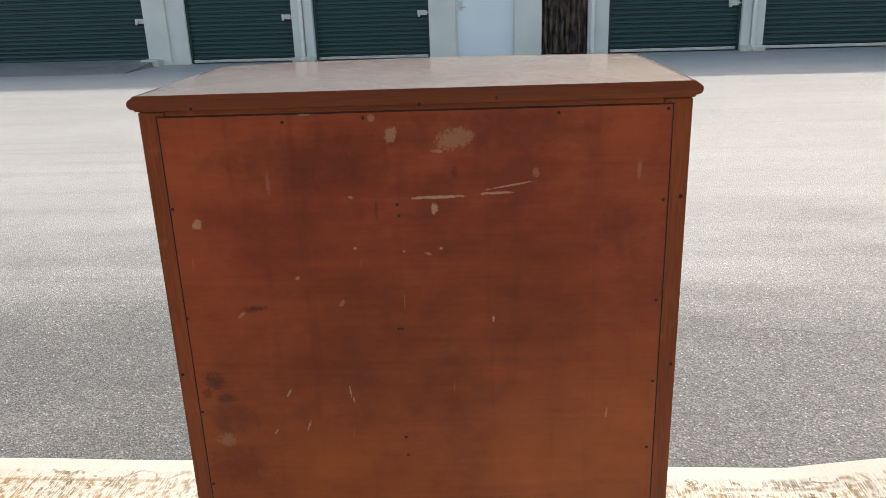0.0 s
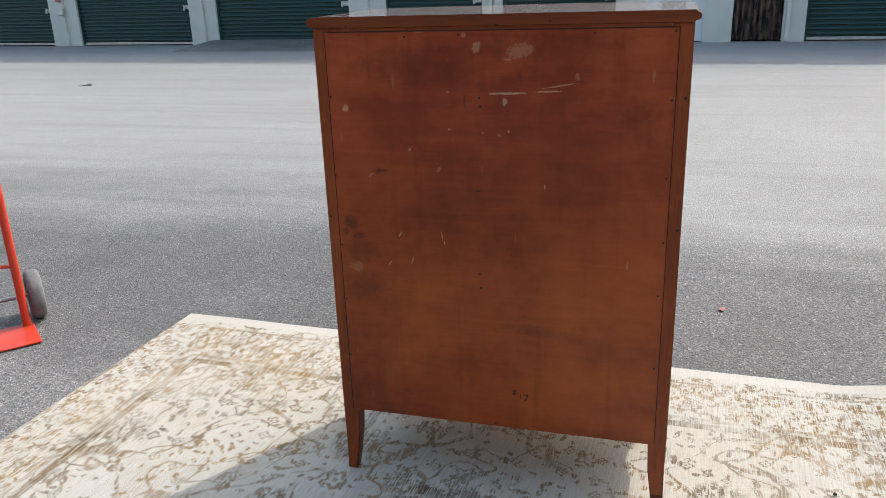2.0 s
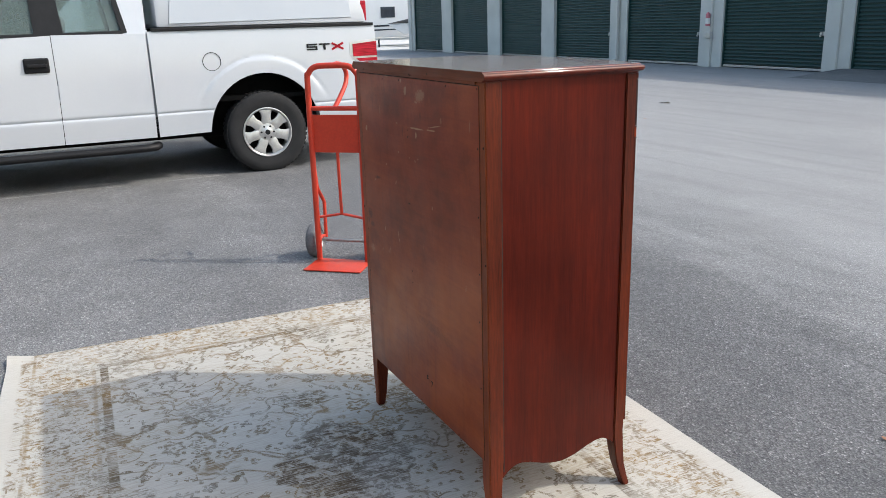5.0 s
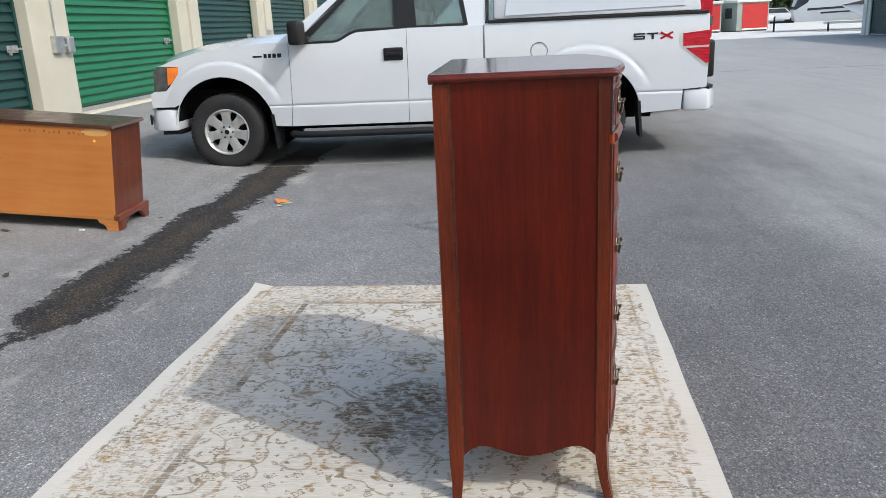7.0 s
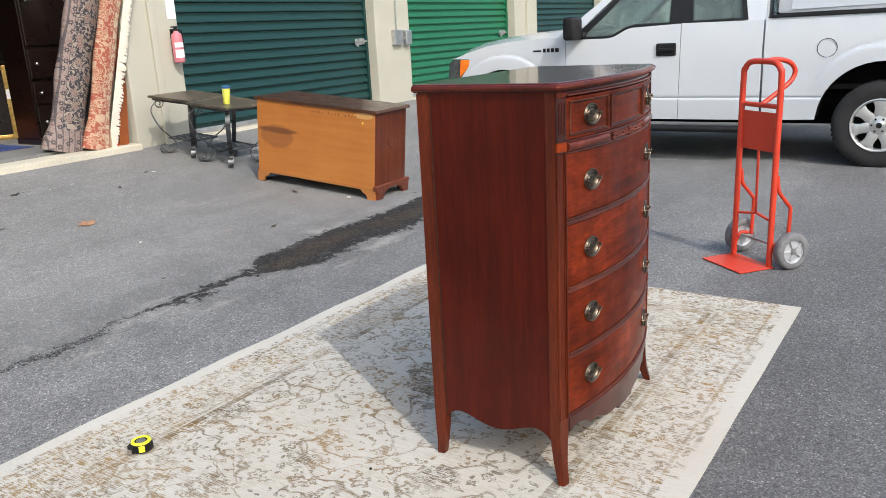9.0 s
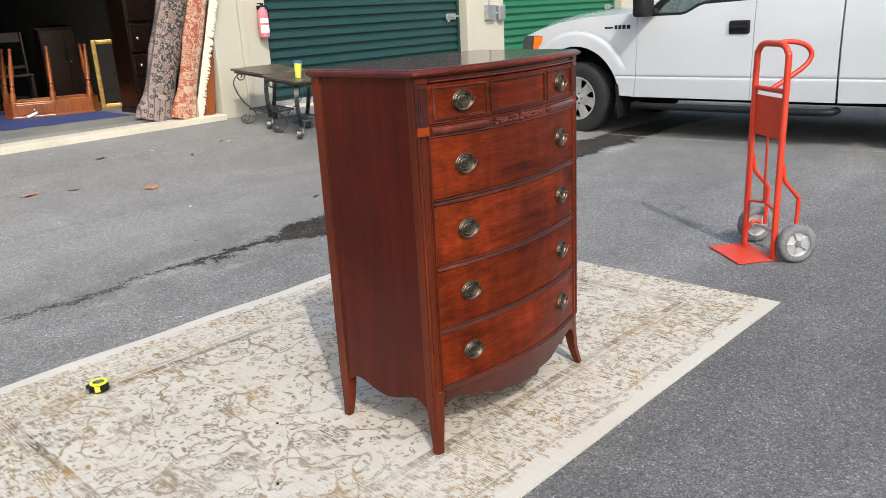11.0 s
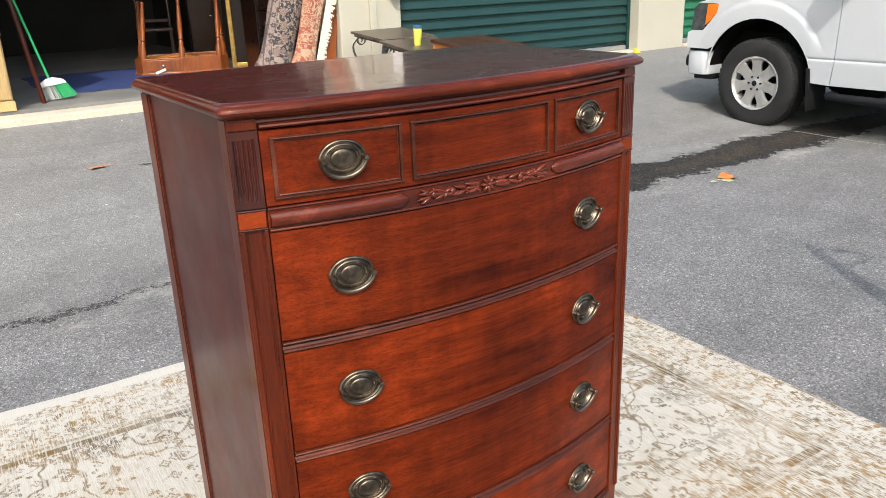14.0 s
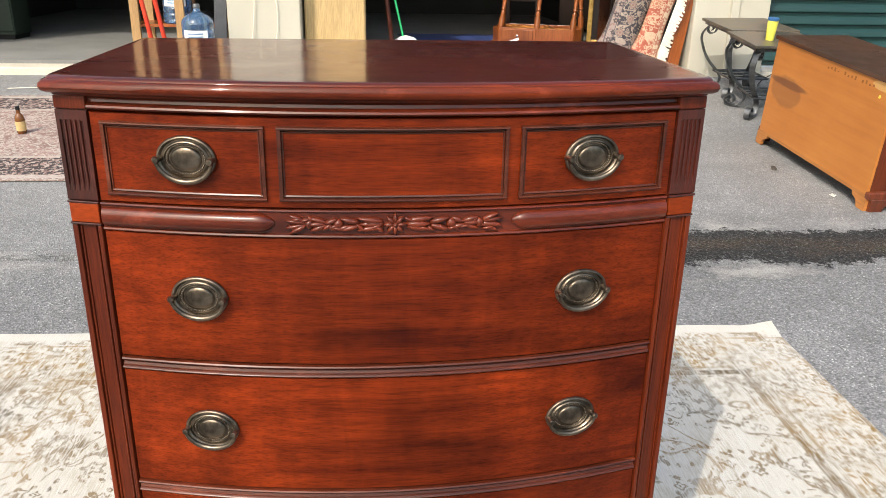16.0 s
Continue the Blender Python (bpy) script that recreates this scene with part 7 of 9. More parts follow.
M_PAPER = surface("white_paper", (0.78, 0.78, 0.76), (0.82, 0.82, 0.8), 5, 0.8)
M_TARP = surface("blue_tarp", (0.030, 0.052, 0.170), (0.042, 0.068, 0.215), 4, 0.7, grain=30, bump=0.02)
M_GREEN_PL = surface("green_plastic", (0.02, 0.38, 0.12), (0.03, 0.46, 0.17), 12, 0.4)
M_SILVER = surface("silver_knob", (0.6, 0.6, 0.58), (0.7, 0.7, 0.68), 14, 0.2, metal=1.0)
M_EXT_RED = surface("faded_extinguisher_red", (0.50, 0.15, 0.18), (0.58, 0.20, 0.23), 9, 0.4)


def roll_axes(foot, top):
    """Along, across and out of the front of a rug stood on end."""
    axis = (Vector(top) - Vector(foot)).normalized()
    side = axis.cross(Vector((0, 1, 0))).normalized()
    side = -side if side.x < 0 else side
    front = side.cross(axis)
    return axis, side, (-front if front.y < 0 else front)


def rolled_pile(name, foot, top, ground, figure, accent, strip, strip_figure, split, hem, size):
    """A knotted rug seen folded: a field of ringed rosettes and vines, a striped border beyond the split, a hem at the foot."""
    n = Nodes(name)
    axis, side, front = roll_axes(foot, top)
    rel = n.add("VectorMath", operation="SUBTRACT")
    n.link(n.coords(), rel.inputs[0])
    rel.inputs[1].default_value = foot
    flat = n.add("CombineXYZ")
    uv = []
    for k, d in enumerate((side, axis)):
        dot = n.add("VectorMath", operation="DOT_PRODUCT")
        n.link(rel.outputs[0], dot.inputs[0])
        dot.inputs[1].default_value = d
        n.link(dot.outputs["Value"], flat.inputs[k])
        uv.append(dot.outputs["Value"])
    v = flat.outputs[0]
    u, along = uv

    def rosettes(scale, wide, petals, shift):
        move_ = n.add("VectorMath", operation="ADD")
        move_.inputs[1].default_value = shift
        n.link(v, move_.inputs[0])
        t = n.add("TexVoronoi", feature="F1")
        t.voronoi_dimensions = "2D"
        t.inputs["Scale"].default_value, t.inputs["Randomness"].default_value = scale, 0.65
        n.link(move_.outputs[0], t.inputs["Vector"])
        d = n.add("VectorMath", operation="SUBTRACT")
        n.link(move_.outputs[0], d.inputs[0])
        n.link(t.outputs["Position"], d.inputs[1])
        xyz = n.add("SeparateXYZ")
        n.link(d.outputs[0], xyz.inputs["Vector"])
        r = n.math("SQRT", n.math("ADD", n.math("MULTIPLY", xyz.outputs[0], xyz.outputs[0]), n.math("MULTIPLY", xyz.outputs[1], xyz.outputs[1])))
        lobes = n.math("ADD", 0.82, n.math("MULTIPLY", n.math("COSINE", n.math("MULTIPLY", n.math("ARCTAN2", xyz.outputs[1], xyz.outputs[0]), petals)), 0.18))
        return n.math("DIVIDE", r, n.math("MULTIPLY", lobes, wide))
    warp = n.noise(v, 1.0 / size, 2)
    vine = n.ramp(n.math("ABSOLUTE", n.math("SUBTRACT", n.noise(v, 0.62 / size, 2, 0.5, 1.2), 0.5)), [(0.016, 1.0), (0.034, 0.0)])
    bits = n.ramp(n.noise(v, 3.2 / size, 2), [(0.56, 0.0), (0.60, 0.85)])
    big, small = rosettes(0.62 / size, size * 0.52, 8, (0.3, 0.1, 0)), rosettes(1.5 / size, size * 0.20, 5, (1.1, 0.7, 0))
    ring = n.ramp(big, [(0.30, 0.0), (0.36, 1.0), (0.50, 1.0), (0.56, 0.0), (0.80, 0.0), (0.86, 1.0), (0.98, 1.0), (1.0, 0.0)])
    dots = n.ramp(small, [(0.4, 0.0), (0.5, 1.0), (0.9, 1.0), (1.0, 0.0)])
    free = n.math("GREATER_THAN", big, 1.08)
    field = n.mix(n.math("MULTIPLY", n.math("MAXIMUM", n.math("MAXIMUM", vine, dots), bits), free), ground, figure)
    field = n.mix(n.ramp(big, [(0.96, 1.0), (1.0, 0.0)]), field, accent)
    field = n.mix(ring, field, figure)
    edge_big = rosettes(1.0 / size, size * 0.36, 6, (0.5, 0.9, 0))
    edge_ = n.mix(n.ramp(edge_big, [(0.30, 0.0), (0.36, 1.0), (0.80, 1.0), (1.0, 0.0)]), n.mix(bits, strip, accent), strip_figure)
    lines = n.math("ABSOLUTE", n.math("SUBTRACT", n.math("FRACT", n.math("MULTIPLY", n.math("SUBTRACT", u, split), 16.0)), 0.5))
    edge_ = n.mix(n.ramp(lines, [(0.40, 0.0), (0.43, 0.8)]), edge_, ground)
    beyond = n.math("GREATER_THAN" if split > 0 else "LESS_THAN", n.math("ADD", u, n.math("MULTIPLY", n.math("SUBTRACT", warp, 0.5), 0.02)), split)
    below = n.math("LESS_THAN", along, hem)
    col = n.mix(n.math("MAXIMUM", beyond, below), field, edge_)
    worn = n.ramp(n.noise(v, 70, 4, 0.7), [(0.32, 0.35), (0.60, 0.0)])
    col = n.mix(worn, col, n.mix(0.5, figure, ground))
    col = n.mix(0.25, col, n.ramp(n.noise(v, 170, 2), [(0.3, 0.2), (0.7, 0.8)]), "OVERLAY")
    return n.done(col, 0.95, n.bump(n.noise(v, 200, 2), 0.4, 0.004), spec=0.1)


def rolled_rug(name, foot, top, wide, thick, material, label, fringe_side=0):
    """A rug folded lengthways and stood on end, leaning."""
    a, b = Vector(foot), Vector(top)
    axis, side, front = roll_axes(foot, top)
    n, m = 22, 16
    bm = bmesh.new()
    rings = []
    L = (b - a).length
    for i in range(n + 1):
        t = i / n
        bulge = 1 + 0.42 * max(0, 1 - t * 7) ** 0.7 + 0.04 * math.sin(t * 17)
        sag = 0.03 * math.sin(math.pi * t)
        ring = []
        for k in range(m):
            ang = 2 * math.pi * k / m
            u, w = math.cos(ang), math.sin(ang)
            flat = math.copysign(abs(w) ** 0.6, w)
            wob = 1 + 0.06 * noise.noise((t * 6, k * 0.5, wide * 10))
            ring.append(bm.verts.new(a + axis * (L * t) + side * (u * wide / 2 * bulge * wob) + front * (flat * thick / 2 * bulge * wob - sag)))
        rings.append(ring)
    for p, q in zip(rings, rings[1:]):
        for k in range(m):
            bm.faces.new((p[k], p[(k + 1) % m], q[(k + 1) % m], q[k]))
    bm.faces.new(rings[0])
    bm.faces.new(rings[-1])
    rug = thing(name, Matrix.Identity(4), label, "rug", "rolled rugs in the open unit")
    part("roll", bm, material, rug, smooth=60)
    if fringe_side:
        fr = bmesh.new()
        for i in range(260):
            t = 0.01 + 0.97 * i / 260
            base = a + axis * (L * t) + side * (fringe_side * wide / 2 * 0.97) + front * (thick * 0.30)
            ln = 0.065 + 0.045 * random.random()
            tip = base + side * (fringe_side * ln) - axis * (0.01 + 0.025 * random.random()) + front * 0.01 * random.uniform(-1, 1)
            wd = axis * 0.015
            q = [fr.verts.new(c) for c in (base - wd, base + wd, tip + wd * 0.5, tip - wd * 0.5)]
            fr.faces.new(q)
        thicken(fr, 0.004)
        tagged(part("fringe", fr, M_FRINGE, rug, "cream knotted fringe"), kind="stuff")
    return rug


def turned_leg(height, r=0.022):
    return lathe([(0.0, 0.0), (r * 0.55, 0.0), (r * 0.75, height * 0.03), (r * 0.5, height * 0.06), (r * 0.6, height * 0.10), (r * 1.0, height * 0.42), (r * 0.75, height * 0.60), (r * 0.95, height * 0.63), (r * 0.55, height * 0.66), (r * 0.95, height * 0.70), (r * 0.7, height * 0.74), (r * 1.15, height * 0.80), (r * 1.15, height), (0.0, height)], 14)


def unit_a():
    foot, top = (-2.31, -6.16, FLOOR - 0.03), (-2.77, -6.06, 1.95)
    pile = rolled_pile("dark_persian_pile", foot, top, (0.042, 0.042, 0.055), (0.34, 0.28, 0.235), (0.20, 0.115, 0.105), (0.27, 0.215, 0.195), (0.065, 0.055, 0.06), 0.100, 0.24, 0.085)
    rolled_rug("rolled_rug", foot, top, 0.35, 0.17, pile, "dark floral rolled rug leaning in an open unit", 0.0)
    foot, top = (-2.55, -5.98, S_Z + 0.06), (-3.01, -5.80, 2.3)
    pile = rolled_pile("red_persian_pile", foot, top, (0.32, 0.085, 0.058), (0.50, 0.36, 0.25), (0.34, 0.13, 0.085), (0.54, 0.43, 0.30), (0.36, 0.15, 0.11), -0.030, 0.0, 0.105)
    rolled_rug("rolled_rug", foot, top, 0.22, 0.11, pile, "red patterned rolled rug with cream fringe, leaning", -1)
    # a shaped table upside down on the floor, its turned legs in the air
    t = thing("upturned_table", pose(-1.91, -7.80, FLOOR, 0, 0, -19), "orange-brown wooden table lying upside down on a tarp", "table")
    shape = [(-0.42, -0.02), (0.0, 0.03), (0.44, -0.02), (0.52, -0.14), (0.52, -0.50), (0.42, -0.62), (-0.42, -0.62), (-0.50, -0.50), (-0.50, -0.14)]
    part("tabletop", prism([(x * 1.05, (y + 0.31) * 1.07 - 0.31) for x, y in shape][::-1], 0.024, "z", 0.004, 0.006), M_BROWNWOOD, t)
    for (xa, ya), (xb, yb) in zip(shape, shape[1:] + shape[:1]):
        long = math.hypot(xb - xa, yb - ya)
        side_ = part("apron", box(-long / 2, long / 2, -0.011, 0.011, 0.028, 0.185, 0.003), M_BROWNWOOD, t)
        side_.matrix_basis = pose((xa + xb) / 2, (ya + yb) / 2, 0, 0, 0, math.degrees(math.atan2(yb - ya, xb - xa)))
    drawer = part("drawer", move(box(0.03, 0.40, 0.011, 0.020, 0.050, 0.165, 0.003), pose(0, 0.03, 0, 0, 0, -6.5)), M_BROWNWOOD, t)
    part("knob", move(lathe([(0.0, 0.030), (0.013, 0.028), (0.017, 0.018), (0.008, 0.010), (0.007, 0.0)], 12, "y"), pose(0.215, 0.022, 0.10)), M_SILVER, drawer, "pale round knob", smooth=60)
    for x, y, ax, ay in ((0.43, -0.04, 3, -7), (0.0, 0.0, 4, -3), (-0.41, -0.04, 3, -4), (0.49, -0.50, -4, -5), (-0.47, -0.52, -3, 3)):
        leg = part("leg", move(turned_leg(0.66, 0.030), pose(0, 0, 0.66, 180)), M_BROWNWOOD, t, "turned leg pointing up", smooth=40)
        leg.matrix_basis = pose(x, y, 0.150, ax, ay, 0)
    for xa, ya, xb, yb in ((-0.42, -0.10, 0.36, -0.54), (-0.20, -0.05, -0.05, -0.58), (0.12, -0.05, 0.42, -0.50)):
        rail = part("rail", box(0.0, math.hypot(xb - xa, yb - ya), -0.025, 0.025, 0.160, 0.182, 0.003), M_PINE, t, "pale inner rail")
        rail.matrix_basis = pose(xa, ya, 0, 0, 0, math.degrees(math.atan2(yb - ya, xb - xa)))
    part("tag", move(box(-0.06, 0.06, -0.002, 0.002, -0.014, 0.014), pose(0.25, 0.036, 0.045, 0, 20, 0)), M_PAPER, t, "white paper tag")
    # gilt frames against the dark chest, one inside the other
    f = thing("gilt_frame", pose(-2.69, -7.90, FLOOR, 0, 0, -28), "narrow gilt picture frame with a white tag, leaning", "frame")
    for x0, x1, z0, z1 in ((-0.15, -0.095, 0, 0.84), (0.095, 0.15, 0, 0.84), (-0.095, 0.095, 0.0, 0.055), (-0.095, 0.095, 0.785, 0.84)):
        bar = part("frame_bar", box(x0, x1, -0.015, 0.016, z0, z1, 0.008), M_GOLD, f)
        part("bead", box(x0 + 0.018, x1 - 0.018, 0.016, 0.024, z0 + 0.018, z1 - 0.018, 0.003), M_GOLD, bar)
    part("backing", box(-0.11, 0.11, -0.012, -0.006, 0.03, 0.81), M_DARKWOOD, f)
    part("tag", box(-0.145, -0.10, 0.026, 0.028, 0.46, 0.57), M_PAPER, f, "white paper tag")
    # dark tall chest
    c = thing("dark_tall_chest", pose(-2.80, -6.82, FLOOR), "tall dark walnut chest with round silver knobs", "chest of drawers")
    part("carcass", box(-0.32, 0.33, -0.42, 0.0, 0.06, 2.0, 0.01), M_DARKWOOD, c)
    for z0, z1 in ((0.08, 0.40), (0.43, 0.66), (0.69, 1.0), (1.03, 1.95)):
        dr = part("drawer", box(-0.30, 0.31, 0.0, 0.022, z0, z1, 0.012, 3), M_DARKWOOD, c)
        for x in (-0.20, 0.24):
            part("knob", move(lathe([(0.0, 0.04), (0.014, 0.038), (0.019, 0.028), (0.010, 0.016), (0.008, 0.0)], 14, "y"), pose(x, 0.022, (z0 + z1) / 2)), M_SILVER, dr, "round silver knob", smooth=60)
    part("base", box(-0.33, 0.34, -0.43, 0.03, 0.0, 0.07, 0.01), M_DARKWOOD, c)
    # brown furniture further in; the colour itself is darkened for the shade there
    shade_wood = wood("shade_darkened_brown_wood", (0.014, 0.004, 0.0016), (0.045, 0.013, 0.0045), "z", 0.35, 0.3, 0.15)
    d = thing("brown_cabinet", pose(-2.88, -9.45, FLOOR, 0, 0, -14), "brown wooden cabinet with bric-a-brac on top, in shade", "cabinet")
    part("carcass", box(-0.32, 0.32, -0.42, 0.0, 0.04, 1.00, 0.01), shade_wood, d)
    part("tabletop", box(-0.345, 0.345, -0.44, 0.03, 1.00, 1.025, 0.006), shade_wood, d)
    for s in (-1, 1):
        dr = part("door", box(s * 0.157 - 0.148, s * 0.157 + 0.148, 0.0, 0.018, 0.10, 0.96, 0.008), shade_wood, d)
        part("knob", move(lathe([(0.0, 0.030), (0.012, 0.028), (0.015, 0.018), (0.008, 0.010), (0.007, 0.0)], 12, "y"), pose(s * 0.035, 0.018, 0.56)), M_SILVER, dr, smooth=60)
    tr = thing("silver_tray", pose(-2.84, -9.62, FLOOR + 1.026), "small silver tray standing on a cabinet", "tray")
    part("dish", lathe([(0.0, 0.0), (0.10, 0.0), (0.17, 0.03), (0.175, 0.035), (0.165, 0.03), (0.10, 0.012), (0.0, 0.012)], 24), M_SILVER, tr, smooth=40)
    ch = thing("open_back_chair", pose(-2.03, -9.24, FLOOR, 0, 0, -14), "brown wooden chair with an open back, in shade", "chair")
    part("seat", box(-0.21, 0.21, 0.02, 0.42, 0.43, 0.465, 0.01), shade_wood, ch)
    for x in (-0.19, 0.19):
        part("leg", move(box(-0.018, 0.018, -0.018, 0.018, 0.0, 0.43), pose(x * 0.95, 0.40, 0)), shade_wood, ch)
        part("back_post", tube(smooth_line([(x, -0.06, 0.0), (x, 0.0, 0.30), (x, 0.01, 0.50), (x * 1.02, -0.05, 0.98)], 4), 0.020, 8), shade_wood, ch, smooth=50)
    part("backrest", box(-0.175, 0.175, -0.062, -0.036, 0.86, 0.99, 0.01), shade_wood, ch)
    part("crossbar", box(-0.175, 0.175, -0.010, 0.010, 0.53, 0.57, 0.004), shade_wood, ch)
    # blue tarp on the floor
    bm = bmesh.new()
    nx, ny = 26, 20
    g_ = [[bm.verts.new((-2.35 + 2.0 * i / nx + 0.1 * noise.noise((j * 0.4, 3, 0)), -9.0 + 2.25 * j / ny - 0.25 * (i / nx) * (j / ny) + 0.08 * noise.noise((i * 0.4, 7, 0)), FLOOR + 0.006 + 0.005 * max(0, noise.noise((i * 0.35, j * 0.35, 2))))) for i in range(nx + 1)] for j in range(ny + 1)]
    for j in range(ny):
        for i in range(nx):
            bm.faces.new((g_[j][i], g_[j][i + 1], g_[j + 1][i + 1], g_[j + 1][i]))
    thicken(bm, 0.003)
    tagged(link_mesh("tarp", bm, M_TARP, smooth=60), "crumpled blue tarp spread on the unit floor", "tarp")
    # pale oak wardrobe just inside
    w = thing("oak_wardrobe", pose(0.32, -6.12, FLOOR), "pale oak wardrobe standing just inside the unit", "wardrobe")
    part("carcass", box(-0.27, 0.29, -0.52, -0.002, 0.0, 2.05, 0.004), M_PALEWOOD, w)
    part("plinth", box(-0.28, 0.295, -0.5, 0.016, 0.0, 0.085, 0.006), M_PALEWOOD, w)
    part("door", box(-0.26, 0.28, 0.0, 0.02, 0.10, 0.62, 0.006), M_PALEWOOD, w)
    part("door", box(-0.26, 0.28, 0.0, 0.02, 0.66, 1.98, 0.006), M_PALEWOOD, w)
    part("moulding", box(-0.275, 0.292, 0.0, 0.032, 0.622, 0.658, 0.008), M_PALEWOOD, w)
    # dark pole and broom
    p = thing("dark_pole", Matrix.Identity(4), "dark wooden pole leaning at the wardrobe", "pole")
    part("pole", tube([(-0.22, -6.42, FLOOR), (-0.02, -6.52, 2.1)], 0.022, 8), M_MAHOG_DARK, p)
    b = thing("broom", pose(-0.36, -6.55, FLOOR, 0, 13, -8), "angle broom with green handle and white cap, leaning", "broom")
    part("handle", tube([(0, 0, 0.20), (0, 0, 1.45)], 0.0115, 10), M_GREEN_PL, b, "green handle", smooth=60)
    part("cap", prism([(-0.13, 0.13), (-0.11, 0.17), (-0.03, 0.21), (0.03, 0.21), (0.09, 0.19), (0.10, 0.15)], 0.05, "y", -0.025, 0.010), M_PAPER, b, "white plastic cap", smooth=35)
    clear = surface("clear_bristle_plastic", (0.42, 0.45, 0.43), (0.52, 0.55, 0.53), 12, 0.4)
    for half, mat, label in ((0, M_GREEN_PL, "green bristles"), (1, clear, "greyish clear bristles")):
        br = bmesh.new()
        for i in range(90):
            u = 0.5 * half + 0.5 * random.random()
            x0, x1 = -0.12 + 0.21 * u, -0.17 + 0.28 * u
            y0, y1 = random.uniform(-0.02, 0.02), random.uniform(-0.035, 0.035)
            k = 0.0016
            z1 = 0.0 + 0.03 * u * u
            br.faces.new([br.verts.new(c) for c in ((x0 - k, y0, 0.15), (x0 + k, y0, 0.15), (x1 + k, y1, z1), (x1 - k, y1, z1))])
        thicken(br, 0.003)
        tagged(part("bristles", br, mat, b, label), kind="stuff")
    # clutter behind the jamb
    k = thing("wooden_board", pose(-2.86, -5.965, S_Z + 0.062, 0, -8, 6), "brown board leaning behind the jamb", "board")
    part("board", box(-0.06, 0.06, -0.015, 0.015, 0, 1.25, 0.004), M_BROWNWOOD, k)
    r = thing("red_cloth", pose(-2.75, -6.02, S_Z + 0.061), "small crumpled red cloth on the sill", "cloth")
    rb_ = bmesh.new()
    bmesh.ops.create_icosphere(rb_, subdivisions=3, radius=1)
    for v in rb_.verts:
        v.co *= 1 + 0.25 * noise.noise(v.co * 2)
        v.co = Vector((v.co.x * 0.10, v.co.y * 0.06, max(0, v.co.z) * 0.06))
    part("cloth", rb_, M_RED, r, smooth=60)
    gs = thing("green_strap", Matrix.Identity(4), "green strap hanging between the rolled rugs", "strap")
    part("strap", tube(smooth_line([(-2.47, -6.2, 0.58), (-2.45, -6.14, 0.50), (-2.49, -6.10, FLOOR - 0.01), (-2.40, -6.08, FLOOR - 0.015)], 5), 0.014, 6, 0.4), M_GREEN_PL, gs)


M_JUG = surface("blue_bottle_plastic", (0.17, 0.38, 0.72), (0.24, 0.46, 0.79), 9, 0.08, rough_to=0.1, bump=0.0, coat=0.6, coat_rough=0.03, speck=0.05)
M_JUG.node_tree.nodes["Principled BSDF"].inputs["Transmission Weight"].default_value = 0.85


def water_jug(m, label):
    j = thing("water_jug", m, label, "water jug", "water jugs")
    prof = [(0.0, 0.0), (0.125, 0.0), (0.136, 0.012)]
    for k in range(5):
        z = 0.03 + k * 0.058
        prof += [(0.136, z), (0.131, z + 0.006), (0.131, z + 0.012), (0.136, z + 0.018)]
    prof += [(0.136, 0.32), (0.128, 0.35), (0.095, 0.385), (0.045, 0.41), (0.030, 0.43), (0.028, 0.455)]
    part("bottle", lathe(prof, 32), M_JUG, j, "translucent blue ribbed bottle", smooth=40)
    part("cap", lathe([(0.0, 0.485), (0.027, 0.485), (0.031, 0.48), (0.031, 0.45)], 20), M_LENS, j, "pale cap", smooth=40)
    part("label", lathe([(0.1375, 0.16), (0.1382, 0.165), (0.1382, 0.265), (0.1375, 0.27)], 14, arc=90), M_PAPER, j, "pale paper label with unreadable bars").rotation_euler = (0, 0, radians(45))
    for z in (0.185, 0.21, 0.235):
        part("bar", lathe([(0.1386, z), (0.139, z + 0.001), (0.139, z + 0.012), (0.1386, z + 0.013)], 10, arc=55), M_JUG, j).rotation_euler = (0, 0, radians(62))
    return j


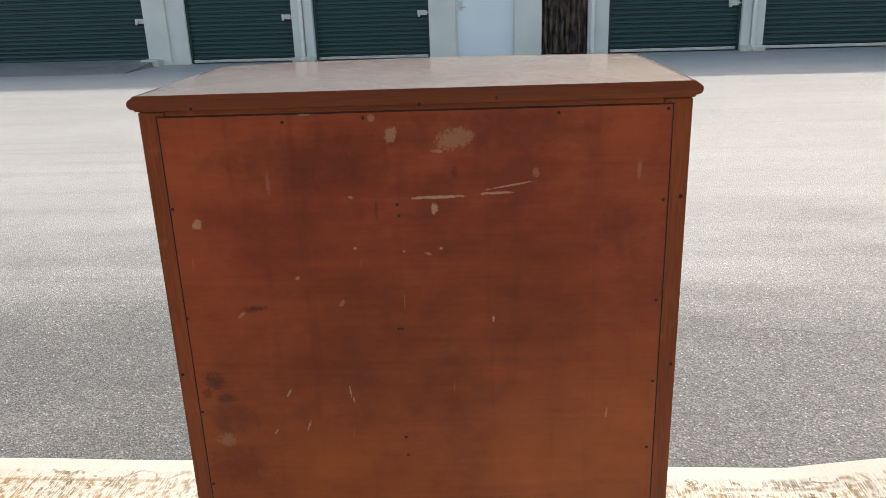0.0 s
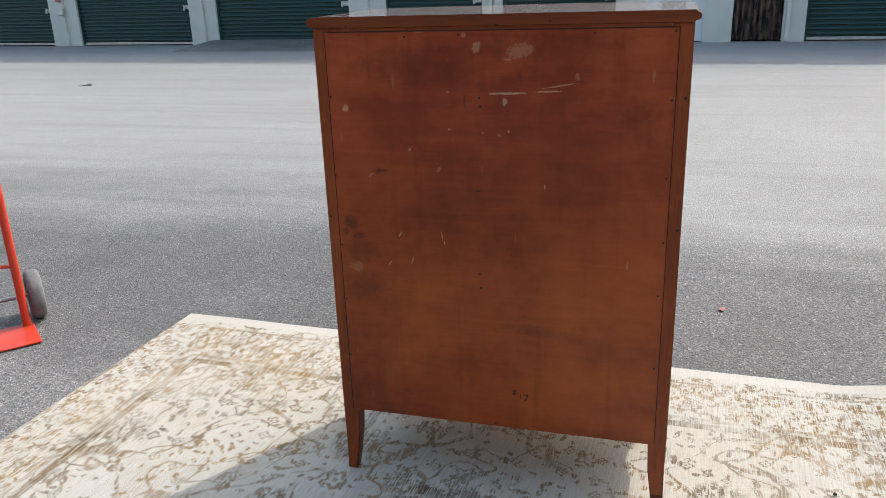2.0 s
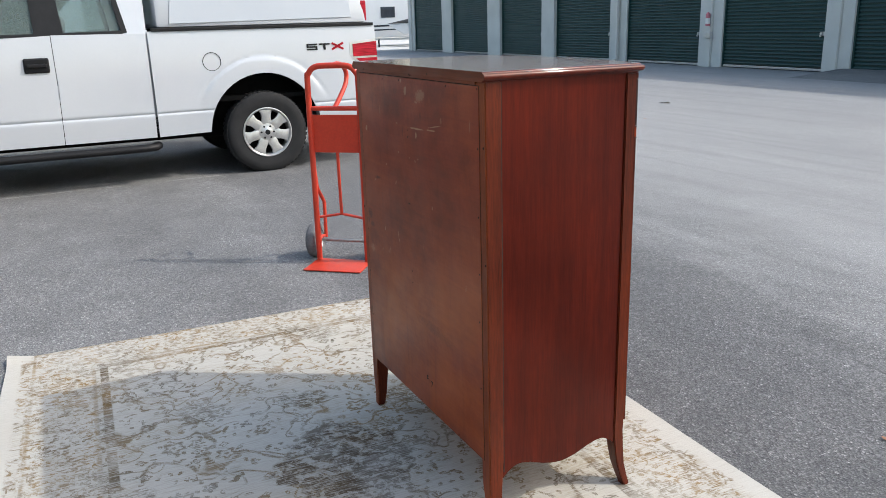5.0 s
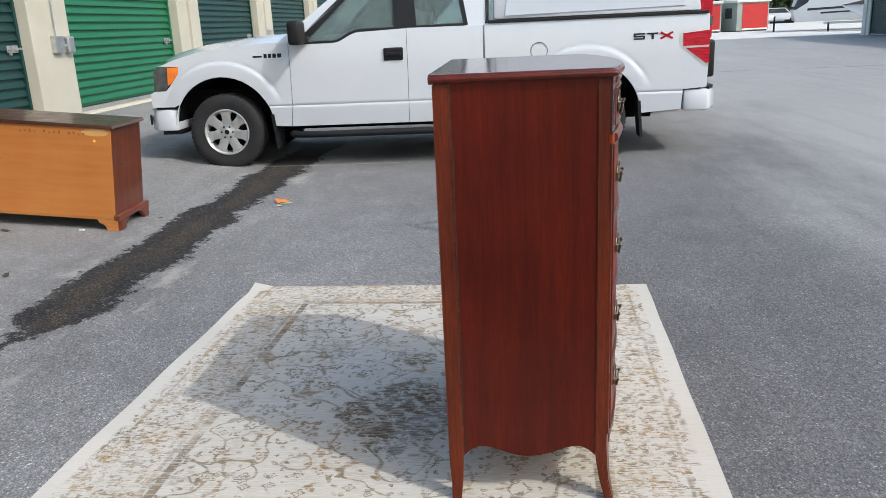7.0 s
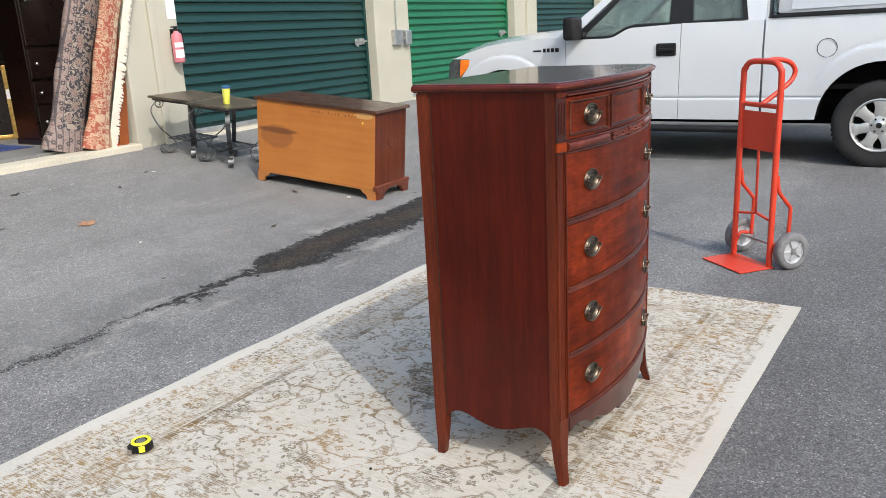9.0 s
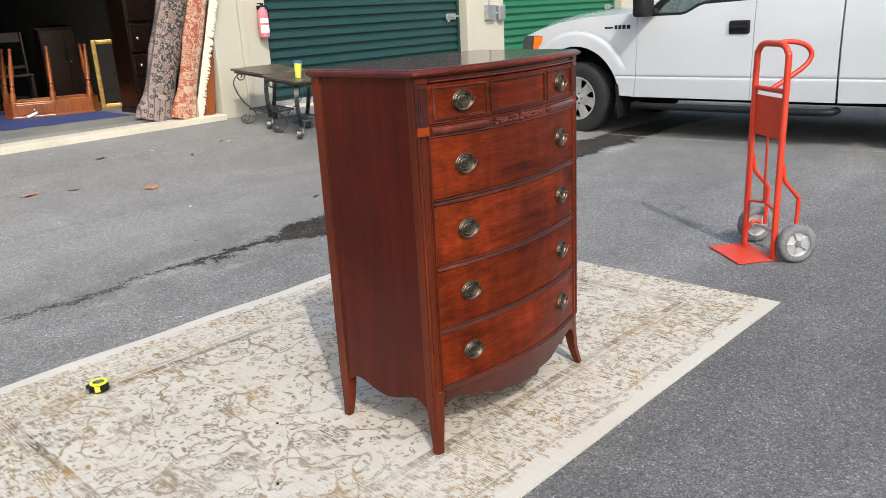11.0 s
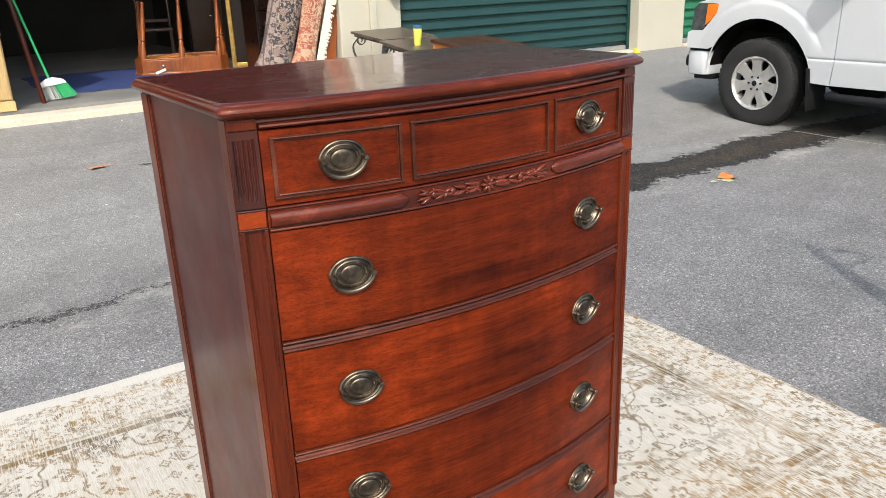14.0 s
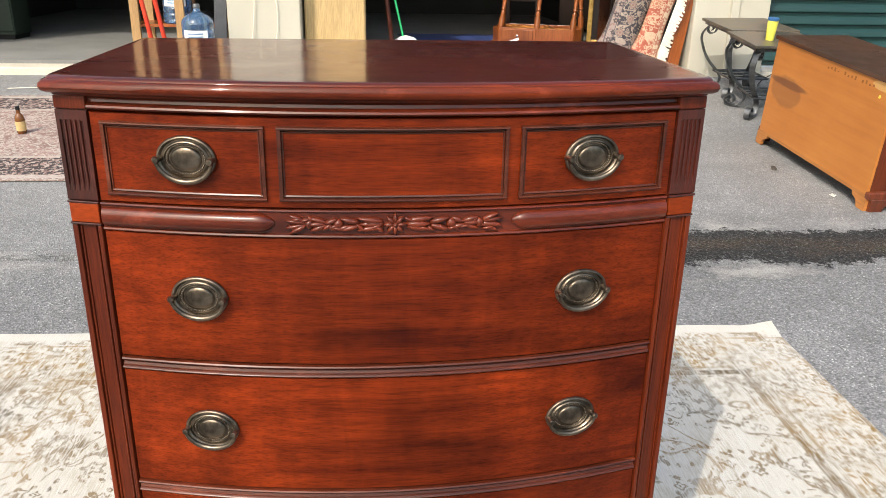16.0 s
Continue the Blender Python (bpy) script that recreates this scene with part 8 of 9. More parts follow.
def unit_b():
    cb = thing("green_cabinet", pose(4.35, -7.85, FLOOR), "tall dark green metal cabinet standing in shade", "cabinet")
    paint = surface("dark_green_enamel", (0.012, 0.026, 0.016), (0.02, 0.036, 0.024), 6, 0.5)
    part("carcass", box(-0.45, 0.45, -0.45, 0.0, 0.05, 1.9, 0.008), paint, cb)
    for s_ in (-1, 1):
        dr_ = part("door", box(s_ * 0.225 - 0.215, s_ * 0.225 + 0.215, 0.0, 0.018, 0.09, 1.86, 0.005), paint, cb)
        part("handle", box(s_ * 0.04 - 0.008, s_ * 0.04 + 0.008, 0.018, 0.035, 0.95, 1.08, 0.003), M_STEEL, dr_)
    part("plinth", box(-0.43, 0.43, -0.43, -0.02, 0.0, 0.05), M_BLACK, cb)
    # wooden shelf unit with pale posts
    s = thing("wooden_shelf", pose(1.83, -6.60, FLOOR), "rough wooden shelf with pale posts and brown boards", "shelf")
    for x in (-0.42, -0.05, 0.36):
        for y in (-0.28, 0.24):
            part("post", box(x - 0.04, x + 0.04, y - 0.02, y + 0.02, 0.0, 2.0, 0.003), M_POST, s)
    for z in (0.28, 0.80, 1.35):
        part("board", box(-0.46, 0.40, -0.30, 0.22, z, z + 0.025), M_BROWNWOOD, s)
    bd = thing("dark_board", pose(1.40, -6.16, S_Z + 0.06, 0, -3, 0), "dark grey board standing against the pier", "board")
    part("board", box(-0.06, 0.05, -0.02, 0.02, 0.0, 1.7, 0.004), surface("dark_grey_board", (0.05, 0.055, 0.065), (0.08, 0.085, 0.095), 6, 0.7), bd)
    water_jug(pose(1.83, -6.52, FLOOR + 0.305), "blue ribbed water jug on a wooden shelf")
    # folded red trolley with a jug on it
    y0 = -5.72
    c = thing("red_trolley", pose(1.62, y0, ground_z(y0) + 0.004, 0, 0, 8), "red folding trolley with grey wheels beside the pier", "trolley")
    part("deck", box(-0.26, 0.24, -0.20, 0.20, 0.060, 0.135, 0.012), M_RED, c, "red deck")
    part("mat", box(-0.25, 0.23, -0.19, 0.19, 0.135, 0.150, 0.004), M_BLACK, c, "black deck mat")
    for x in (0.13, 0.24):
        part("upright", tube(smooth_line([(x, -0.12, 0.08), (x + 0.06, -0.10, 0.45), (x + 0.16, -0.08, 1.15)], 4), 0.020, 8), M_RED, c, "red leaning upright", smooth=60)
    for x in (-0.20, 0.29):
        wh = part("wheel", lathe([(0.058, -0.018), (0.078, -0.02), (0.085, -0.012), (0.085, 0.012), (0.078, 0.02), (0.058, 0.018)], 28, "y"), M_RUBBER, c, smooth=50)
        wh.matrix_basis = pose(x, 0.22, 0.085)
        part("hub", join(lathe([(0.0, 0.006), (0.058, 0.004), (0.064, 0.016), (0.064, -0.016), (0.058, -0.004), (0.0, -0.006)], 24, "y"), *[move(box(-0.006, 0.006, 0.0, 0.014, 0.012, 0.055), pose(0, 0, 0, 0, 90 * k, 0)) for k in range(4)]), M_HT_HUB, wh, "pale hub with four spokes", smooth=40)
    water_jug(pose(1.50, y0 - 0.02, ground_z(y0) + 0.156), "blue ribbed water jug standing on a trolley deck")
    sp = thing("yellow_spray_can", pose(1.80, -5.58, ground_z(-5.58) + 0.004), "small yellow spray can standing beside the trolley", "can")
    part("can", lathe([(0.0, 0.0), (0.028, 0.0), (0.030, 0.004), (0.030, 0.17), (0.022, 0.19), (0.0, 0.19)], 18), surface("yellow_can", (0.7, 0.5, 0.05), (0.78, 0.58, 0.08), 12, 0.4), sp, smooth=40)
    part("cap", lathe([(0.0, 0.225), (0.02, 0.225), (0.022, 0.215), (0.022, 0.19)], 16), M_BLACK, sp, smooth=40)
    # a patterned rug spread on the slope, with a fringe along one end
    rug = thing("patterned_rug", on_slope(3.12, -4.22), "faded pink patterned rug with cream fringe, spread on asphalt", "rug")
    bm = bmesh.new()
    nx, ny = 30, 18
    g_ = [[bm.verts.new((-1.5 + 3.0 * i / nx + (0.02 * noise.noise((j * 0.6, 1, 0)) if i == 0 else 0), -0.96 + 1.92 * j / ny, 0.006 + 0.004 * noise.noise((i * 0.5, j * 0.5, 0)))) for i in range(nx + 1)] for j in range(ny + 1)]
    for j in range(ny):
        for i in range(nx):
            bm.faces.new((g_[j][i], g_[j][i + 1], g_[j + 1][i + 1], g_[j + 1][i]))
    thicken(bm, 0.006)
    part("carpet", bm, M_PERS_PINK, rug, smooth=60)
    part("edge_band", box(-1.515, -1.49, -0.965, 0.965, 0.0, 0.011, 0.002), M_BLACK, rug, "dark selvedge")
    fr = bmesh.new()
    for i in range(220):
        y = -0.95 + 1.9 * i / 220
        ln = 0.055 + 0.02 * noise.noise((i * 0.15, 2, 0)) + 0.015 * random.random()
        dy = 0.02 * random.uniform(-1, 1)
        q = [fr.verts.new(p_) for p_ in ((-1.51, y - 0.005, 0.007), (-1.51, y + 0.005, 0.007), (-1.51 - ln, y + dy + 0.003, 0.003), (-1.51 - ln, y + dy - 0.003, 0.003))]
        fr.faces.new(q)
    thicken(fr, 0.003)
    tagged(part("fringe", fr, M_FRINGE, rug, "cream fringe"), kind="stuff")
    bt = thing("brown_bottle", on_slope(2.44, -4.18) @ pose(0, 0, 0.010), "small brown glass bottle with a label, on a rug", "bottle")
    part("bottle", lathe([(0.0, 0.0), (0.030, 0.0), (0.032, 0.004), (0.032, 0.10), (0.026, 0.125), (0.013, 0.14), (0.013, 0.165), (0.0, 0.165)], 20), surface("amber_glass", (0.14, 0.05, 0.015), (0.18, 0.07, 0.02), 8, 0.1), bt, smooth=40)
    part("cap", lathe([(0.0, 0.19), (0.014, 0.19), (0.015, 0.165)], 16), M_BLACK, bt, smooth=40)
    part("label", lathe([(0.0325, 0.02), (0.0328, 0.022), (0.0328, 0.085), (0.0325, 0.087)], 20), surface("tan_label", (0.5, 0.34, 0.14), (0.55, 0.4, 0.18), 14, 0.7), bt)


def wall_fittings():
    e = thing("fire_extinguisher", pose(-3.63, S_Y + 0.075, 1.19), "faded red fire extinguisher hanging on a pier", "fire extinguisher")
    part("cylinder", lathe([(0.0, 0.0), (0.045, 0.0), (0.058, 0.012), (0.060, 0.04), (0.060, 0.27), (0.052, 0.305), (0.026, 0.325), (0.020, 0.34), (0.0, 0.34)], 24), M_EXT_RED, e, smooth=40)
    part("label", lathe([(0.0606, 0.055), (0.061, 0.056), (0.061, 0.14), (0.0606, 0.141)], 14, arc=140), M_PAPER, e, "white label").rotation_euler = (0, 0, radians(20))
    part("label", lathe([(0.0606, 0.165), (0.061, 0.166), (0.061, 0.215), (0.0606, 0.216)], 14, arc=140), M_PAPER, e, "white label").rotation_euler = (0, 0, radians(20))
    part("valve", join(box(-0.016, 0.016, -0.016, 0.016, 0.335, 0.375, 0.004), box(-0.02, 0.06, -0.008, 0.008, 0.375, 0.388, 0.003), box(-0.02, 0.05, -0.008, 0.008, 0.350, 0.360, 0.003)), M_BLACK, e)
    part("hose", tube(smooth_line([(-0.016, 0, 0.355), (-0.075, 0, 0.33), (-0.082, 0, 0.20), (-0.072, 0.01, 0.10)], 5), 0.009, 8), M_BLACK, e, smooth=60)
    part("bracket", box(-0.02, 0.02, -0.075, -0.05, 0.08, 0.36), M_BLACK, e)
    tagged(link_mesh("notice", box(-3.72, -3.60, S_Y + 0.002, S_Y + 0.005, 1.66, 2.05), M_PAPER), "blank-looking white paper notice taped to a pier", "notice")
    x = thing("outlet_box", pose(-7.98, S_Y, 1.30), "grey metal outlet boxes and conduit on a pier", "outlet box")
    part("box", box(-0.02, 0.20, 0.0, 0.07, -0.09, 0.13, 0.008), M_GALV, x)
    part("box", box(-0.24, -0.08, 0.0, 0.09, -0.10, 0.12, 0.02), M_GALV, x)
    part("conduit", tube([(-0.08, 0.035, 0.0), (-0.02, 0.035, 0.0)], 0.018, 8), M_GALV, x)
    part("conduit", tube([(0.09, 0.03, 0.13), (0.09, 0.03, 2.1)], 0.012, 8), M_GALV, x)
    x2 = thing("outlet_box", pose(-17.2, S_Y, 1.30), "grey metal outlet box on a far pier", "outlet box")
    part("box", box(-0.10, 0.10, 0.0, 0.08, -0.10, 0.12, 0.01), M_GALV, x2)
    cord = thing("hanging_cord", Matrix.Identity(4), "pale electric cords hanging down a pier", "cord")
    part("cord", tube(smooth_line([(0.98, S_Y + 0.02, 2.4), (1.0, S_Y + 0.03, 1.4), (1.04, S_Y + 0.03, 0.8), (1.10, S_Y + 0.04, 0.45), (1.25, S_Y + 0.10, 0.335)], 6), 0.0035, 6), M_FRINGE, cord)
    part("cord", tube(smooth_line([(0.86, S_Y + 0.02, 2.4), (0.86, S_Y + 0.02, 1.3), (0.83, S_Y + 0.025, 0.85), (0.88, S_Y + 0.03, 0.5), (1.0, S_Y + 0.06, 0.345), (1.4, S_Y + 0.2, 0.318), (1.9, S_Y + 0.35, 0.305), (3.0, S_Y + 0.55, 0.285)], 6), 0.0035, 6), M_FRINGE, cord)
    ye = thing("yellow_wedge", pose(-7.28, S_Y + 0.06, ground_z(S_Y + 0.06) + 0.002), "small yellow wedge at the foot of a pier", "wedge")
    part("wedge", prism([(-0.05, 0.0), (0.05, 0.0), (0.05, 0.07), (-0.02, 0.02)], 0.06, "y", 0.0, 0.006), surface("yellow_wedge_paint", (0.75, 0.6, 0.05), (0.8, 0.65, 0.08), 14, 0.5), ye)


unit_a()
unit_b()
wall_fittings()

# ---- fittings of the north row, and the far west ----
def north_fittings():
    m = NORTH.matrix_basis
    d = thing("door_30", m @ pose(0.2, 0.10, 0.0), "closed white metal door with a small dark window", "door", kind="structure")
    white = surface("white_door_paint", (0.66, 0.70, 0.74), (0.70, 0.74, 0.78), 2, 0.4)
    part("leaf", box(-0.53, 0.53, 0.0, 0.05, 0.02, 2.1, 0.004), white, d)
    part("frame", join(box(-0.58, -0.53, -0.03, 0.1, 0.0, 2.16), box(0.53, 0.58, -0.03, 0.1, 0.0, 2.16), box(-0.58, 0.58, -0.03, 0.1, 2.1, 2.16)), M_TRIM, d)
    part("window_pane", box(-0.22, 0.22, -0.006, 0.0, 1.06, 1.85), M_GLASS_DARK, d, "small dark window")
    part("window_surround", join(box(-0.26, -0.22, -0.012, 0.0, 1.02, 1.89), box(0.22, 0.26, -0.012, 0.0, 1.02, 1.89), box(-0.22, 0.22, -0.012, 0.0, 1.02, 1.06), box(-0.22, 0.22, -0.012, 0.0, 1.85, 1.89)), white, d)
    part("door_handle", join(box(-0.50, -0.42, -0.012, 0.0, 0.86, 1.03, 0.004), tube([(-0.46, -0.03, 0.93), (-0.36, -0.03, 0.93)], 0.012, 8)), M_GALV, d, "metal handle plate")
    part("lintel", box(-0.56, 1.92, -0.02, 0.4, 2.16, 2.62), M_STUCCO_N, d)
    # a made-up folded panel; its brown mottling stands in for the dark opening
    cu = thing("doorway_stand_in", m @ pose(1.69, 0.16, 0.0), "dark brown folded panel standing in for a dark doorway", "curtain")
    bm = bmesh.new()
    cols = []
    for i in range(61):
        x = -0.43 + 0.86 * i / 60
        cols.append([bm.verts.new((x + 0.02 * noise.noise((i * 0.1, z * 2, 0)), 0.05 * math.sin(i * 0.85 + z * 0.7 + 1.5 * noise.noise((i * 0.08, z, 4))), z)) for z in [0.03 + 2.1 * k / 12 for k in range(13)]])
    for a, b in zip(cols, cols[1:]):
        for k in range(12):
            bm.faces.new((a[k], b[k], b[k + 1], a[k + 1]))
    cl = Nodes("dark_brown_mottle")
    vv = cl.coords((3, 1, 0.8))
    cl.done(cl.mix(cl.ramp(cl.noise(vv, 5, 5), [(0.4, 0.0), (0.62, 1.0)]), (0.012, 0.010, 0.011), (0.16, 0.105, 0.08)), 0.9)
    part("cloth", bm, cl.mat, cu, smooth=60)
    # the short ramp up to one door
    rp = prism([(-2.3, -0.06), (0.0, -0.06), (0.12, 0.115), (-0.05, 0.115)], 3.7, "x", -10.0)
    ramp = link_mesh("ramp", rp, M_ASPHALT)
    ramp.matrix_basis = m
    tagged(ramp, "short asphalt ramp up to a rolling door", "ramp", kind="structure")
    kerb = link_mesh("trim", box(-6.55, -6.2, -0.28, 0.0, -0.05, 0.13, 0.02), M_CONCRETE)
    kerb.matrix_basis = m
    tagged(kerb, "concrete block at the end of the ramp", "kerb", kind="structure")
    e = thing("fire_extinguisher", m @ pose(-14.25, -0.08, 1.05), "fire extinguisher hanging on a far pier", "fire extinguisher")
    part("cylinder", lathe([(0.0, 0.0), (0.055, 0.0), (0.06, 0.03), (0.06, 0.30), (0.02, 0.35), (0.0, 0.36)], 16), M_EXT_RED, e, smooth=40)
    part("label", lathe([(0.061, 0.06), (0.0615, 0.062), (0.0615, 0.20), (0.061, 0.202)], 16), M_PAPER, e)
    o = thing("outlet_box", m @ pose(-14.25, 0, 0.82), "grey outlet box on a far pier", "outlet box")
    part("box", box(-0.10, 0.10, -0.08, 0.0, -0.08, 0.08, 0.01), M_GALV, o)
    for x in (-18.35, -3.33, 2.2, 5.1):
        p = thing("downpipe", m @ pose(x, -0.045, 0.02), "pale metal downpipe on a pier", "downpipe", "downpipes")
        part("pipe", box(-0.035, 0.035, -0.03, 0.03, 0.06, 3.40, 0.008), M_TRIM, p)
        part("shoe", move(box(-0.035, 0.035, -0.10, 0.03, -0.02, 0.05, 0.008), pose(0, 0, 0.03)), M_TRIM, p)


M_LEAF = Nodes("tree_foliage")
_v = M_LEAF.coords()
_geo = M_LEAF.add("NewGeometry")
M_LEAF.done(M_LEAF.mix(_geo.outputs["Random Per Island"], M_LEAF.mix(M_LEAF.ramp(M_LEAF.noise(_v, 0.5, 4), [(0.35, 0.0), (0.65, 1.0)]), (0.014, 0.032, 0.011), (0.036, 0.066, 0.022)), (0.05, 0.08, 0.03)), 0.7, spec=0.3)
M_LEAF = M_LEAF.mat
M_BARK = surface("grey_bark", (0.10, 0.085, 0.07), (0.17, 0.15, 0.12), 3, 0.9, grain=20, bump=0.6)
M_RV = surface("white_trailer_skin", (0.66, 0.67, 0.68), (0.70, 0.71, 0.72), 1.2, 0.35, bump=0.0)
M_RVDARK = surface("dark_trailer_glass", (0.03, 0.035, 0.045), (0.05, 0.06, 0.075), 2, 0.15)
M_SHED = surface("grey_green_shed", (0.26, 0.30, 0.27), (0.32, 0.36, 0.32), 2, 0.6)
M_SHED_RED = surface("red_shutter", (0.44, 0.022, 0.020), (0.50, 0.027, 0.024), 2, 0.5, speck=0.0, bump=0.0)


def make_tree(x, y, height, seed):
    rnd = random.Random(seed)
    t = thing("tree", pose(x, y, 0), "broad dark green leafy tree beyond the yard", "tree", "trees beyond the yard")
    bm = join(tube(smooth_line([(0, 0, 0), (0.1, 0, height * 0.25), (-0.1, 0.1, height * 0.5), (0.1, 0, height * 0.8)], 4), 0.3, 8, radii=[0.32 - 0.02 * i for i in range(13)]),
              *[tube([(0, 0, height * k), (rnd.uniform(-2.4, 2.4), rnd.uniform(-2.4, 2.4), height * (k + 0.25))], 0.1, 6) for k in (0.3, 0.38, 0.46, 0.55, 0.62)])
    part("trunk", bm, M_BARK, t, smooth=60)
    verts, faces = [], []
    lobes = [(rnd.uniform(-2.8, 2.8), rnd.uniform(-2.8, 2.8), height * rnd.uniform(0.10, 0.92), rnd.uniform(1.3, 2.5)) for _ in range(34)]
    for cx, cy, cz, r in lobes:
        for _ in range(110):
            d = Vector((rnd.gauss(0, 1), rnd.gauss(0, 1), rnd.gauss(0, 1))).normalized()
            p = Vector((cx, cy, cz)) + d * r * (0.55 + 0.5 * rnd.random())
            if p.z < 0.6:
                continue
            s = rnd.uniform(0.22, 0.46)
            q = Euler((rnd.uniform(0, 6.3), rnd.uniform(0, 6.3), rnd.uniform(0, 6.3))).to_matrix()
            i = len(verts)
            verts += [tuple(p + q @ Vector(c)) for c in ((-s, 0, 0), (0, -s * 0.5, 0.05), (s, 0, 0), (0, s * 0.5, 0.05))]
            faces.append((i, i + 1, i + 2, i + 3))
    me = bpy.data.meshes.new("crown")
    me.from_pydata(verts, [], faces)
    me.materials.append(M_LEAF)
    tagged(shared("crown", me, t), kind="stuff")
    return t


def shed(m, label):
    s = thing("shed", m, label, "shed", "sheds beyond the yard")
    part("wall", box(-1.17, 1.17, -1.09, 1.09, 0.08, 1.83), M_SHED, s)
    part("roof", prism([(-1.25, 1.83), (1.28, 1.83), (1.28, 1.95), (-1.25, 2.04)], 2.36, "y", -1.18), M_TRIM, s)
    for y in (-1.0, 0.85):
        part("skid", box(-1.17, 1.17, y, y + 0.15, 0.0, 0.08), M_DARKWOOD, s)
    dr = part("shutter", box(1.17, 1.20, -0.72, 1.0, 0.12, 1.74), M_SHED_RED, s, "bright red roller shutter")
    part("bar", box(1.20, 1.22, -0.72, 1.0, 0.12, 0.20), M_PAPER, dr)
    part("window", box(-0.4, 0.5, -1.105, -1.09, 0.85, 1.5), M_RVDARK, s)
    return s


def travel_trailer(m):
    t = thing("travel_trailer", m, "white travel trailer with dark windows parked on gravel", "trailer")
    out = [(-3.9, 0.55), (3.9, 0.55), (3.9, 2.9), (3.7, 3.05), (-2.6, 3.05), (-3.3, 2.85), (-3.9, 1.8), (-4.05, 1.2)]
    part("body", prism(out, 2.4, "y", -1.2, 0.05), M_RV, t, smooth=30)
    part("front_cap", prism([(-3.62, 2.35), (-3.25, 2.80), (-2.9, 2.80), (-3.3, 1.6), (-3.95, 1.2), (-4.06, 1.25)], 2.44, "y", -1.22), M_RVDARK, t, "dark sloping front cap")
    for x, z, w, h in ((-1.9, 1.75, 0.9, 0.65), (0.2, 2.0, 0.7, 0.5), (1.4, 1.0, 0.65, 1.75), (2.8, 1.8, 0.8, 0.6)):
        part("window", box(x, x + w, -1.225, -1.2, z, z + h, 0.01), M_RVDARK, t)
    part("stripe", join(prism([(-3.3, 1.15), (2.4, 1.35), (2.4, 1.42), (-3.3, 1.28)], 0.02, "y", -1.216), prism([(-2.6, 0.95), (0.6, 1.05), (0.6, 1.1), (-2.6, 1.05)], 0.02, "y", -1.216)), M_RVDARK, t)
    for x in (0.3, 1.1):
        part("wheel", move(lathe([(0.0, -0.12), (0.28, -0.12), (0.34, -0.08), (0.34, 0.08), (0.28, 0.12), (0.0, 0.12)], 20, "y"), pose(x, -1.05, 0.34)), M_RUBBER, t, smooth=40)
    part("hitch", prism([(-3.9, -0.5), (-5.2, -0.06), (-5.2, 0.06), (-3.9, 0.5)], 0.12, "z", 0.5), M_BLACK, t)
    part("jack", box(-5.0, -4.9, -0.05, 0.05, 0.0, 0.9), M_BLACK, t)
    part("steps", box(1.4, 2.0, -1.55, -1.2, 0.3, 0.36), M_BLACK, t)


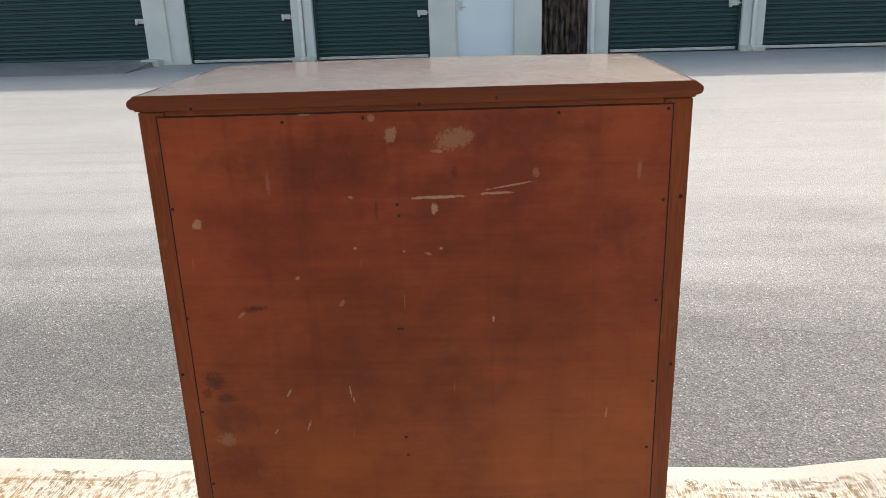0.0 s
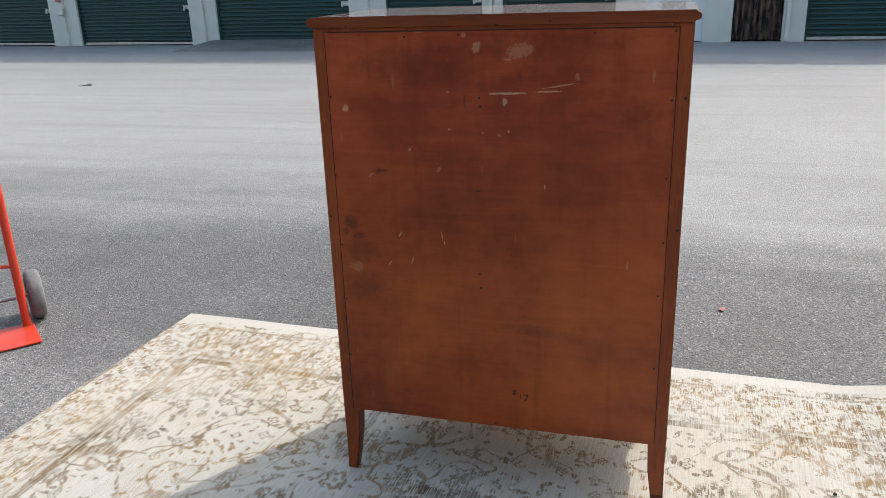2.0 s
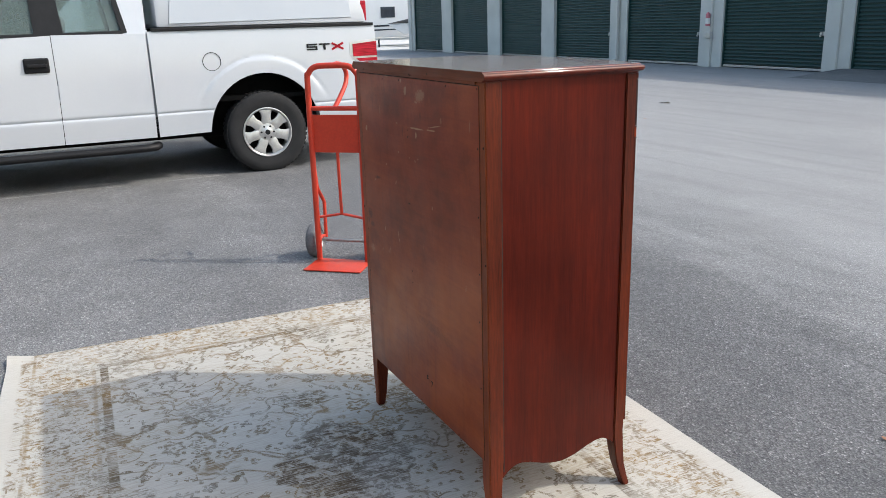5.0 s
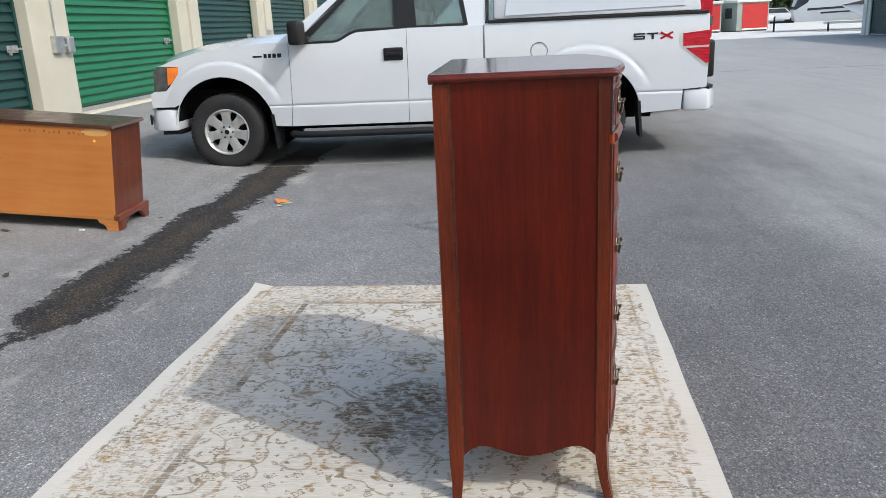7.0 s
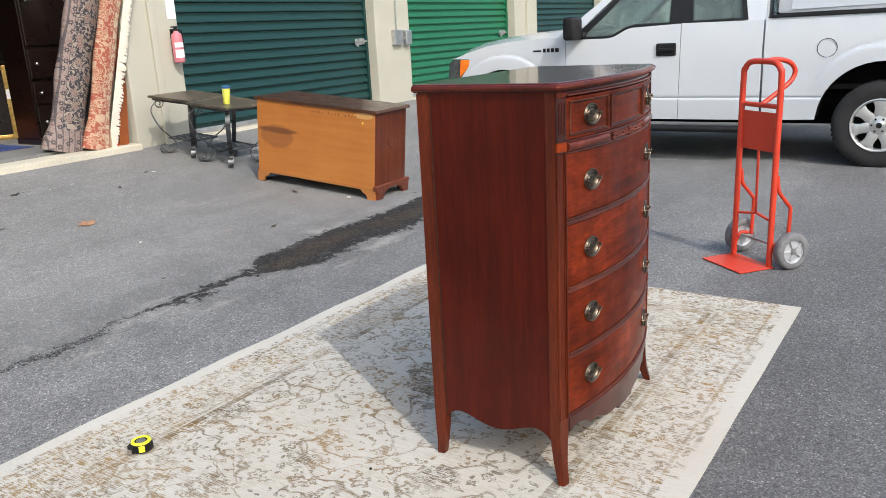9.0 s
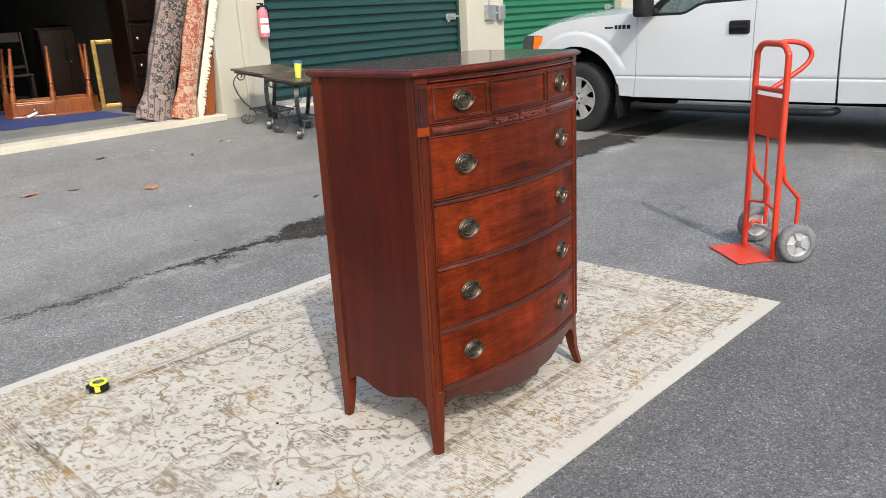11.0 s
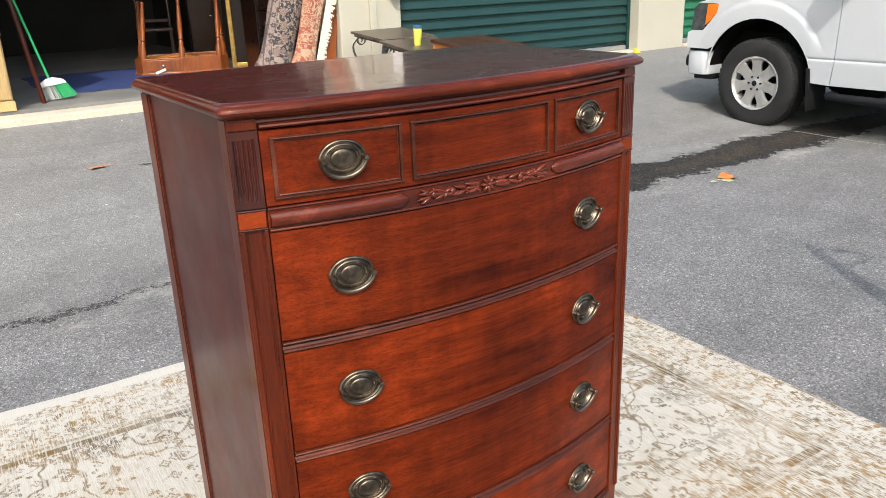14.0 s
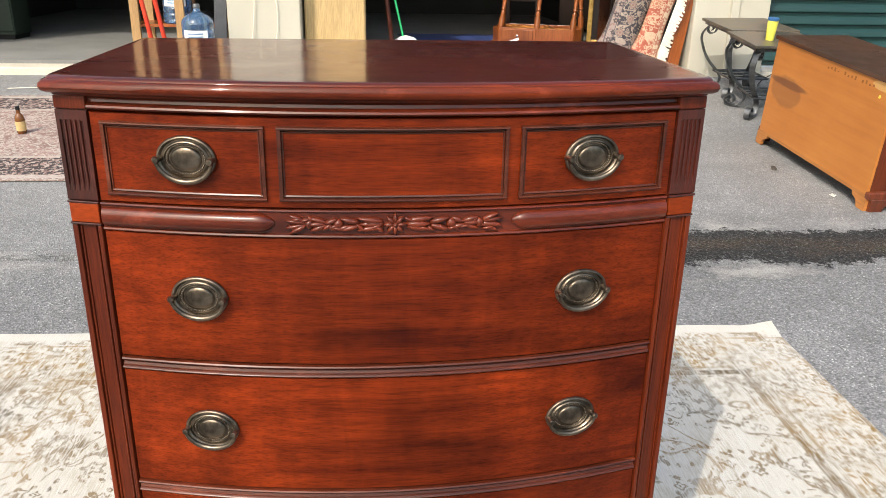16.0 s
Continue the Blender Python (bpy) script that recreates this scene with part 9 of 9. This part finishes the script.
def make_far():
    travel_trailer(pose(-46.5, 20.3, 0.0, 0, 0, 76))
    b = thing("covered_boat", pose(-42.9, 20.2, 0.0, 0, 0, 68), "boat under a dark cover on a road trailer", "boat")
    hull = prism([(-2.6, 1.35), (-1.6, 0.72), (2.2, 0.65), (2.4, 1.45)], 1.7, "y", -0.85, 0.08)
    for v in hull.verts:
        v.co.y *= 1 - 0.75 * max(0, (-v.co.x - 0.8) / 1.8)
    part("hull", hull, M_RV, b, smooth=40)
    cov = prism([(-2.65, 1.36), (2.45, 1.46), (2.3, 1.75), (0.4, 2.05), (-1.2, 1.65)], 1.74, "y", -0.87, 0.06)
    for v in cov.verts:
        v.co.y *= (1 - 0.75 * max(0, (-v.co.x - 0.8) / 1.8)) * (1 - 0.5 * max(0, v.co.z - 1.5))
    part("cover", cov, M_SEAT, b, "dark canvas cover", smooth=40)
    part("trailer_frame", join(box(-3.4, 2.3, -0.05, 0.05, 0.42, 0.54), box(-1.5, 2.2, -0.8, -0.7, 0.45, 0.55), box(-1.5, 2.2, 0.7, 0.8, 0.45, 0.55)), M_GALV, b)
    for y in (-0.9, 0.9):
        part("wheel", move(lathe([(0.0, -0.1), (0.24, -0.1), (0.3, -0.06), (0.3, 0.06), (0.24, 0.1), (0.0, 0.1)], 18, "y"), pose(0.6, y, 0.3)), M_RUBBER, b, smooth=40)
    part("jack_stand", box(-3.2, -3.1, -0.05, 0.05, 0.0, 0.5), M_BLACK, b)
    shed(pose(-53.2, 15.2, 0.0, 0, 0, 13), "grey-green shed with a red roller shutter")
    shed(pose(-53.2, 12.35, 0.0, 0, 0, 2), "grey-green shed with a red roller shutter beside another")
    # parked cars far off, plain small shapes with their main parts
    for k, (x, y, col) in enumerate(((-78.0, 22.4, M_RV), (-79.5, 25.4, M_TOPPER), (-62.0, 9.6, M_RVDARK))):
        c = thing("parked_car", pose(x, y, 0, 0, 0, 80 + 6 * k), "small parked car far across the lot", "car", "cars far off")
        part("body", prism([(-2.1, 0.3), (2.1, 0.3), (2.15, 0.75), (1.1, 0.9), (0.5, 1.4), (-1.0, 1.42), (-1.6, 0.95), (-2.1, 0.85)], 1.7, "y", -0.85, 0.05), col, c, smooth=30)
        part("window", prism([(0.95, 0.93), (0.48, 1.34), (-0.9, 1.36), (-1.4, 0.95)], 1.72, "y", -0.86), M_RVDARK, c)
        for xx in (-1.3, 1.3):
            for yy in (-0.8, 0.8):
                part("wheel", move(lathe([(0.0, -0.1), (0.26, -0.1), (0.31, -0.05), (0.31, 0.05), (0.26, 0.1), (0.0, 0.1)], 16, "y"), pose(xx, yy, 0.31)), M_RUBBER, c)
    grav = link_mesh("gravel_strip", box(-95.0, -38.5, -30.0, 60.0, -0.05, 0.015), surface("pale_gravel", (0.50, 0.49, 0.46), (0.60, 0.59, 0.56), 1.5, 0.9, grain=30))
    tagged(grav, "pale gravel lot beyond the yard", "gravel", kind="structure")
    k = 0
    for i in range(17):
        y = -26 + 5.2 * i
        make_tree(-84 - 5 * ((i * 7) % 3) + 0.004 * y * y, y * 1.1, 9 + 4 * ((i * 5) % 4) / 3, 40 + i)


def litter():
    brown = surface("dry_leaf", (0.30, 0.15, 0.085), (0.42, 0.23, 0.13), 30, 0.8)
    orange = surface("orange_leaf", (0.62, 0.16, 0.03), (0.70, 0.24, 0.05), 30, 0.7)
    palegreen = surface("pale_green_leaf", (0.36, 0.42, 0.22), (0.45, 0.50, 0.30), 30, 0.7)
    pale = surface("pale_chip", (0.55, 0.53, 0.48), (0.62, 0.6, 0.55), 30, 0.9)

    dark = surface("dark_scrap", (0.035, 0.028, 0.022), (0.07, 0.055, 0.04), 30, 0.85)

    def leaf(x, y, size, mat, label, rz, flat=0.42):
        """A dry leaf with a lobed, curling outline and a stalk."""
        bm = bmesh.new()
        n = 24
        hub = bm.verts.new((0, 0, 0.003))
        rim = []
        for i in range(n):
            a = 2 * math.pi * i / n
            lobe = 0.62 + 0.38 * abs(math.cos(2.5 * a)) ** 0.7 + 0.12 * noise.noise((math.cos(a) * 2, math.sin(a) * 2, x * 7 + y * 3))
            u, v = 0.5 * lobe * math.cos(a), 0.5 * lobe * math.sin(a) * flat * 1.5
            rim.append(bm.verts.new((size * u, size * v, 0.003 + size * max(0.0, 0.5 * v * v + 0.22 * u * u + 0.10 * noise.noise((u * 5, v * 5, y * 9))))))
        for i in range(n):
            bm.faces.new((hub, rim[i], rim[(i + 1) % n]))
        thicken(bm, 0.0012)
        if size > 0.06:
            bm = join(bm, tube([(-0.40 * size, 0, 0.004), (-0.62 * size, 0.03 * size, 0.006), (-0.85 * size, 0.10 * size, 0.004)], 0.0016, 5))
        ob = link_mesh("leaf", bm, mat, smooth=60)
        ob.matrix_basis = Matrix.Translation((x, y, ground_z(y) + 0.003)) @ pose(0, 0, 0, -5.5 if y < -2.8 else 0, 0, 0) @ pose(0, 0, 0, 0, 0, rz)
        tagged(ob, label, "leaf", "fallen leaves")

    leaf(-3.74, -1.715, 0.17, orange, "bright orange leaf lying on wet asphalt", 40, 0.5)
    leaf(-3.67, -1.655, 0.08, palegreen, "pale green leaf scrap lying beside an orange leaf", 120)
    leaf(-3.58, -1.70, 0.06, palegreen, "pale green leaf scrap lying beside an orange leaf", 20)
    leaf(-1.00, -3.96, 0.15, brown, "dry curled brown leaf lying on asphalt", 205, 0.5)
    leaf(-0.22, -4.39, 0.16, brown, "thin dry brown leaf lying on asphalt", 10, 0.25)
    for x, y, size, rz in ((-1.14, -5.11, 0.10, 10), (-0.54, -4.30, 0.07, 170), (-1.82, -4.67, 0.07, 60), (-2.33, -4.97, 0.07, 30), (-1.78, -2.84, 0.08, 20), (-2.66, -3.41, 0.09, 75)):
        leaf(x, y, size, dark, "dark dry leaf scrap lying on asphalt", rz, 0.3)
    for x, y, size in ((-1.64, -5.08, 0.03), (-1.41, -5.04, 0.02), (-0.88, -5.55, 0.025), (-0.69, -5.60, 0.02), (-2.39, -4.93, 0.035), (-2.80, -2.93, 0.05), (-0.10, -3.60, 0.015)):
        leaf(x, y, size, pale, "small pale paper scrap lying on asphalt", size * 9000, 0.6)
    leaf(0.62, 1.36, 0.04, brown, "dry brown leaf lying on asphalt", 60)
    leaf(-7.78, 7.82, 0.16, dark, "dark dry leaf far out on asphalt", 20)
    rnd = random.Random(5)
    for i in range(9):
        x, y = rnd.uniform(-4.5, 1.2), rnd.uniform(-5.6, -2.5)
        leaf(x, y, rnd.uniform(0.02, 0.035), rnd.choice((brown, dark, pale)), "small dry leaf scrap on asphalt", rnd.uniform(0, 360))
    for i in range(7):
        x, y = rnd.uniform(-9, 5), rnd.uniform(2.0, 11.0)
        leaf(x, y, rnd.uniform(0.025, 0.045), brown, "small dry leaf scrap on asphalt", rnd.uniform(0, 360))
    w = thing("plastic_wrapper", Matrix.Translation((0.80, -4.08, ground_z(-4.08) + 0.003)), "crumpled green and yellow plastic wrapper on asphalt", "wrapper")
    film = surface("pale_green_film", (0.07, 0.42, 0.20), (0.16, 0.55, 0.30), 20, 0.35)
    for dx, dy, r, mat, lab in ((0.0, 0.0, 0.075, film, "green crumpled film"), (-0.085, 0.045, 0.045, surface("yellow_film", (0.6, 0.55, 0.12), (0.7, 0.62, 0.2), 20, 0.4), "yellow crumpled film"), (0.075, 0.05, 0.05, film, "green crumpled film"), (0.03, 0.095, 0.06, M_PAPER, "white crumpled film")):
        bm = bmesh.new()
        bmesh.ops.create_icosphere(bm, subdivisions=3, radius=1)
        for v in bm.verts:
            v.co *= 1 + 0.7 * noise.noise(v.co * 3.1 + Vector((dx * 90, 0, 0)))
            v.co = Vector((dx + v.co.x * r, dy + v.co.y * r * 0.8, max(0, v.co.z) * r * 0.75))
        part("film", bm, mat, w, lab)
    # two small dark bits on the rug
    for x, y in ((0.30, -0.44), (0.06, 0.1)):
        o = link_mesh("pebble", lathe([(0.0, 0.005), (0.004, 0.004), (0.005, 0.0)], 8), M_NAIL)
        o.location = (0.62 if x > 0.2 else 0.85, -0.13 if x > 0.2 else 0.18, 0.010)
        tagged(o, "tiny dark pebble lying on the rug", "pebble")


north_fittings()
make_far()
litter()
